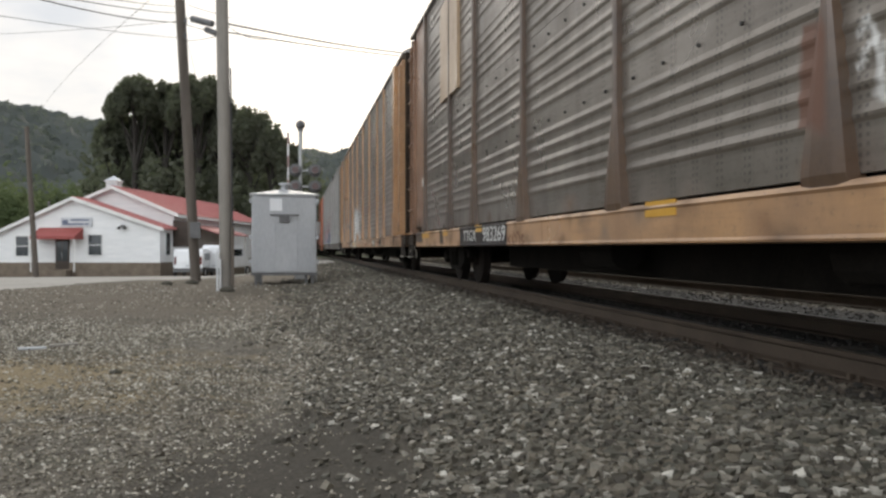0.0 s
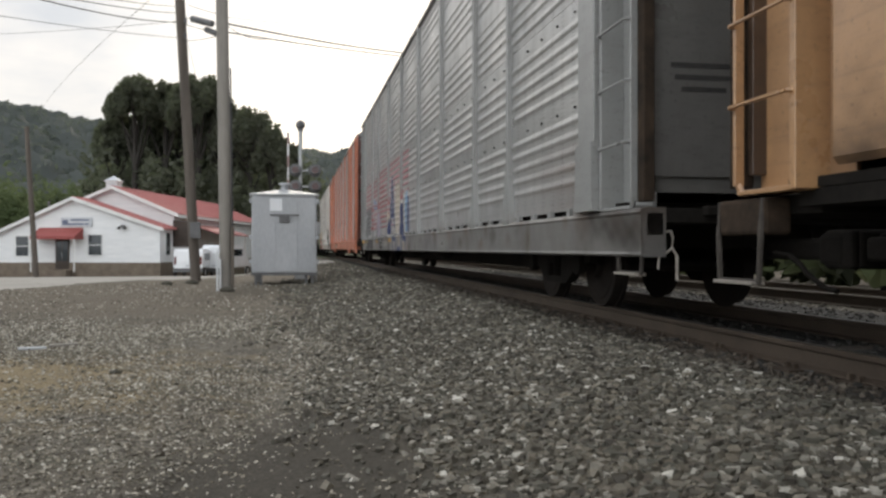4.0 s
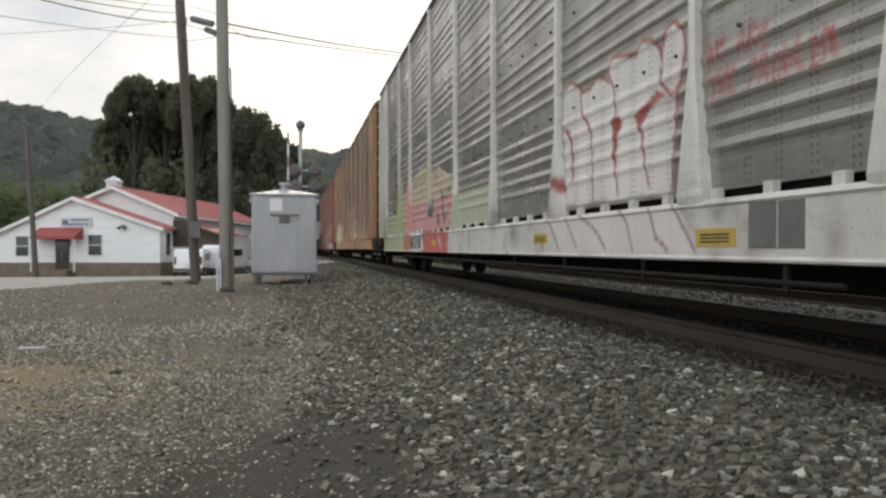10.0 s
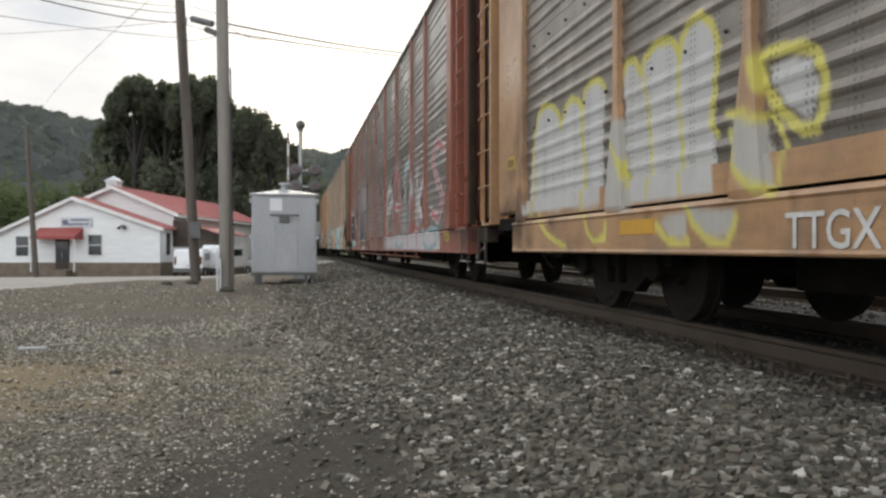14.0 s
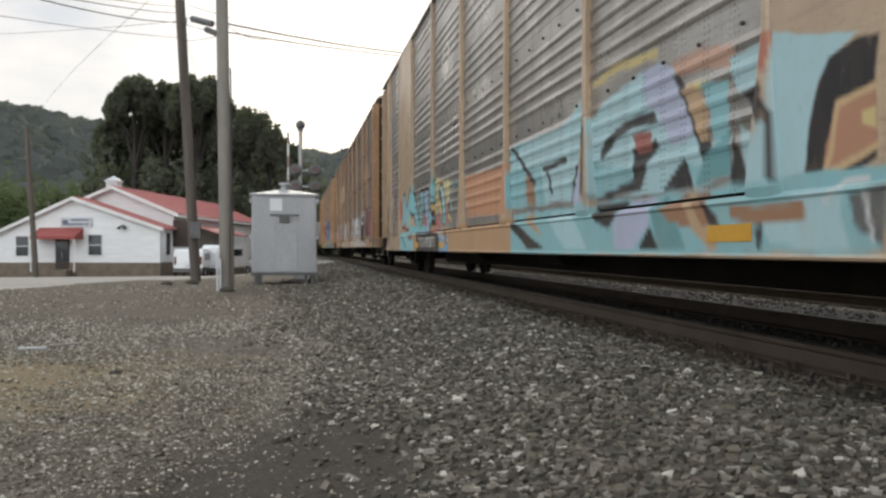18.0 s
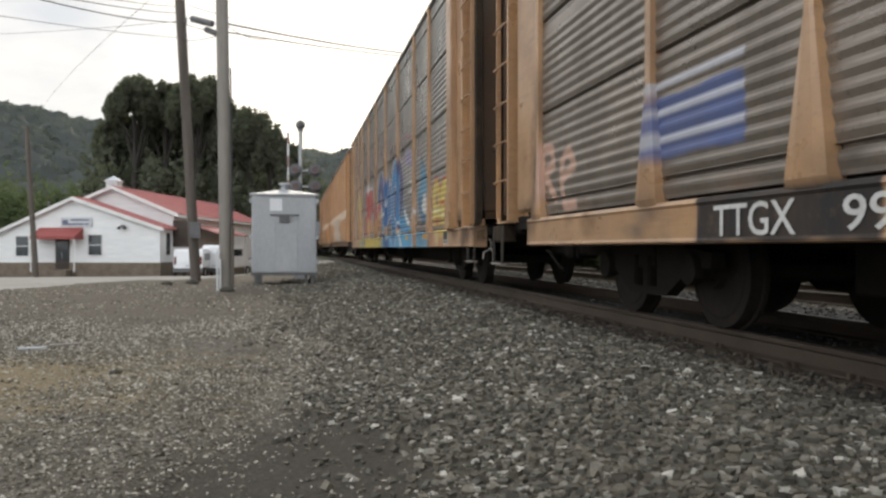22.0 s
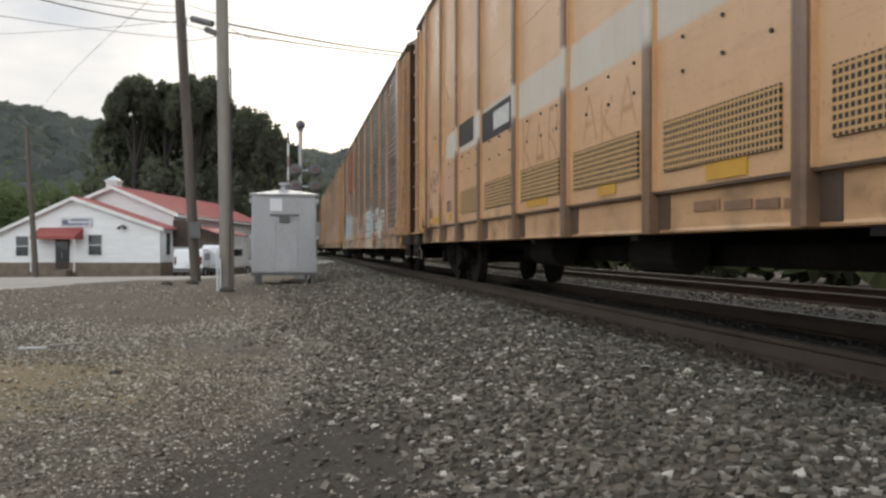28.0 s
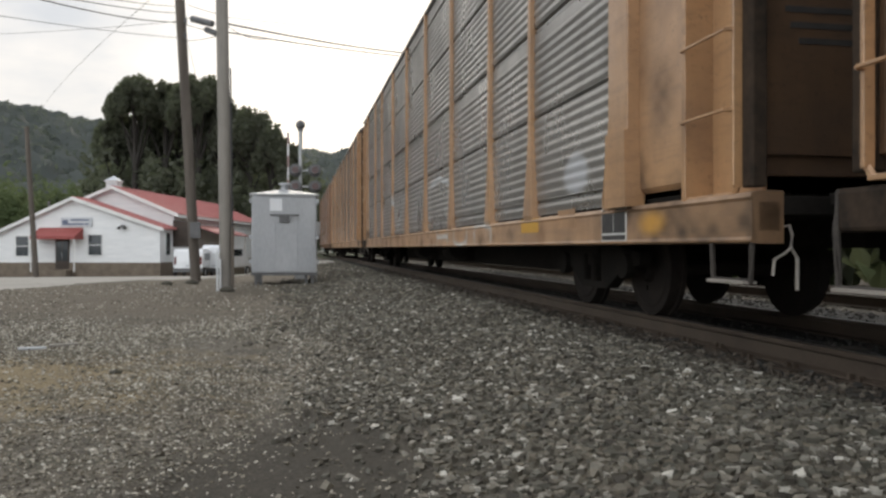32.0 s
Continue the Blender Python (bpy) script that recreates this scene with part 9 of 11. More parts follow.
    g.append(("fill", (0.38, 0.105, 0.09), [(11.89, 1.87), (12.02, 2.13), (12.86, 2.14), (12.96, 1.96), (12.83, 1.81), (11.89, 1.81)]))
    g.append(("fill", (0.44, 0.25, 0.13), [(11.86, 1.48), (11.89, 1.85), (12.82, 1.84), (13.09, 1.43), (13.0, 1.29), (11.89, 1.41)]))
    g.append(("fill", (0.30, 0.13, 0.08), [(11.89, 1.38), (12.99, 1.35), (13.18, 1.25), (13.17, 1.1), (11.96, 1.12)]))
    g.append(("fill", (0.56, 0.44, 0.14), [(12.37, 1.18), (12.42, 1.28), (12.92, 1.26), (12.96, 1.17)]))
    g.append(("stroke", (0.60, 0.59, 0.56), 0.04, [(12.03, 2.4), (11.96, 2.11), (11.88, 1.86)]))
    g.append(("stroke", (0.60, 0.40, 0.26), 0.018, [(11.96, 1.72), (12.86, 1.65)]))
    g.append(("stroke", (0.30, 0.13, 0.08), 0.03, [(11.96, 1.53), (12.99, 1.48)]))
    g.append(("stroke", (0.60, 0.59, 0.56), 0.03, [(11.96, 1.18), (12.31, 1.18)]))
    g.append(("stroke", (0.60, 0.59, 0.56), 0.02, [(12.42, 1.11), (12.77, 1.11)]))
    g.append(("fill", (0.06, 0.14, 0.25), [(13.16, 1.13), (13.1, 1.63), (13.33, 1.63), (13.24, 1.98), (13.9, 1.95), (13.9, 1.13), (13.24, 1.1)]))
    g.append(("fill", (0.60, 0.59, 0.56), [(12.84, 1.94), (13.08, 2.07), (13.24, 1.99), (13.33, 1.79), (13.3, 1.64), (13.08, 1.63), (12.91, 1.75)]))
    g.append(("blob", (0.10, 0.09, 0.09), 12.94, 1.79, 0.1, 0.1))
    g.append(("stroke", (0.40, 0.38, 0.36), 0.02, [(12.95, 1.74), (13.12, 1.48)]))
    g.append(("stroke", (0.60, 0.59, 0.56), 0.06, [(13.26, 1.66), (13.52, 1.7), (13.9, 1.75)]))
    g.append(("stroke", (0.035, 0.034, 0.034), 0.05, [(13.42, 1.6), (13.65, 1.64), (13.9, 1.67)]))
    g.append(("stroke", (0.60, 0.59, 0.56), 0.025, [(13.42, 1.43), (13.59, 1.33), (13.72, 1.4), (13.9, 1.37)]))
    g.append(("stroke", (0.12, 0.30, 0.36), 0.04, [(13.24, 1.33), (13.59, 1.33), (13.9, 1.28)]))
    g.append(("stroke", (0.60, 0.59, 0.56), 0.03, [(13.31, 1.14), (13.59, 1.17), (13.9, 1.11)]))
    g.append(("stroke", (0.09, 0.22, 0.36), 0.04, [(13.2, 1.51), (13.39, 1.52), (13.9, 1.56)]))
    g.append(("stroke", (0.09, 0.22, 0.36), 0.04, [(13.24, 1.24), (13.9, 1.21)]))
    g.append(("fill", (0.38, 0.105, 0.09), [(11.34, 1.75), (11.34, 2.22), (11.74, 2.14), (11.81, 1.64)]))
    g.append(("fill", (0.44, 0.25, 0.13), [(11.27, 1.28), (11.34, 1.75), (11.81, 1.64), (11.99, 1.07)]))
    g.append(("fill", (0.46, 0.27, 0.10), [(4.09, 1.21), (4.19, 2.28), (5.37, 2.2), (5.57, 1.21)]))
    g.append(("fill", (0.46, 0.42, 0.16), [(3.98, 2.31), (4.09, 2.87), (5.07, 2.78), (5.28, 2.22)]))
    g.append(("stroke", (0.60, 0.59, 0.56), 0.03, [(4.26, 1.91), (4.76, 2.07)]))
    g.append(("fill", (0.52, 0.40, 0.09), [(7.54, 0.67), (13.42, 0.67), (13.42, 1.03), (7.54, 1.03)]))
    g.append(("stroke", (0.60, 0.59, 0.56), 0.035, [(7.43, 1.07), (7.82, 0.76)]))
    g.append(("stroke", (0.60, 0.59, 0.56), 0.035, [(9.95, 1.05), (10.25, 0.73)]))
    g.append(("stroke", (0.60, 0.59, 0.56), 0.05, [(10.77, 1.05), (10.91, 0.99), (11.24, 1.04)]))
    g.append(("stroke", (0.60, 0.59, 0.56), 0.05, [(12.11, 1.06), (12.32, 0.71)]))
    g.append(("fill", (0.60, 0.59, 0.56), [(13.06, 1.03), (13.9, 1.05), (13.9, 0.91), (13.49, 0.85), (13.42, 0.97)]))
    g.append(("fill", (0.10, 0.32, 0.46), [(13.47, 0.69), (13.49, 0.85), (13.9, 0.91), (13.9, 0.69)]))
    g.append(("blob", (0.05, 0.05, 0.05), 13.58, 0.95, 0.12, 0.12))
    g.append(("blob", (0.34, 0.18, 0.11), 13.57, 0.95, 0.08, 0.08))
    g.append(("stroke", (0.035, 0.034, 0.034), 0.03, [(13.33, 0.99), (13.49, 1.01)]))
    m.append((21.91, 22.39, 0.85, 0.96, M_YELLOW, "reflector"))
    m.append((19.18, 19.6, 0.86, 0.96, M_YELLOW, "reflector"))
    m.append((5.48, 7.59, 0.73, 0.98, M_DARKPAINT, "mark_field"))
    m.append((0.94, 1.35, 1.59, 1.81, M_TAG, "notice"))
    m.append((24.3, 24.71, 0.74, 0.99, M_WHITE, "data_panel"))
    m.append((24.32, 24.5, 0.81, 0.97, M_DARKPAINT, "data_field"))
    m.append((24.52, 24.69, 0.81, 0.97, M_DARKPAINT, "data_field"))
    m.append((24.32, 24.69, 0.76, 0.79, M_DARKPAINT, "data_field"))
    x.append(("TTGX", 5.1, 0.73, 0.19, M_WHITE, 0.71))
    x.append(("160920", 5.88, 0.74, 0.19, M_WHITE, 1.2))
    rack_car(dict(T=23.16, tail=0.42, trail=26.35, nose=-0.21, frame=TAN, bays=[2.05, 4.33, 6.47, 9.42, 12.3, 15.2, 18.03, 20.95, 22.85, 24.95], panel=SLATE, style="fine", sill_z=(0.69, 1.0), door=DARKTAN, label="tan autorack freight car painted with large blue, red and yellow graffiti", spray=g, plates=m, texts=x))


car_9()


def car_10():
    g, m, x = [], [], []
    g.append(("fill", (0.55, 0.50, 0.42), [(-20.71, 2.28), (18.24, 2.28), (18.24, 2.72), (-20.71, 2.72)]))
    g.append(("fill", (0.42, 0.42, 0.39), [(5.04, 2.49), (7.55, 2.48), (9.43, 2.52), (10.4, 2.35), (11.44, 2.61), (12.06, 2.52), (12.34, 2.19), (11.82, 1.92), (12.5, 1.53), (12.9, 1.08), (11.99, 1.06), (9.43, 1.11), (5.04, 1.21)]))
    g.append(("stroke", (0.11, 0.12, 0.11), 0.03, [(11.63, 2.58), (11.04, 2.27), (11.44, 1.87), (11.63, 1.6), (12.34, 1.22), (12.81, 1.04)]))
    g.append(("stroke", (0.11, 0.12, 0.11), 0.03, [(12.34, 2.39), (11.92, 1.91)]))
    g.append(("stroke", (0.11, 0.12, 0.11), 0.03, [(9.43, 2.47), (9.43, 2.07), (9.68, 1.65), (9.43, 1.16)]))
    g.append(("stroke", (0.11, 0.12, 0.11), 0.03, [(10.62, 2.42), (10.62, 1.68), (11.04, 1.1)]))
    g.append(("stroke", (0.11, 0.12, 0.11), 0.03, [(8.61, 2.26), (8.31, 1.63), (8.43, 1.17)]))
    g.append(("stroke", (0.11, 0.12, 0.11), 0.03, [(6.65, 2.34), (7.01, 1.71), (6.65, 1.2)]))
    g.append(("stroke", (0.11, 0.12, 0.11), 0.03, [(5.47, 2.32), (5.3, 1.3)]))
    g.append(("stroke", (0.60, 0.54, 0.46), 0.014, [(17.12, 1.61), (17.18, 1.79), (17.35, 1.83), (17.5, 1.73)]))
    g.append(("stroke", (0.60, 0.54, 0.46), 0.014, [(17.4, 1.93), (17.45, 1.74)]))
    g.append(("stroke", (0.60, 0.54, 0.46), 0.014, [(17.6, 1.81), (17.7, 1.57), (17.8, 1.73)]))
    g.append(("stroke", (0.60, 0.54, 0.46), 0.014, [(17.89, 1.63), (17.84, 1.47), (17.98, 1.43)]))
    g.append(("stroke", (0.60, 0.54, 0.46), 0.014, [(18.23, 1.63), (18.19, 1.44), (18.08, 1.48)]))
    g.append(("stroke", (0.60, 0.54, 0.46), 0.014, [(17.29, 1.7), (17.6, 1.67)]))
    g.append(("stroke", (0.60, 0.54, 0.46), 0.014, [(17.06, 1.57), (17.29, 1.49), (17.5, 1.51)]))
    g.append(("stroke", (0.07, 0.05, 0.04), 0.018, [(19.45, 1.36), (19.55, 1.39), (19.62, 1.4), (19.57, 1.34), (19.55, 1.27)]))
    g.append(("stroke", (0.07, 0.05, 0.04), 0.018, [(19.62, 1.47), (19.6, 1.31)]))
    g.append(("stroke", (0.07, 0.05, 0.04), 0.018, [(19.69, 1.47), (19.69, 1.3)]))
    g.append(("stroke", (0.07, 0.05, 0.04), 0.018, [(19.76, 1.3), (19.75, 1.45), (19.8, 1.48), (19.83, 1.43), (19.82, 1.3)]))
    g.append(("stroke", (0.07, 0.05, 0.04), 0.018, [(19.9, 1.29), (19.9, 1.47), (20.0, 1.23), (20.01, 1.48)]))
    g.append(("stroke", (0.12, 0.08, 0.05), 0.025, [(19.52, 1.12), (19.66, 1.16), (19.88, 1.18)]))
    g.append(("stroke", (0.12, 0.08, 0.05), 0.025, [(19.62, 1.13), (19.88, 1.14)]))
    m.append((17.12, 18.19, 1.13, 1.3, M_YELLOW, "reflector"))
    m.append((15.66, 16.36, 1.14, 1.27, M_YELLOW, "reflector"))
    rack_car(dict(T=25.81, L=20.6, frame=GOLD, panel=GOLD_SHEET, style="flat", sill_z=(0.78, 1.08), panel_z=1.10, cut=3.4, belly=0.5, door=DARKTAN, post_mat=GOLD_POST, post=(0.0, 0.07, 3.0, 0.0), sill_end=0.5, bays=[0.7 + 19.2 * k / 10 for k in range(11)], trucks=(2.2, 19.9), label="yellow-tan articulated autorack unit with ribbed flat sides", spray=g, plates=m, texts=x))


car_10()


def car_11():
    g, m, x = [], [], []
    g.append(("fill", (0.58, 0.53, 0.45), [(3.5, 2.28), (19.7, 2.28), (19.7, 2.72), (3.5, 2.72)]))
    g.append(("fill", (0.62, 0.25, 0.05), [(15.82, 1.14), (17.37, 1.14), (17.37, 2.38), (15.82, 2.38)]))
    g.append(("blob", (0.62, 0.25, 0.05), 19.04, 1.86, 0.5, 0.45))
    g.append(("blob", (0.62, 0.25, 0.05), 16.43, 1.92, 0.5, 0.5))
    g.append(("blob", (0.54, 0.33, 0.20), 2.36, 1.97, 0.9, 0.5))
    g.append(("blob", (0.52, 0.31, 0.22), 3.6, 1.76, 0.5, 0.5))
    g.append(("stroke", (0.11, 0.06, 0.055), 0.018, [(1.7, 1.74), (1.66, 2.04), (1.81, 2.09), (1.89, 1.96), (1.7, 1.93), (1.97, 1.78)]))
    g.append(("stroke", (0.11, 0.06, 0.055), 0.018, [(1.94, 1.82), (2.02, 2.22), (2.14, 1.93)]))
    g.append(("stroke", (0.11, 0.06, 0.055), 0.018, [(1.99, 2.03), (2.22, 2.01)]))
    g.append(("stroke", (0.11, 0.06, 0.055), 0.018, [(2.32, 2.09), (2.16, 2.05), (2.17, 1.81), (2.37, 1.79)]))
    g.append(("stroke", (0.11, 0.06, 0.055), 0.018, [(2.17, 1.94), (2.32, 1.93)]))
    g.append(("stroke", (0.11, 0.06, 0.055), 0.018, [(2.39, 1.88), (2.43, 2.15), (2.52, 1.95), (2.64, 2.17), (2.69, 1.88)]))
    g.append(("stroke", (0.11, 0.06, 0.055), 0.018, [(2.98, 1.77), (2.87, 1.82), (2.8, 1.73), (2.83, 1.61), (2.96, 1.59), (2.98, 1.69), (2.98, 1.77)]))
    g.append(("stroke", W_, 0.016, [(2.74, 1.44), (2.83, 1.47), (2.84, 1.24)]))
    g.append(("stroke", W_, 0.016, [(2.95, 1.48), (2.88, 1.44), (2.9, 1.36), (2.96, 1.38), (2.96, 1.47), (2.97, 1.26)]))
    g.append(("stroke", W_, 0.016, [(1.6, 1.63), (1.88, 1.49)]))
    g.append(("stroke", W_, 0.016, [(1.77, 1.7), (1.7, 1.48)]))
    g.append(("word", "kar", 8.45, 9.97, 1.56, 2.21, 0.014, [(0.40, 0.22, 0.11)], None, 0, 0))
    g.append(("word", "aka", 10.57, 11.91, 1.67, 2.12, 0.014, [(0.46, 0.25, 0.12)], None, 0, 0))
    m.append((4.58, 5.75, 2.38, 2.75, M_DARKPAINT, "mark_field"))
    m.append((6.3, 8.13, 2.24, 2.66, M_DARKPAINT, "mark_field"))
    m.append((7.08, 7.91, 2.33, 2.58, M_WHITE, "writing_bar"))
    m.append((13.0, 13.51, 1.12, 1.25, M_YELLOW, "reflector"))
    m.append((11.03, 11.43, 1.14, 1.28, M_YELLOW, "reflector"))
    m.append((8.7, 9.48, 1.15, 1.28, M_YELLOW, "reflector"))
    m.append((1.7, 2.72, 1.15, 1.27, M_YELLOW, "reflector"))
    m.append((3.75, 3.95, 1.16, 1.28, M_YELLOW, "reflector"))
    m.append((12.78, 13.13, 0.92, 0.99, GOLDDARK_PLAIN, "writing_bar"))
    m.append((13.19, 13.51, 0.91, 0.97, GOLDDARK_PLAIN, "writing_bar"))
    m.append((13.56, 13.8, 0.9, 0.96, GOLDDARK_PLAIN, "writing_bar"))
    m.append((13.85, 14.02, 0.89, 0.95, GOLDDARK_PLAIN, "writing_bar"))
    m.append((18.72, 18.97, 0.85, 0.94, GOLDDARK_PLAIN, "writing_bar"))
    m.append((19.94, 20.16, 1.29, 1.53, GREY_PLAIN, "stencil_block"))
    m.append((3.58, 3.95, 1.33, 1.52, GOLDDARK_PLAIN, "stencil_block"))
    rack_car(dict(T=27.85, L=20.2, frame=GOLD, panel=GOLD_SHEET, style="flat", sill_z=(0.78, 1.08), panel_z=1.10, cut=3.4, belly=0.5, door=GOLD, post_mat=GOLD_POST, post=(0.0, 0.07, 3.0, 0.0), sill_end=0.5, bays=[0.5, 2.3, 4.2, 6.1, 8.05, 10.05, 11.95, 13.9, 15.6, 17.1, 18.74], trucks=(18.0,), vents=True, label="yellow-tan articulated autorack unit with perforated vents", spray=g, plates=m, texts=x))


car_11()


def car_12():
    g, m, x = [], [], []
    g.append(("blob", (0.15, 0.15, 0.15), 19.51, 1.3, 0.13, 0.15))
    g.append(("blob", (0.15, 0.15, 0.15), 21.33, 1.7, 0.2, 0.14))
    g.append(("fill", (0.56, 0.48, 0.37), [(16.08, 0.66), (21.79, 0.66), (21.79, 1.02), (16.08, 1.02)]))
    g.append(("fill", (0.44, 0.29, 0.15), [(18.66, 0.66), (19.97, 0.66), (19.97, 1.02), (18.66, 1.02)]))
    g.append(("stroke", (0.24, 0.25, 0.25), 0.06, [(18.01, 0.97), (18.47, 0.67)]))
    g.append(("stroke", (0.15, 0.15, 0.15), 0.018, [(20.06, 0.94), (20.3, 0.65)]))
    g.append(("stroke", (0.22, 0.21, 0.20), 0.1, [(20.39, 0.97), (20.64, 0.66)]))
    g.append(("stroke", (0.15, 0.15, 0.15), 0.02, [(20.72, 0.83), (20.84, 0.65)]))
    g.append(("stroke", (0.15, 0.15, 0.15), 0.02, [(21.05, 0.84), (21.19, 0.65)]))
    g.append(("stroke", (0.15, 0.15, 0.15), 0.1, [(21.36, 0.99), (21.53, 0.66)]))
    g.append(("stroke", (0.36, 0.38, 0.35), 0.1, [(21.59, 0.97), (21.7, 0.78)]))
    g.append(("stroke", (0.15, 0.15, 0.15), 0.015, [(21.64, 0.76), (21.79, 0.76)]))
    g.append(("stroke", (0.26, 0.26, 0.25), 0.02, [(16.24, 0.99), (16.57, 0.68)]))
    g.append(("stroke", (0.26, 0.26, 0.25), 0.02, [(17.01, 1.01), (17.41, 0.68)]))
    g.append(("fill", (0.37, 0.39, 0.385), [(4.31, 1.07), (4.2, 2.32), (4.9, 2.33), (6.0, 1.81), (6.06, 1.09)]))
    g.append(("fill", (0.33, 0.36, 0.37), [(5.98, 1.11), (5.94, 2.29), (6.2, 2.28), (6.54, 1.09)]))
    g.append(("fill", (0.37, 0.39, 0.385), [(6.31, 1.13), (6.27, 2.45), (6.73, 2.31), (7.62, 2.25), (8.09, 2.0), (8.13, 1.64), (7.81, 1.31), (8.34, 1.12), (7.2, 1.12)]))
    g.append(("fill", (0.56, 0.48, 0.37), [(7.41, 1.15), (7.71, 1.4), (8.14, 1.63), (8.24, 1.27), (8.57, 1.1), (7.99, 1.1)]))
    g.append(("stroke", (0.60, 0.59, 0.56), 0.03, [(7.63, 2.22), (7.71, 1.89), (8.08, 1.9)]))
    g.append(("stroke", (0.60, 0.59, 0.56), 0.025, [(6.73, 2.27), (6.85, 1.99)]))
    g.append(("stroke", (0.20, 0.22, 0.22), 0.025, [(6.91, 1.23), (7.09, 1.67), (7.41, 1.66), (7.62, 1.25)]))
    g.append(("stroke", (0.22, 0.24, 0.24), 0.02, [(6.6, 2.25), (6.54, 1.74)]))
    g.append(("stroke", (0.60, 0.59, 0.56), 0.02, [(4.9, 2.32), (5.08, 1.82), (4.9, 1.16)]))
    g.append(("stroke", (0.22, 0.24, 0.24), 0.02, [(5.43, 1.83), (5.35, 1.14)]))
    g.append(("blob", (0.50, 0.50, 0.49), 3.01, 1.51, 0.12, 0.35))
    g.append(("fill", (0.44, 0.29, 0.15), [(1.32, 0.68), (6.19, 0.68), (6.19, 1.02), (1.32, 1.02)]))
    g.append(("fill", (0.14, 0.11, 0.09), [(2.6, 0.7), (4.3, 0.7), (4.3, 1.02), (2.6, 1.02)]))
    g.append(("fill", (0.024, 0.024, 0.024), [(5.83, 0.68), (8.63, 0.68), (8.63, 0.99), (5.83, 0.99)]))
    g.append(("stroke", (0.40, 0.40, 0.38), 0.03, [(5.76, 0.98), (6.2, 0.71)]))
    g.append(("stroke", (0.28, 0.13, 0.08), 0.022, [(10.05, 1.03), (9.9, 0.99), (9.89, 0.83), (10.03, 0.7), (10.2, 0.72), (10.24, 0.87), (10.16, 0.99), (10.05, 1.03)]))
    g.append(("blob", (0.42, 0.28, 0.16), 10.04, 0.87, 0.08, 0.06))
    g.append(("stroke", (0.14, 0.11, 0.09), 0.1, [(10.61, 0.96), (10.8, 0.99)]))
    g.append(("stroke", (0.20, 0.16, 0.13), 0.06, [(10.64, 0.83), (10.83, 0.78)]))
    g.append(("stroke", (0.50, 0.45, 0.38), 0.05, [(10.34, 0.96), (10.38, 0.7)]))
    g.append(("fill", (0.47, 0.52, 0.49), [(15.19, 2.03), (15.57, 2.09), (15.93, 2.04), (16.37, 2.1), (16.87, 2.09), (17.32, 2.04), (17.56, 2.03), (17.64, 1.99), (17.64, 1.07), (15.32, 1.05)]))
    g.append(("stroke", (0.20, 0.22, 0.21), 0.03, [(15.7, 1.9), (15.82, 1.41)]))
    g.append(("stroke", (0.20, 0.22, 0.21), 0.03, [(16.27, 1.96), (16.42, 1.36)]))
    g.append(("stroke", (0.20, 0.22, 0.21), 0.03, [(16.87, 1.93), (16.96, 1.5)]))
    g.append(("stroke", (0.20, 0.22, 0.21), 0.03, [(17.32, 1.81), (17.35, 1.35)]))
    g.append(("stroke", (0.20, 0.22, 0.21), 0.03, [(15.32, 1.73), (17.56, 1.61)]))
    g.append(("stroke", (0.20, 0.22, 0.21), 0.03, [(15.4, 1.33), (17.56, 1.3)]))
    g.append(("fill", (0.40, 0.46, 0.47), [(17.77, 1.99), (18.02, 1.92), (18.2, 0.98), (17.77, 0.98)]))
    g.append(("stroke", (0.50, 0.49, 0.48), 0.022, [(9.97, 1.85), (10.44, 1.29)]))
    g.append(("stroke", (0.50, 0.49, 0.48), 0.022, [(12.7, 1.73), (13.1, 1.87), (13.65, 1.86), (14.47, 1.93)]))
    g.append(("stroke", (0.50, 0.49, 0.48), 0.022, [(12.7, 1.64), (12.83, 1.19)]))
    g.append(("stroke", (0.50, 0.49, 0.48), 0.022, [(13.65, 1.74), (13.72, 1.19)]))
    g.append(("stroke", (0.50, 0.49, 0.48), 0.022, [(14.32, 1.76), (14.38, 1.24)]))
    g.append(("stroke", (0.50, 0.49, 0.48), 0.022, [(9.66, 1.65), (11.09, 1.72)]))
    g.append(("stroke", (0.50, 0.49, 0.48), 0.022, [(12.06, 1.41), (14.47, 1.43)]))
    g.append(("fill", (0.58, 0.55, 0.51), [(18.84, 1.95), (19.21, 2.04), (19.64, 2.05), (19.89, 2.03), (20.12, 2.05), (20.34, 1.98), (20.47, 1.93), (20.66, 1.87), (20.66, 1.14), (20.47, 1.14), (19.81, 1.14), (19.16, 1.17), (18.95, 1.31), (18.86, 1.55)]))
    g.append(("fill", (0.13, 0.12, 0.115), [(19.26, 1.94), (19.5, 1.89), (19.64, 1.47), (19.31, 1.51)]))
    g.append(("fill", (0.13, 0.12, 0.115), [(20.16, 1.7), (20.27, 1.76), (20.44, 1.7), (20.44, 1.41), (20.34, 1.31), (20.18, 1.36)]))
    g.append(("fill", (0.24, 0.18, 0.13), [(19.26, 1.28), (19.46, 1.36), (19.68, 1.28), (19.59, 1.12)]))
    g.append(("stroke", (0.13, 0.12, 0.115), 0.035, [(19.77, 1.96), (19.85, 1.78), (19.87, 1.42), (19.82, 1.26)]))
    g.append(("stroke", (0.13, 0.12, 0.115), 0.035, [(18.86, 1.93), (19.01, 1.58), (19.04, 1.25)]))
    g.append(("stroke", (0.13, 0.12, 0.115), 0.035, [(20.47, 1.87), (20.63, 1.8), (20.65, 1.66)]))
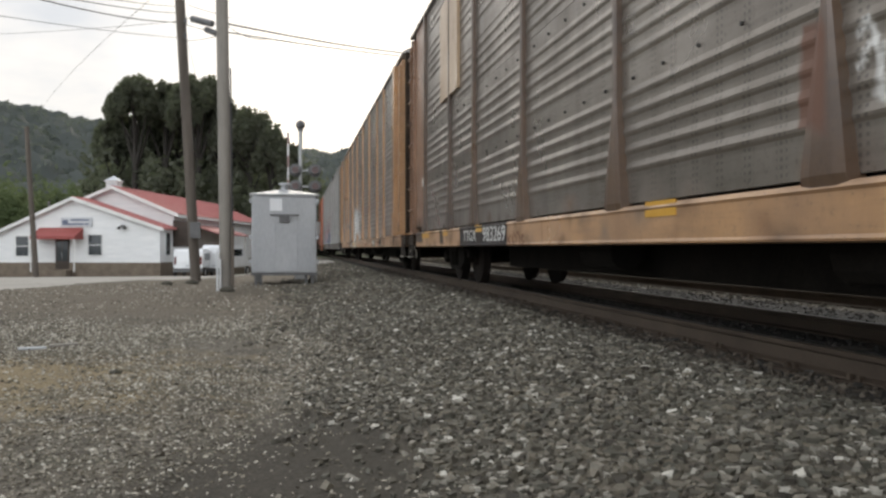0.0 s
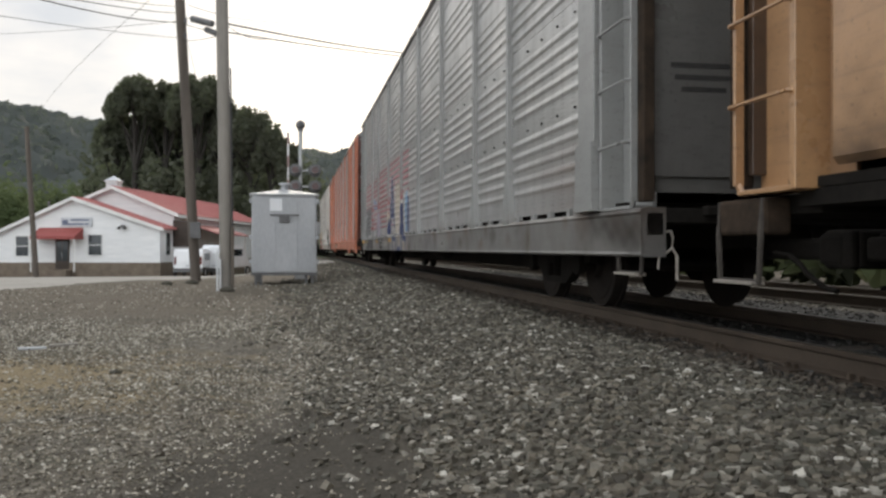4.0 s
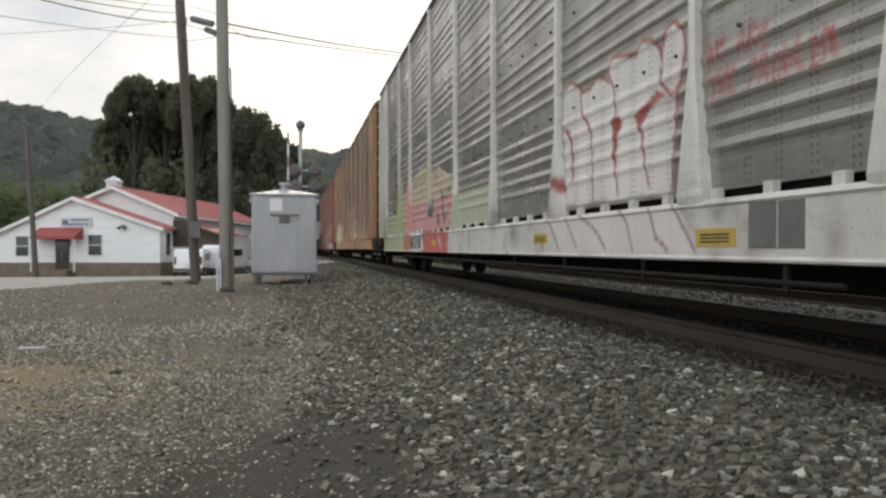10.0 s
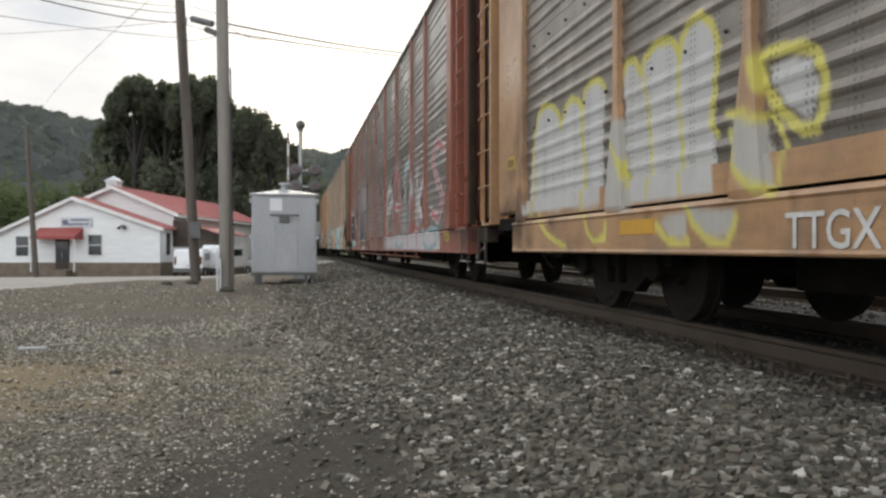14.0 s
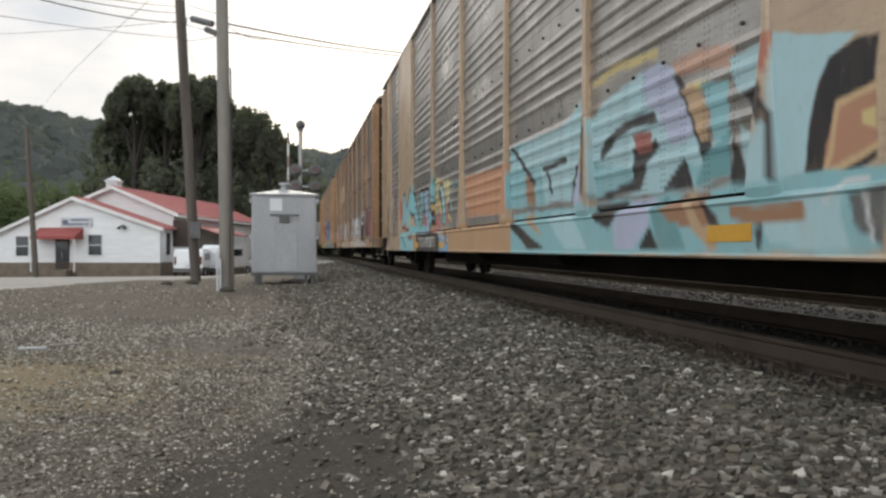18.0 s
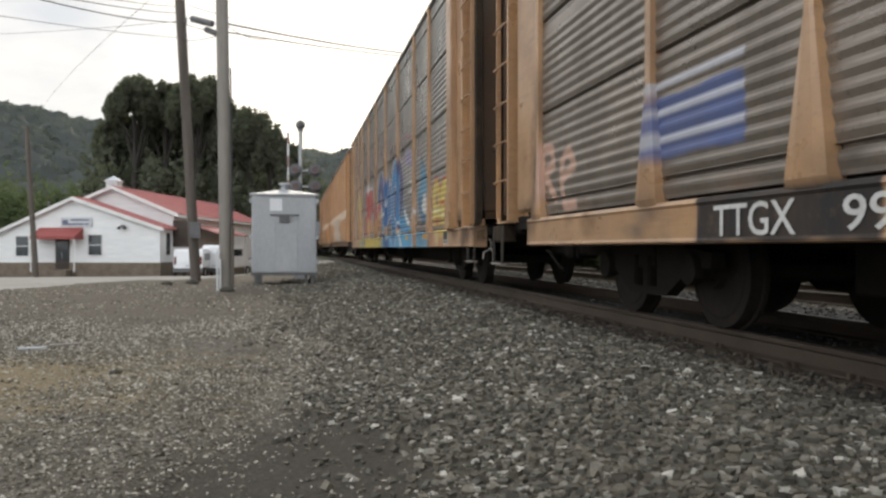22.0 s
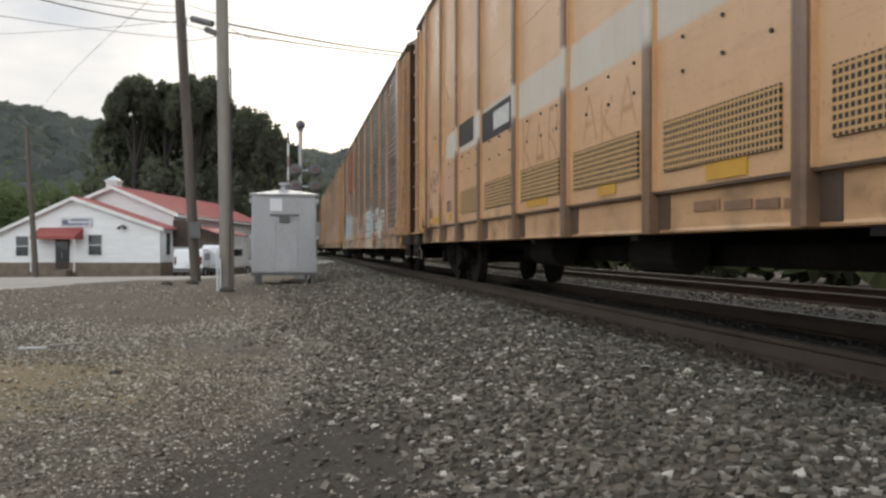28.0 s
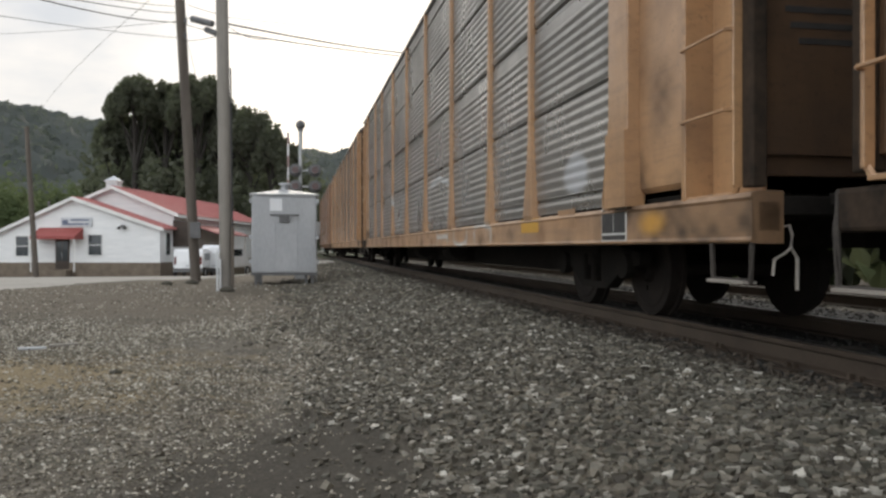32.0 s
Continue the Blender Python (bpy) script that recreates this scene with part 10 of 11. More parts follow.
    g.append(("stroke", (0.25, 0.23, 0.22), 0.02, [(18.95, 1.96), (19.26, 2.03), (19.64, 2.06), (19.93, 2.02), (20.14, 2.06), (20.47, 1.95)]))
    g.append(("fill", (0.58, 0.55, 0.51), [(20.74, 1.81), (20.97, 1.85), (21.17, 0.95), (20.62, 0.97)]))
    g.append(("stroke", (0.22, 0.21, 0.20), 0.045, [(20.82, 1.96), (20.84, 1.69), (20.97, 0.98)]))
    g.append(("fill", (0.58, 0.55, 0.51), [(20.97, 1.92), (21.74, 1.85), (21.74, 1.49), (21.63, 1.46), (21.63, 1.24), (21.38, 1.32), (21.0, 1.4)]))
    g.append(("fill", (0.16, 0.15, 0.14), [(21.07, 1.76), (21.2, 1.8), (21.34, 1.74), (21.4, 1.65), (21.34, 1.52), (21.2, 1.5), (21.12, 1.56)]))
    g.append(("fill", (0.58, 0.55, 0.51), [(21.25, 1.57), (21.35, 1.67), (21.37, 1.6), (21.29, 1.5)]))
    g.append(("stroke", (0.16, 0.15, 0.14), 0.05, [(21.74, 1.36), (21.59, 1.3), (21.43, 1.36), (21.34, 1.4)]))
    g.append(("stroke", (0.58, 0.55, 0.51), 0.035, [(21.05, 1.36), (21.25, 1.34), (21.43, 1.29), (21.55, 1.17)]))
    g.append(("stroke", (0.30, 0.30, 0.29), 0.03, [(21.2, 1.27), (21.25, 1.08)]))
    g.append(("stroke", (0.30, 0.30, 0.29), 0.03, [(21.12, 1.3), (21.17, 1.09)]))
    g.append(("fill", (0.30, 0.17, 0.09), [(21.34, 1.16), (21.74, 1.2), (21.74, 1.04), (21.34, 1.06)]))
    g.append(("stroke", (0.66, 0.65, 0.63), 0.045, [(9.67, 1.79), (9.79, 1.83), (9.92, 1.81), (10.04, 1.74), (10.13, 1.62), (10.21, 1.49), (10.31, 1.39), (10.39, 1.3), (10.43, 1.24)]))
    g.append(("stroke", (0.66, 0.65, 0.63), 0.045, [(10.31, 1.8), (10.38, 1.83), (10.46, 1.9), (10.55, 1.96)]))
    g.append(("stroke", (0.66, 0.65, 0.63), 0.045, [(10.56, 1.5), (10.66, 1.41), (10.74, 1.31), (10.84, 1.25)]))
    g.append(("fill", (0.52, 0.46, 0.45), [(10.66, 1.93), (10.93, 1.85), (10.93, 1.27), (10.84, 1.32), (10.76, 1.42), (10.7, 1.57), (10.74, 1.68), (10.7, 1.8)]))
    g.append(("stroke", (0.13, 0.12, 0.115), 0.025, [(10.72, 1.71), (10.82, 1.71), (10.93, 1.71)]))
    g.append(("stroke", (0.13, 0.12, 0.115), 0.025, [(10.62, 1.5), (10.72, 1.34), (10.84, 1.28)]))
    g.append(("stroke", (0.50, 0.49, 0.48), 0.03, [(8.74, 2.09), (9.59, 2.04), (10.29, 1.95)]))
    m.append((20.61, 21.09, 0.84, 0.97, M_YELLOW, "reflector"))
    m.append((17.57, 18.13, 0.85, 0.98, M_YELLOW, "reflector"))
    m.append((8.57, 9.07, 0.82, 0.96, M_YELLOW, "reflector"))
    m.append((18.69, 19.05, 0.7, 0.95, M_REDPAINT, "emblem_bar"))
    m.append((19.14, 19.41, 0.69, 0.94, M_REDPAINT, "emblem_bar"))
    m.append((19.47, 19.79, 0.69, 0.94, M_REDPAINT, "emblem_bar"))
    m.append((26.08, 26.28, 0.79, 0.96, M_YELLOW, "reflector"))
    m.append((26.06, 26.44, 1.21, 1.42, M_TAG, "notice"))
    x.append(("TTGX", 6.06, 0.69, 0.22, M_WHITE, 0.7))
    x.append(("987962", 7.36, 0.7, 0.22, M_WHITE, 1.3))
    rack_car(dict(T=29.89, nose=0.58, lead=0.85, frame=TAN, panel=ZINC_DARK, sill_z=(0.66, 1.0), kick=True, placard=(5.4, 8.4, 3.4, 5.3, "REDBROWN"), label="tan autorack freight car with dark sides and white block graffiti", spray=g, plates=m, texts=x))


car_12()


def car_13():
    g, m, x = [], [], []
    g.append(("word", "vin", 8.66, 17.91, 1.15, 2.01, 0.05, [(0.45, 0.45, 0.44)], None, 0, 0.2))
    g.append(("word", "hun", 16.19, 21.09, 0.73, 1.0, 0.03, [(0.52, 0.50, 0.46)], None, 0, 0))
    g.append(("blob", (0.40, 0.40, 0.40), 24.04, 1.4, 0.4, 0.25))
    m.append((22.32, 23.0, 0.84, 1.0, M_YELLOW, "reflector"))
    g.append(("blob", (0.52, 0.27, 0.06), 25.9, 0.86, 0.30, 0.12))
    m.append((23.69, 24.2, 0.86, 1.05, TAN_PLAIN, "card_holder"))
    m.append((24.9, 25.44, 0.72, 1.01, M_WHITE, "data_panel"))
    m.append((24.92, 25.16, 0.79, 0.99, M_DARKPAINT, "data_field"))
    m.append((25.18, 25.42, 0.79, 0.99, M_DARKPAINT, "data_field"))
    m.append((24.92, 25.42, 0.73, 0.77, M_DARKPAINT, "data_field"))
    rack_car(dict(T=32.5, tail=0.4, nose=0.27, door=DARKTAN, bays=[1.7, 4.2, 6.2, 9.05, 11.9, 14.8, 17.65, 20.5, 22.5, 25.4], frame=TAN, panel=SLATE, style="fine", sill_z=(0.70, 1.0), label="tan autorack freight car with weathered slate-grey sides", spray=g, plates=m, texts=x))


car_13()

rack_car(dict(T=35.15, frame=TAN, panel=ZINC_DARK, label="tan autorack freight car with dusty grey sides"))
rack_car(dict(T=37.80, frame=BROWN, panel=ZINC, label="brown autorack freight car with dusty grey sides"))
# ---------------------------------------------------------------- yard, building and valley
M_SIDING = mottled("siding_white", (0.66, 0.67, 0.67), (0.80, 0.80, 0.79), 0.6, 0, 0.8, 25, 0.08)
M_TRIM = mottled("trim_white", (0.60, 0.60, 0.58), (0.78, 0.78, 0.76), 0.6, 0, 1.5, 30, 0.05)
M_REDROOF = mottled("roof_red_metal", (0.38, 0.145, 0.135), (0.47, 0.20, 0.185), 0.5, 0.1, 0.6, 20, 0.08)
M_AWNING = mottled("awning_red", (0.24, 0.05, 0.045), (0.33, 0.085, 0.075), 0.7, 0, 1.0, 30, 0.1)
M_STONE = mottled("foundation_stone", (0.11, 0.085, 0.062), (0.21, 0.17, 0.13), 0.9, 0, 2.0, 12, 0.6)
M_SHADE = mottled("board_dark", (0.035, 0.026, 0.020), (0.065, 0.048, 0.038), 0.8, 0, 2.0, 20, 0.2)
M_SIGN = mottled("sign_grey", (0.46, 0.48, 0.50), (0.56, 0.58, 0.60), 0.6, 0, 3.0, 30, 0.05)
M_SIGNINK = mottled("sign_ink", (0.08, 0.10, 0.16), (0.14, 0.16, 0.22), 0.6, 0, 3.0, 30, 0.05)
M_WOOD_GREY = mottled("pole_wood_grey", (0.17, 0.155, 0.135), (0.31, 0.285, 0.25), 0.9, 0, 1.2, 18, 0.5, (3, 3, 0.15))
M_WOOD_DARK = mottled("pole_wood_dark", (0.07, 0.058, 0.048), (0.145, 0.122, 0.10), 0.9, 0, 1.2, 18, 0.5, (3, 3, 0.15))
M_CASE = mottled("case_aluminium", (0.35, 0.36, 0.37), (0.47, 0.48, 0.49), 0.5, 0.35, 0.9, 18, 0.08, (1, 1, 0.4))
M_CASE_DARK = mottled("case_hasp", (0.10, 0.10, 0.10), (0.17, 0.17, 0.17), 0.6, 0.4, 3, 30, 0.1)
M_GALV = mottled("galvanized_mast", (0.36, 0.37, 0.37), (0.50, 0.51, 0.51), 0.45, 0.5, 2, 30, 0.08)
M_WIRE = mottled("cable_black", (0.03, 0.03, 0.032), (0.055, 0.055, 0.058), 0.6, 0, 3, 30, 0.0)
M_PVC = mottled("conduit_white", (0.55, 0.56, 0.57), (0.68, 0.69, 0.70), 0.5, 0, 3, 30, 0.05)
M_VAN = mottled("van_white", (0.70, 0.71, 0.72), (0.80, 0.81, 0.82), 0.3, 0, 0.8, 20, 0.02)
M_TYRE = mottled("tyre_rubber", (0.02, 0.02, 0.02), (0.045, 0.043, 0.04), 0.85, 0, 4, 40, 0.3)
M_LENS_RED = mottled("lens_red", (0.10, 0.022, 0.02), (0.15, 0.035, 0.03), 0.25, 0, 5, 30, 0.0)

M_STRIPE = mottled("stripe_faded_red", (0.30, 0.20, 0.185), (0.38, 0.27, 0.25), 0.5, 0, 5, 30, 0.0)
M_LENS_DARK = mottled("lens_unlit", (0.06, 0.03, 0.03), (0.11, 0.06, 0.055), 0.2, 0, 5, 30, 0.0)


def glass_material():
    n = Nodes("window_glass")
    n.bsdf.inputs["Transmission Weight"].default_value = 0.25
    return n.done((0.05, 0.06, 0.065), 0.06, 0.0, 0.6)


M_GLASS = glass_material()


def leaf_material(name, a, b, c):
    n = Nodes(name)
    col = n.ramp(n.island(), [(0.0, a), (0.5, b), (1.0, c)])
    patch = n.noise(0.12, 3, 0.5, shift=False)
    col = n.mix(n.remap(patch, 0.35, 0.65, 0.0, 0.45), col, a)
    n.done(col, 0.65, 0.0, 0.25)
    tr = n.nt.nodes.new("ShaderNodeBsdfTranslucent")
    n.put(tr.inputs[0], n.mix(0.6, col, (0.22, 0.26, 0.13)))
    mx = n.nt.nodes.new("ShaderNodeMixShader")
    mx.inputs[0].default_value = 0.5
    n.link(n.bsdf.outputs[0], mx.inputs[1])
    n.link(tr.outputs[0], mx.inputs[2])
    n.link(mx.outputs[0], n.out.inputs[0])
    return n.mat


# leaf tones paled and greyed, haze put into the colour; far ones bluer
M_LEAF = leaf_material("leaf_near", (0.105, 0.112, 0.082), (0.125, 0.131, 0.098), (0.145, 0.15, 0.115))
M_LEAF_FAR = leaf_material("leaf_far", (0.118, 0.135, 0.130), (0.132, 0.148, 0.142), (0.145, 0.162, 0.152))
# darkened copy of the leaf tones: shade put into the brush's colour
M_LEAF_SHADE = leaf_material("leaf_brush_shaded", (0.030, 0.034, 0.018), (0.042, 0.046, 0.024), (0.058, 0.062, 0.034))
M_LEAF_PALE = leaf_material("leaf_pale", (0.085, 0.115, 0.05), (0.105, 0.14, 0.06), (0.125, 0.16, 0.075))
M_BARK = mottled("bark", (0.022, 0.019, 0.016), (0.05, 0.043, 0.036), 0.9, 0, 2, 12, 0.6, (2, 2, 0.4))

HOUSE_TURN = -12.27             # the building's depth runs 12 degrees right of the track


def house_frame(z=-0.92):
    return pose(0, 0, z, 0, 0, HOUSE_TURN)


def gable_roof(bm, u0, u1, w0, w1, z_eave, z_ridge, thick=0.12, over=0.3, um=None, z_left=None):
    um = (u0 + u1) / 2 if um is None else um
    for s, ue, ze in ((-1, u0, z_eave if z_left is None else z_left), (1, u1, z_eave)):
        k = (z_ridge - ze) / abs(um - ue)
        a, b = (um, z_ridge), (ue + s * over, ze - k * over)
        poly_prism(bm, [a, b, (b[0], b[1] + thick), (a[0], a[1] + thick)], "y", w0 - over, w1 + over)
    return bm


def roof_ribs(parent, u0, u1, w0, w1, z_eave, z_ridge, over=0.3, um=None):
    """Standing seams of the metal roof, one part each on the slope that faces the yard."""
    um = (u0 + u1) / 2 if um is None else um
    k = (z_ridge - z_eave) / abs(um - u1)
    bm = bmesh.new()
    poly_prism(bm, [(um, z_ridge + 0.12), (u1 + over, z_eave - k * over + 0.12), (u1 + over, z_eave - k * over + 0.17), (um, z_ridge + 0.17)], "y", -0.03, 0.03)
    me = shared("roof_seam", bm, M_REDROOF)
    w = w0
    while w < w1 + over:
        part("roof_seam", me, M_REDROOF, parent, at=pose(0, w, 0))
        w += 0.61


def gable_wall(u0, u1, w0, w1, z_wall, z_ridge, zb, um=None, z_left=None):
    bm = bmesh.new()
    um = (u0 + u1) / 2 if um is None else um
    poly_prism(bm, [(u0, zb), (u1, zb), (u1, z_wall), (um, z_ridge), (u0, z_wall if z_left is None else z_left)], "y", w0, w1)
    return bm


def clapboards(parent, u0, u1, w, z0, z_wall, z_ridge, step=0.16, um=None, z_left=None):
    """Overlapping siding boards on a gable front, one part a board."""
    um = (u0 + u1) / 2 if um is None else um
    z_left = z_wall if z_left is None else z_left
    z = z0
    while z < z_ridge - 0.1:
        kl, kr = (min(1.0, max(0.0, (z + step - e) / (z_ridge - e))) for e in (z_left, z_wall))
        a, b = u0 + (um - u0) * kl, u1 + (um - u1) * kr
        if b - a > 0.3:
            bm = bmesh.new()
            poly_prism(bm, [(w, z), (w - 0.028, z), (w - 0.008, z + step), (w, z + step)], "x", a, b)
            part("siding_board", bm, M_SIDING, parent)
        z += step


def window(parent, u0, u1, z0, z1, w, shade=False):
    win = part("window", boxes((u0 - 0.08, u0, w - 0.06, w + 0.02, z0 - 0.08, z1 + 0.08), (u1, u1 + 0.08, w - 0.06, w + 0.02, z0 - 0.08, z1 + 0.08),
                               (u0, u1, w - 0.06, w + 0.02, z1, z1 + 0.08), (u0, u1, w - 0.06, w + 0.02, z0 - 0.08, z0),
                               (u0, u1, w - 0.05, w, (z0 + z1) / 2 - 0.03, (z0 + z1) / 2 + 0.03)), M_TRIM, parent)
    zm = (z0 + z1) / 2
    part("pane", boxes((u0, u1, w - 0.034, w - 0.030, z0, zm - 0.03)), M_GLASS, win)
    part("pane", boxes((u0, u1, w - 0.040, w - 0.036, zm + 0.03, z1)), M_GLASS, win)
    return win


def build_house():
    h = empty("post_office_building", house_frame())
    tagged(h, "white clapboard building with red metal roof and stone base", "building")
    # heights below are over the building's own ground
    fb = 1.0
    u0, u1, um = -31.7, -20.55, -26.4
    part("foundation", boxes((u0 - 0.05, u1 + 0.05, 53.0 - 0.06, 55.4, -0.5, fb), (u0 - 0.05, u1 + 0.05, 55.4, 78.0, -0.5, fb), bevel=0.03), M_STONE, h, "brown stone foundation")
    part("wall", gable_wall(u0, u1, 53.0, 55.45, 3.30, 5.25, fb - 0.02, um, 2.92), M_SIDING, h)
    clapboards(h, u0, u1, 53.0, fb, 3.25, 5.2, 0.16, um, 2.87)
    roof = part("roof", gable_roof(bmesh.new(), u0, u1, 53.0, 55.2, 3.32, 5.30, um=um, z_left=2.94), M_REDROOF, h, "red metal roof")
    roof_ribs(roof, u0, u1, 52.75, 55.2, 3.32, 5.30, um=um)
    # white rake boards along the front gable
    for s, ue, ze in ((-1, u0, 2.94), (1, u1, 3.32)):
        k = (5.30 - ze) / abs(ue - um)
        bm = bmesh.new()
        poly_prism(bm, [(um, 5.42), (ue + s * 0.34, ze + 0.1 - k * 0.34), (ue + s * 0.34, ze - 0.12 - k * 0.34), (um, 5.18)], "y", 52.66, 52.71)
        part("rake_board", bm, M_TRIM, h)
    # main block behind
    v0, v1 = -29.1, -20.5
    part("wall", gable_wall(v0, v1, 55.5, 78.0, 4.42, 6.22, fb - 0.02), M_SIDING, h)
    clapboards(h, v0, v1, 55.5, 3.4, 4.42, 6.15)
    roof = part("roof", gable_roof(bmesh.new(), v0, v1, 55.5, 78.0, 4.42, 6.22, 0.12, 0.4), M_REDROOF, h, "red metal roof")
    roof_ribs(roof, v0, v1, 55.2, 78.0, 4.42, 6.22, 0.4)
    for s, ue in ((-1, v0), (1, v1)):
        k = (6.22 - 4.42) / 4.3
        bm = bmesh.new()
        poly_prism(bm, [(-24.8, 6.34), (ue + s * 0.44, 4.54 - k * 0.44), (ue + s * 0.44, 4.30 - k * 0.44), (-24.8, 6.10)], "y", 55.03, 55.08)
        part("rake_board", bm, M_TRIM, h)
    # cupola
    c = part("cupola", boxes((-25.55, -24.75, 55.9, 56.7, 6.0, 6.72), (-25.62, -24.68, 55.83, 56.77, 6.67, 6.75)), M_TRIM, h, "small white louvred cupola")
    bm = bmesh.new()
    bmesh.ops.create_cone(bm, cap_ends=True, segments=4, radius1=0.70, radius2=0.03, depth=0.36, matrix=Matrix.Translation((-25.15, 56.3, 6.93)) @ Matrix.Rotation(math.pi / 4, 4, "Z"))
    part("cupola_roof", bm, M_SIGN, c)
    for z in np.arange(6.2, 6.62, 0.11):
        part("louvre", boxes((-25.45, -24.85, 55.875, 55.90, z, z + 0.06)), M_SIGN, c)
    # vent pipe
    part("vent_pipe", rods([((-28.9, 54.5, 4.4), (-28.9, 54.5, 5.15)), ((-28.9, 54.5, 5.15), (-28.9, 54.5, 5.22))], 0.08, 10), M_CASE_DARK, h)
    # windows, door, awning
    window(h, -30.35, -29.5, 1.45, 2.75, 53.0)
    window(h, -25.4, -24.5, 1.5, 2.85, 53.0)
    d = part("door", boxes((-27.64, -26.70, 52.93, 53.02, fb - 0.45, 2.55)), M_SHADE, h, "dark glazed entrance door")
    part("pane", boxes((-27.54, -27.2, 52.915, 52.925, 1.1, 2.4)), M_GLASS, d)
    part("pane", boxes((-27.14, -26.8, 52.915, 52.925, 1.1, 2.4)), M_GLASS, d)
    part("handle", rods([((-27.17, 52.89, 1.3), (-27.17, 52.89, 1.7))], 0.015), M_GALV, d)
    bm = bmesh.new()
    poly_prism(bm, [(53.0, 3.35), (51.75, 2.75), (51.75, 2.55), (53.0, 2.55)], "x", -28.75, -25.75)
    part("awning", bm, M_AWNING, h, "red canvas entrance awning")
    for u in (-28.7, -25.8):
        part("awning_post", rods([((u, 51.8, fb - 0.6), (u, 51.8, 2.6))], 0.045, 8), M_TRIM, h)
    part("entrance_step", boxes((-27.8, -26.5, 52.1, 52.94, -0.4, 0.5), bevel=0.02), M_STONE, h)
    sg = part("sign", boxes((-27.25, -25.15, 52.90, 52.965, 3.42, 4.02)), M_SIGN, h, "pale grey sign with dark unreadable writing")
    part("emblem", boxes((-27.15, -26.75, 52.89, 52.898, 3.62, 3.86)), M_SIGNINK, sg)
    for u0_, u1_, z in ((-26.6, -25.35, 3.80), (-27.15, -25.7, 3.52), (-25.6, -25.35, 3.52)):
        part("writing_bar", boxes((u0_, u1_, 52.89, 52.898, z, z + 0.11)), M_SIGNINK, sg)
    l = part("flood_lamp", boxes((-23.15, -22.95, 52.80, 52.965, 3.35, 3.5)), M_CASE_DARK, h)
    for u in (-23.25, -22.85):
        part("lamp_head", rods([((u, 52.86, 3.36), (u, 52.66, 3.28))], 0.09, 10), M_CASE_DARK, l)
    # side that faces the tracks
    sw = part("side_window", boxes((u1 - 0.01, u1 + 0.03, 54.1, 54.75, 1.5, 3.0)), M_GLASS, h)
    part("shutter_board", boxes((u1 + 0.02, u1 + 1.12, 55.30, 55.38, 2.05, 3.9), bevel=0.01), M_SHADE, h, "dark brown board beside the side wall")
    part("garage_door", boxes((v1, v1 + 0.06, 60.0, 63.0, fb - 0.3, 3.3)), M_TRIM, h)
    bm = bmesh.new()
    poly_prism(bm, [(v1, 3.72), (v1 + 2.1, 3.05), (v1 + 2.1, 2.93), (v1, 3.6)], "y", 59.6, 66.8)
    part("porch_roof", bm, M_REDROOF, h, "red metal porch roof")
    for w in (60.0, 66.4):
        part("porch_post", boxes((v1 + 1.9, v1 + 2.02, w, w + 0.12, -0.4, 3.0)), M_TRIM, h)
    part("fascia", boxes((v1 + 0.36, v1 + 0.42, 55.1, 78.3, 4.12, 4.30)), M_TRIM, h)


def build_van(u, w, zg, label, high, turn):
    """A white delivery van seen from behind."""
    v = empty("delivery_van", house_frame(zg) @ pose(u, w, 0, 0, 0, turn))
    tagged(v, label, "van", group="white vans")
    L, W, H = 4.5, 1.86, high
    bm = bmesh.new()
    side = [(0.0, 0.60), (0.0, 1.0), (0.10, H - 0.12), (0.28, H), (L - 1.7, H), (L - 1.0, 1.25), (L - 0.1, 1.05), (L, 0.9), (L, 0.60)]
    poly_prism(bm, side, "x", -W / 2, W / 2)
    bmesh.ops.bevel(bm, geom=[e for e in bm.edges if abs(e.verts[0].co.x - e.verts[1].co.x) < 1e-4], offset=0.07, segments=2, affect="EDGES")
    part("body", bm, M_VAN, v)
    part("rear_window", boxes((-0.72, 0.72, 0.005, 0.03, H - 0.78, H - 0.34)), M_GLASS, v, at=pose(0, 0.02, 0, -3))
    part("bumper", boxes((-W / 2, W / 2, -0.12, 0.1, 0.34, 0.58), bevel=0.03), M_CASE_DARK, v)
    for s in (-1, 1):
        part("tail_lamp", boxes((s * 0.80 - 0.07, s * 0.80 + 0.07, -0.02, 0.03, 0.85, 1.35), bevel=0.015), M_LENS_RED, v, "red tail lamp")
        part("side_window", boxes((s * (W / 2 + 0.004) - 0.004, s * (W / 2 + 0.004) + 0.004, 0.5, 2.6, H - 0.75, H - 0.28)), M_GLASS, v)
        for y in (0.8, 3.6):
            wh = part("wheel", rods([((s * 0.93 - 0.1, y, 0.33), (s * 0.93 + 0.1 - 0.1, y, 0.33))], 0.33, 20), M_TYRE, v)
            part("rim", rods([((s * 0.93 + (0.0 if s > 0 else -0.1), y, 0.33), (s * 0.93 + (0.012 if s > 0 else -0.112), y, 0.33))], 0.2, 14), M_GALV, wh)
    part("number_plate", boxes((-0.15, 0.15, -0.012, 0.004, 0.70, 0.82)), M_SIGN, v)


def pole(name, base, lean_x, lean_y, height, r0, r1, mat, label):
    p = empty(name, pose(base[0], base[1], base[2]))
    tagged(p, label, "utility pole", group="utility poles")
    part("shaft", rod(bmesh.new(), (0, 0, -0.3), (lean_x, lean_y, height), r0, r1, 18), mat, p)
    return p


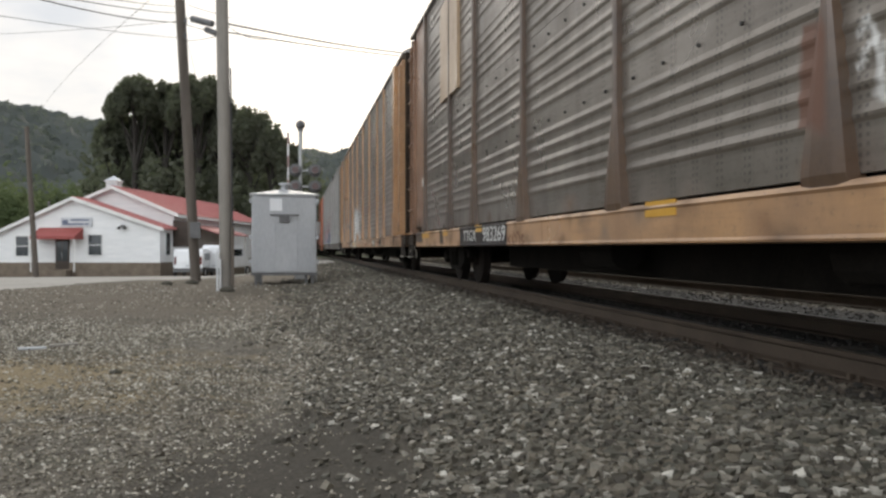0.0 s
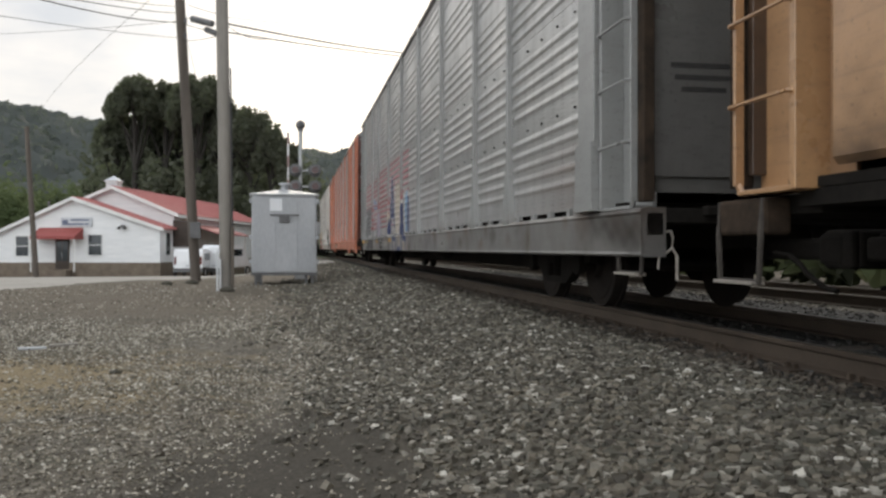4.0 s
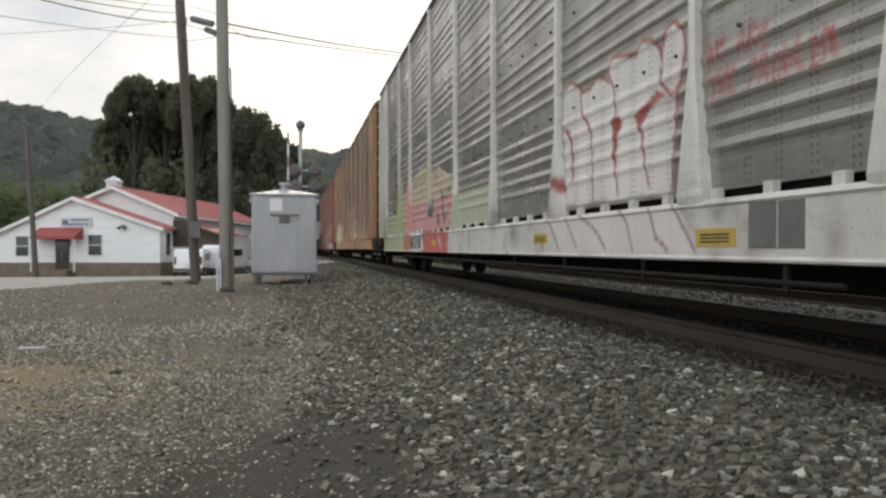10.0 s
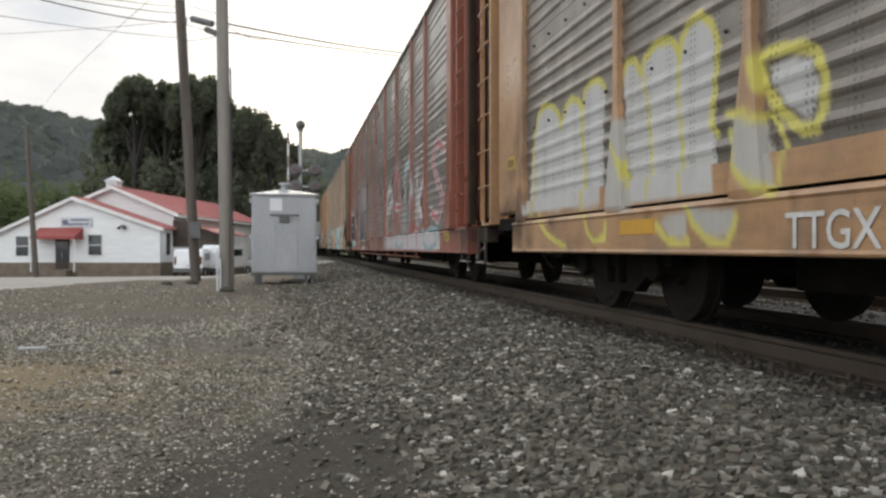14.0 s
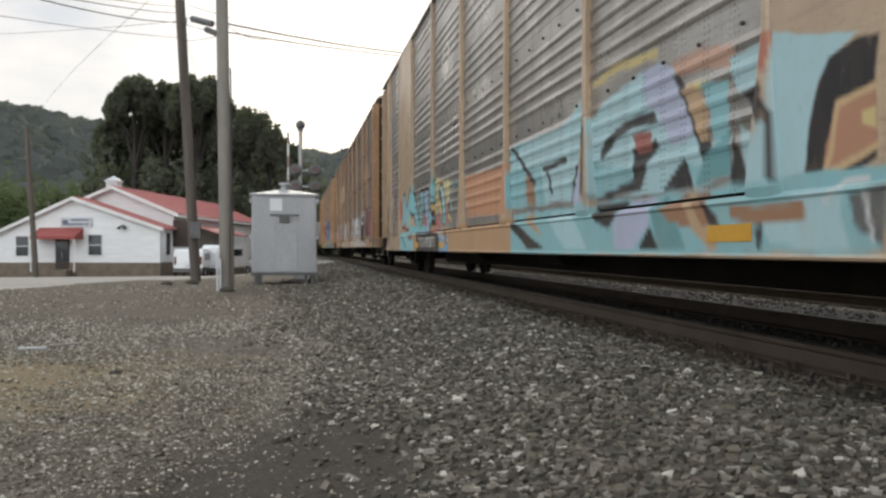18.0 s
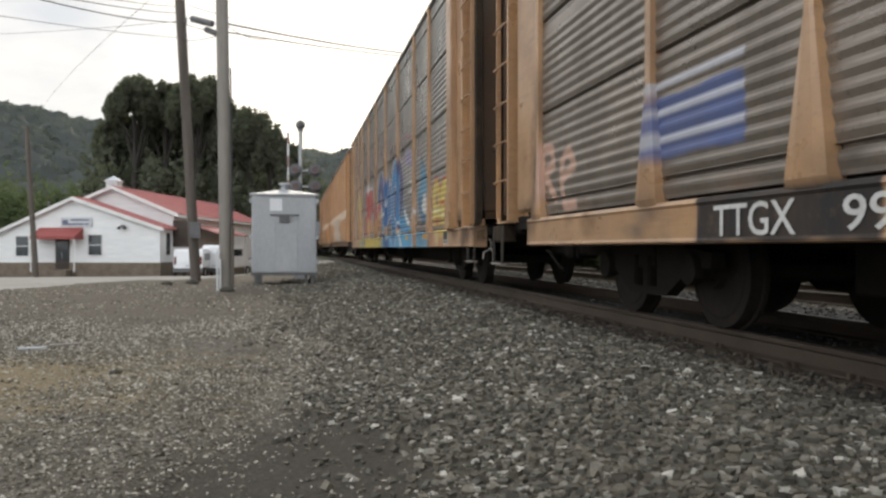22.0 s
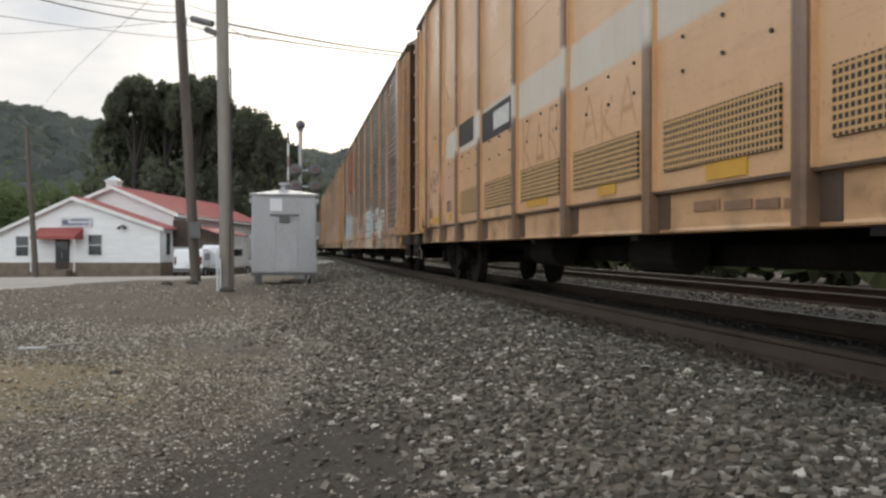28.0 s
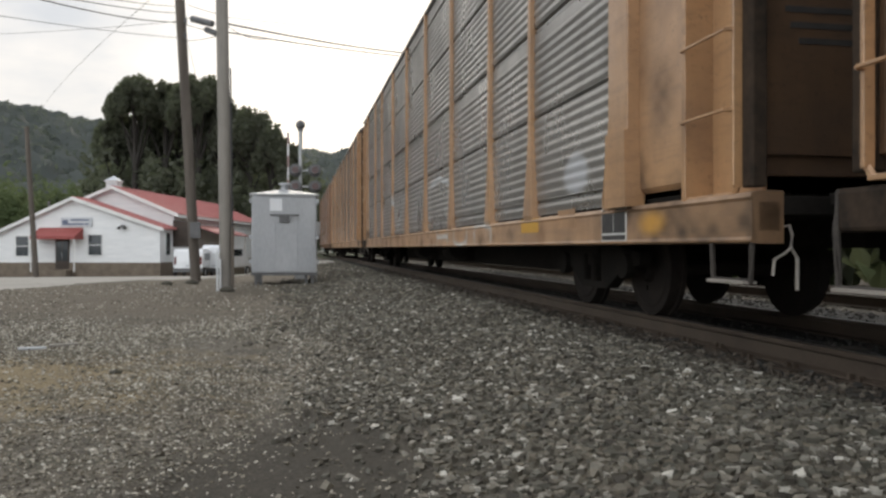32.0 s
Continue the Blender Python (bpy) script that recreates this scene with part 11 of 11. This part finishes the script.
def wire_mesh(a, b, sag, r=0.012, n=14):
    a, b = Vector(a), Vector(b)
    pts = []
    for k in range(n + 1):
        t = k / n
        q = a.lerp(b, t)
        q.z -= sag * 4 * t * (1 - t)
        pts.append(q)
    side = (b - a).cross(Vector((0, 0, 1))).normalized() * r
    up = Vector((0, 0, r))
    v, f = [], []
    for p in pts:
        v += [p + side, p + up, p - side, p - up]
    for k in range(n):
        for j in range(4):
            f.append((k * 4 + j, k * 4 + (j + 1) % 4, k * 4 + 4 + (j + 1) % 4, k * 4 + 4 + j))
    return mesh_from("overhead_wire", v, f)


def view(x, y, d):
    """A place d metres deep where the camera sees the picture point (x, y)."""
    c, s = math.cos(radians(YAW)), math.sin(radians(YAW))
    f = 784 / math.tan(radians(29.0))
    r = (x - 784) / f
    return Vector((d * (s + c * r), d * (c - s * r), 1.05 + d * (439.5 - y) / f))


def build_poles():
    p1 = pole("utility_pole", (-1.635, 20.4, -0.02), -0.165, 0.0, 11.0, 0.155, 0.14, M_WOOD_GREY, "tall weathered grey wooden utility pole in the gravel yard")
    p2 = pole("utility_pole", (-3.0, 26.0, 0.0), -0.667, 0.0, 12.0, 0.16, 0.142, M_WOOD_DARK, "dark brown leaning wooden utility pole behind the grey one")
    p3 = pole("utility_pole", (-14.25, 48.45, -0.72), -0.52, 0.0, 8.6, 0.16, 0.12, M_WOOD_DARK, "thin dark utility pole standing before the post office")
    # conduits and boxes on the near poles
    for k, (dx, h) in enumerate(((-0.20, 1.05), (-0.13, 0.8))):
        part("conduit", rods([((dx, -0.21, -0.1), (dx, -0.20, h))], 0.025, 8), M_PVC, p1, "white plastic conduit")
    part("riser_cable", rods([((0.17, -0.1, 0.1), (0.10, -0.1, 5.5))], 0.02, 6), M_WIRE, p1)
    part("cable_guard", boxes((0.12, 0.19, -0.16, -0.06, 0.0, 1.6)), M_WOOD_DARK, p1)
    for a, b, r in ((view(340, 34, 20.6), view(376, 43, 20.4), 0.085), (view(365, 53, 20.6), view(384, 60, 20.4), 0.075)):
        o = Vector((-1.635, 20.4, -0.02))
        part("splice_case", rods([(a - o, b - o)], r, 10), M_CASE_DARK, p1, "black cable splice case")
    part("meter_box", boxes((-0.16, 0.16, -0.34, -0.2, 1.35, 1.85), bevel=0.02), M_CASE_DARK, p2)
    for z in (7.55, 8.0):
        part("insulator", rods([((-0.3, -0.2, z), (-0.3, -0.2, z + 0.16))], 0.05, 8), M_CASE_DARK, p2)
    rows = [
        ((404, 43, 20.4), (760, 98, 40), 0.12, 0.024), ((404, 58, 20.4), (760, 104, 40), 0.08, 0.018), ((404, 48, 20.4), (470, 70, 23), 0.1, 0.010),
        ((70, -1, 14), (318, 40, 26), 0.1, 0.014), ((118, -3, 16), (318, 24, 26), 0.05, 0.012), ((-30, 24, 20), (318, 68, 26), 0.05, 0.008),
        ((-30, 62, 30), (318, 38, 26), 0.05, 0.007), ((266, 0, 22), (74, 192, 60), -0.3, 0.009), ((318, 28, 26), (392, 45, 20.4), 0.02, 0.012),
        ((318, 40, 26), (392, 60, 20.4), 0.03, 0.010), ((318, 72, 26), (392, 62, 20.4), 0.06, 0.010), ((328, 60, 26), (346, 130, 34), 0.0, 0.008),
        ((330, 8, 26), (392, 26, 20.4), 0.03, 0.008), ((392, 30, 20.4), (720, 62, 60), 0.05, 0.006),
        ((180, -4, 16), (312, 12, 26), 0.03, 0.010), ((306, 36, 26), (318, 60, 26), 0.05, 0.012),
    ]
    for a, b, sag, r in rows:
        w = part("overhead_wire", wire_mesh(view(*a), view(*b), sag, r), M_WIRE)
        tagged(w, "thin black overhead cable strung between poles", "cable", group="overhead wires")


def build_cabinet():
    c = empty("signal_cabinet", pose(-0.27, 23.45, 0.0))
    tagged(c, "grey aluminium railway signal cabinet on short legs", "cabinet")
    w = 0.92
    z0, z1 = 0.34, 2.56
    part("body", boxes((-w, w, 0.0, 1.8, z0, z1), bevel=0.015), M_CASE, c)
    part("base_rail", boxes((-w - 0.02, w + 0.02, -0.02, 1.82, z0 - 0.08, z0)), M_CASE_DARK, c)
    for x in (-0.8, -0.66, 0.62, 0.8):
        part("leg", boxes((x - 0.04, x + 0.04, 0.05, 0.15, -0.15, z0 - 0.08)), M_CASE_DARK, c)
    for x in (-0.8, 0.8):
        part("leg", boxes((x - 0.04, x + 0.04, 1.6, 1.7, -0.15, z0 - 0.08)), M_CASE_DARK, c)
    bm = bmesh.new()
    v = [bm.verts.new(p) for p in ((-w - 0.06, -0.06, z1), (w + 0.06, -0.06, z1), (w + 0.06, 1.86, z1), (-w - 0.06, 1.86, z1))]
    t = [bm.verts.new(p) for p in ((-w - 0.06, -0.06, z1 + 0.05), (w + 0.06, -0.06, z1 + 0.05), (w + 0.06, 1.86, z1 + 0.05), (-w - 0.06, 1.86, z1 + 0.05))]
    top = [bm.verts.new(p) for p in ((-0.14, 0.76, z1 + 0.22), (0.14, 0.76, z1 + 0.22), (0.14, 1.04, z1 + 0.22), (-0.14, 1.04, z1 + 0.22))]
    bm.faces.new(v[::-1])
    bm.faces.new(top)
    for i in range(4):
        j = (i + 1) % 4
        bm.faces.new((v[i], v[j], t[j], t[i]))
        bm.faces.new((t[i], t[j], top[j], top[i]))
    part("roof", bm, M_CASE, c)
    bm = bmesh.new()
    rod(bm, (0, 0.9, z1 + 0.2), (0, 0.9, z1 + 0.38), 0.12, 0.11, 14)
    rod(bm, (0, 0.9, z1 + 0.38), (0, 0.9, z1 + 0.43), 0.19, 0.15, 14)
    part("roof_vent", bm, M_CASE, c)
    # doors with their seams, hasp and notice plates
    part("door", boxes((-w + 0.05, -0.245, -0.022, 0.0, z0 + 0.05, z1 - 0.05), bevel=0.005), M_CASE, c)
    part("door", boxes((-0.235, 0.36, -0.022, 0.0, z0 + 0.05, z1 - 0.05), bevel=0.005), M_CASE, c)
    part("door", boxes((0.37, w - 0.05, -0.022, 0.0, z0 + 0.05, z1 - 0.05), bevel=0.005), M_CASE, c)
    part("notice", boxes((-0.41, -0.06, -0.04, -0.024, 2.12, 2.47)), M_VAN, c, "white blank notice plate")
    part("latch_bar", boxes((-0.40, 0.42, -0.05, -0.024, 1.97, 2.02)), M_CASE_DARK, c)
    part("hasp", boxes((-0.14, 0.16, -0.07, -0.024, 1.78, 1.97), bevel=0.01), M_CASE_DARK, c)
    for x in (-w - 0.03, w + 0.03):
        for z in (0.6, 1.3, 2.35):
            part("hinge", boxes((x - 0.035, x + 0.035, -0.02, 0.06, z, z + 0.12)), M_CASE, c)


def build_crossing_signal():
    s = empty("crossing_signal", pose(0.22, 27.4, 0.0))
    tagged(s, "grade crossing signal mast with flashers and bell", "signal")
    part("mast", rods([((0, 0, -0.1), (0, 0, 5.05))], 0.065, 12), M_GALV, s)
    bm = bmesh.new()
    bmesh.ops.create_uvsphere(bm, u_segments=14, v_segments=10, radius=0.16, matrix=Matrix.Translation((0, 0, 5.2)))
    rod(bm, (0, 0, 5.0), (0, 0, 5.1), 0.1, 0.08, 10)
    part("bell", bm, M_CASE_DARK, s)
    part("base", boxes((-0.2, 0.2, -0.2, 0.2, -0.05, 0.35)), M_CASE, s)
    for z in (3.12, 3.66):
        arm = part("cross_arm", rods([((-0.24, -0.05, z), (0.55, -0.05, z))], 0.03, 8), M_GALV, s)
        for x in (-0.17, 0.48):
            bm = bmesh.new()
            rod(bm, (x, -0.10, z), (x, -0.07, z), 0.22, None, 20)
            rod(bm, (x, -0.30, z + 0.02), (x, -0.10, z), 0.16, 0.15, 16)
            part("flasher", bm, M_CASE_DARK, arm)
            part("lens", rods([((x, -0.315, z), (x, -0.302, z))], 0.115, 16), M_LENS_DARK, arm)
    g = part("gate_arm", boxes((-0.44, -0.38, 0.3, 0.36, 0.9, 4.95)), M_TRIM, s, "raised striped gate arm")
    for z in np.arange(1.4, 4.8, 0.8):
        part("stripe", boxes((-0.443, -0.377, 0.293, 0.299, z, z + 0.38)), M_STRIPE, g)
    part("gate_motor", boxes((-0.55, -0.15, 0.1, 0.5, 0.7, 1.35), bevel=0.02), M_CASE, s)
    m = empty("signal_box", pose(0.66, 24.6, 0.0))
    tagged(m, "small white equipment box on a post beside the cabinet", "box")
    part("post", rods([((0, 0, -0.05), (0, 0, 1.6))], 0.03, 8), M_GALV, m)
    part("box", boxes((-0.1, 0.12, -0.06, 0.06, 1.45, 1.85), bevel=0.01), M_VAN, m)


# ---------------------------------------------------------------- leaves
def leaf_cloud(centres, size, seed, flat=0.0):
    """Small bent leaf clumps (two triangles each) at the given centres."""
    r = np.random.default_rng(seed)
    k = len(centres)
    a = r.normal(0, 1, (k, 3))
    a /= np.linalg.norm(a, axis=1, keepdims=True)
    b = r.normal(0, 1, (k, 3))
    b -= (a * b).sum(1, keepdims=True) * a
    b /= np.linalg.norm(b, axis=1, keepdims=True)
    n = np.cross(a, b)
    s = (size * r.uniform(0.6, 1.3, k))[:, None]
    P = np.stack([centres + a * s, centres + b * s * 0.55 + n * s * 0.2, centres - a * s, centres - b * s * 0.55 + n * s * 0.25], 1).reshape(-1, 3)
    return P


def cloud_object(name, P, material, parent=None):
    k = len(P) // 4
    F = np.arange(k * 4, dtype=np.int32)
    me = bpy.data.meshes.new(name)
    me.vertices.add(len(P))
    me.vertices.foreach_set("co", P.ravel())
    me.loops.add(k * 4)
    me.loops.foreach_set("vertex_index", F)
    me.polygons.add(k)
    me.polygons.foreach_set("loop_start", np.arange(0, k * 4, 4, dtype=np.int32))
    me.update(calc_edges=True)
    me.shade_flat()
    return part(name, me, material, parent)


def crown_points(c, rad, n, seed, lobes=14):
    r = np.random.default_rng(seed)
    d = r.normal(0, 1, (lobes, 3))
    d /= np.linalg.norm(d, axis=1, keepdims=True)
    d[:, 2] = np.abs(d[:, 2]) * 0.9 - 0.25
    lc = d * r.uniform(0.40, 0.9, (lobes, 1))
    lr = r.uniform(0.24, 0.44, lobes) if lobes < 40 else r.uniform(0.10, 0.24, lobes)
    which = r.integers(0, lobes, n)
    v = r.normal(0, 1, (n, 3))
    v /= np.linalg.norm(v, axis=1, keepdims=True)
    p = lc[which] + v * (lr[which] * r.uniform(0.55, 1.05, n))[:, None]
    return np.array(c) + p * np.array(rad)


def build_tree(x, y, zg, height, rad, n, seed, label, leaf=0.34):
    t = empty("tree", pose(x, y, zg))
    tagged(t, label, "tree", group="trees behind the building")
    r = np.random.default_rng(seed)
    bm = bmesh.new()
    trunk_top = height - rad[2] * 1.1
    rod(bm, (0, 0, -0.3), (0.2, 0, trunk_top * 0.6), 0.42, 0.32, 10)
    rod(bm, (0.2, 0, trunk_top * 0.6), (0.1, 0.2, height - rad[2] * 0.5), 0.32, 0.12, 10)
    part("trunk", bm, M_BARK, t)
    for k in range(7):
        a = k * 0.9 + seed
        q = (rad[0] * 0.65 * math.cos(a), rad[1] * 0.65 * math.sin(a), height - rad[2] * r.uniform(0.6, 1.3))
        bm = bmesh.new()
        rod(bm, (0.15, 0.05, trunk_top * r.uniform(0.55, 0.95)), q, 0.16, 0.04, 7)
        part("limb", bm, M_BARK, t)
    P = crown_points((0, 0, height - rad[2]), rad, int(n * 1.65), seed, 54)
    ob = cloud_object("crown", leaf_cloud(P, leaf, seed + 1), M_LEAF, t)
    ob["kind"] = "stuff"
    return t


def build_trees():
    rows = [(236, 129, 88, 3.3, 5.6, 6000, 3), (290, 138, 90, 3.2, 5.8, 5600, 5), (348, 130, 88, 3.7, 6.2, 6400, 8), (318, 156, 95, 4.6, 7.6, 6000, 29), (394, 166, 90, 3.6, 7.0, 5600, 11),
            (440, 188, 88, 3.3, 6.6, 5200, 14), (480, 214, 87, 2.7, 6.0, 4200, 17), (508, 248, 86, 1.9, 5.0, 3000, 32), (204, 196, 92, 2.7, 6.0, 4400, 20), (285, 246, 98, 6.4, 7.4, 6500, 23),
            (390, 205, 100, 6.6, 8.0, 6500, 26), (258, 196, 94, 3.4, 5.6, 4600, 41)]
    for x, ytop, d, rx, rz, n, seed in rows:
        top = view(x, ytop, d)
        g = float(terrain(top.x, top.y))
        build_tree(top.x, top.y, g, top.z - g + 0.34 * rz, (rx, rx * 0.9, rz), n, seed, "broad dark green leafy tree behind the white building", 0.26)
    # paler scrub at the foot of the hill
    r = np.random.default_rng(37)
    P = []
    for k in range(90):
        q = view(r.uniform(-60, 300), 440, r.uniform(98, 116))
        h = r.uniform(5, 15)
        P.append(crown_points((q.x, q.y, h * 0.45 - 0.8), (3.0, 2.8, h * 0.58), 260, 900 + k, 12))
    ob = cloud_object("scrub", leaf_cloud(np.concatenate(P), 0.40, 75), M_LEAF_PALE)
    tagged(ob, "pale green scrub growing at the foot of the hill", "bushes", kind="stuff")
    # dense undergrowth below the crowns
    r = np.random.default_rng(31)
    P = []
    for k in range(120):
        q = view(r.uniform(165, 560), 440, r.uniform(84, 104))
        h = r.uniform(8, 15)
        P.append(crown_points((q.x, q.y, h * 0.45 - 0.8), (3.0, 2.8, h * 0.6), 260, 400 + k, 12))
    ob = cloud_object("undergrowth", leaf_cloud(np.concatenate(P), 0.42, 77), M_LEAF)
    tagged(ob, "dense dark green undergrowth below the trees", "bushes", kind="stuff")


def hill_height(az, rr):
    """Wooded valley sides: ridge height by bearing, rising with distance."""
    ridge = np.interp(az, [-80, -45, -34, -28, -24, -16, -9, -3, 4, 12, 25, 45, 80], [62, 60, 53, 49, 44.8, 40.2, 35, 31, 30.5, 37, 56, 75, 80])
    return ridge * smooth(130, 285, rr)


def build_hills():
    az = np.linspace(-80, 80, 60)
    rr = np.array([118, 130, 145, 160, 180, 200, 220, 240, 260, 280, 300, 360, 460])
    A, R = np.meshgrid(az, rr)
    X, Y = R * np.sin(np.radians(A)), R * np.cos(np.radians(A))
    Z = hill_height(A, R) - 2.2
    nz, na = A.shape
    i = np.arange(nz * na).reshape(nz, na)
    F = np.stack([i[:-1, :-1].ravel(), i[:-1, 1:].ravel(), i[1:, 1:].ravel(), i[1:, :-1].ravel()], 1)
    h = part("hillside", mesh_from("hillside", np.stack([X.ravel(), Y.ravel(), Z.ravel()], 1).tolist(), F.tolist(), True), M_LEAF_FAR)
    tagged(h, "wooded hillside closing the valley", "hill", kind="structure")
    # canopy of rounded crowns over the near slope
    r = np.random.default_rng(41)
    ca = r.uniform(-36, 6, 2600)
    cr = 122 + 172 * r.uniform(0, 1, 2600) ** 0.75
    rad = r.uniform(2.6, 5.4, 2600)
    cx, cy = cr * np.sin(np.radians(ca)), cr * np.cos(np.radians(ca))
    A, R = np.meshgrid(np.linspace(-37, 7, 190), np.linspace(121, 296, 150))
    X, Y = R * np.sin(np.radians(A)), R * np.cos(np.radians(A))
    H = np.zeros(A.shape)
    for x, y, q in zip(cx, cy, rad):
        d2 = ((X - x) ** 2 + (Y - y) ** 2) / (q * q)
        H = np.maximum(H, np.where(d2 < 1, q * 1.25 * np.sqrt(np.clip(1 - d2, 0, 1)), 0))
    clear = (np.abs(X - TRACK_X) < 13) & (R < 200)
    Z = hill_height(A, R) - 2.2 + np.where(clear, -1.0, H * (1 + 0.12 * np.sin(X * 3.1) * np.sin(Y * 2.7)))
    nz, na = A.shape
    i = np.arange(nz * na).reshape(nz, na)
    F = np.stack([i[:-1, :-1].ravel(), i[:-1, 1:].ravel(), i[1:, 1:].ravel(), i[1:, :-1].ravel()], 1)
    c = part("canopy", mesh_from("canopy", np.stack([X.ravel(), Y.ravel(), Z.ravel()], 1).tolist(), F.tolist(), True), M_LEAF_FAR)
    tagged(c, "hazy green treetops covering the valley side", "woods", kind="stuff")
    P = []
    for k in range(2600):
        if abs(cx[k] - TRACK_X) < 14 and cr[k] < 200:
            continue
        z = float(hill_height(ca[k], cr[k])) - 2.2
        v = r.normal(0, 1, (52, 3))
        v /= np.linalg.norm(v, axis=1, keepdims=True)
        v[:, 2] = np.abs(v[:, 2])
        v[:, 1] = -np.abs(v[:, 1])
        P.append(np.array((cx[k], cy[k], z)) + v * rad[k] * np.array((1.0, 1.0, 1.25)) * r.uniform(0.92, 1.1, (52, 1)))
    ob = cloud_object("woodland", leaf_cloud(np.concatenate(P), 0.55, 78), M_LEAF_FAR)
    tagged(ob, "hazy green foliage covering the hills", "woods", kind="stuff")
    # brush along the far side of the tracks, added to hide the pale ground
    P = []
    for k in range(420):
        y = r.uniform(6, 150)
        x = r.uniform(11.6, 15.0) if k < 300 else r.uniform(17, 30)
        h = r.uniform(1.2, 2.6) if k < 300 else r.uniform(2.5, 5)
        P.append(crown_points((x, y, h * 0.5), (2.4, 2.6, h * 0.6), 70, 3000 + k, 7))
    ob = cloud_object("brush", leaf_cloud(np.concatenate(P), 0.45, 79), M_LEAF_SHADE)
    tagged(ob, "green brush along the far side of the railway", "bushes", kind="stuff")


def build_litter():
    q = view(57, 619, 8.3)
    b = part("board_scrap", boxes((-0.13, 0.13, -0.028, 0.028, 0.0, 0.02), bevel=0.004), M_SIGN, at=pose(q.x, q.y, float(terrain(q.x, q.y)) + 0.012, 3, 2, 28))
    tagged(b, "splintered white board scrap lying on gravel", "litter")
    q = view(112, 612, 8.6)
    b = part("board_scrap", boxes((-0.14, 0.14, -0.04, 0.04, 0.0, 0.02), bevel=0.004), M_WOOD_GREY, at=pose(q.x, q.y, float(terrain(q.x, q.y)) + 0.012, 2, -2, 14))
    tagged(b, "weathered grey board scrap lying on gravel", "litter")
    r = np.random.default_rng(91)
    for x, y, d, s in ((296, 507, 22.5, 0.30), (340, 502, 23.5, 0.38), (402, 517, 19.0, 0.36), (574, 512, 20.0, 0.26), (205, 661, 6.75, 0.11), (540, 762, 4.6, 0.05), (632, 790, 4.2, 0.05), (425, 873, 3.45, 0.05)):
        q = view(x, y, d)
        bm = bmesh.new()
        bmesh.ops.create_icosphere(bm, subdivisions=2, radius=s * 0.5)
        for v in bm.verts:
            v.co *= 1 + 0.35 * noise.noise(v.co * 6 / s + Vector((x, y, 0)))
            v.co.z *= 0.55
        c = part("dirt_clod", bm, M_CLOD, at=pose(q.x, q.y, float(terrain(q.x, q.y)) + s * 0.08))
        tagged(c, "dark lump of earth and weeds on gravel", "clod", group="dirt clods")


M_CLOD = mottled("clod_earth", (0.035, 0.032, 0.024), (0.085, 0.078, 0.058), 0.95, 0, 6, 40, 0.8)
build_litter()
build_house()
build_van(-17.95, 51.0, -0.86, "white delivery van parked beside the building", 1.85, 8)
build_van(-17.0, 53.4, -0.9, "tall white mail van parked by the porch", 2.15, -6)
build_poles()
build_cabinet()
build_crossing_signal()
build_trees()
build_hills()
build_stones()
# ---------------------------------------------------------------- what moves
def motions():
    for car, arrive in CARS:
        rows = []
        for k in range(17):
            t = 2.0 * k
            rows.append((t, pose(TRACK_X, SPEED * (arrive - t) - SHIFT, RAIL_TOP)))
        walk(car, rows)
    # wheels roll with the train; alike axles share one action
    turn = math.degrees(SPEED / FPS / 0.457)
    for place, axles in AXLES.items():
        first = axles[0]
        walk(first, [(k / FPS, pose(0, place, 0.457, (turn * k) % 360.0)) for k in range(0, 32 * FPS + 1)])
        keys = first.animation_data
        for ob in axles[1:]:
            ob.rotation_mode = "QUATERNION"
            ob.animation_data_create()
            ob.animation_data.action = keys.action
            ob.animation_data.action_slot = keys.action_slot


motions()
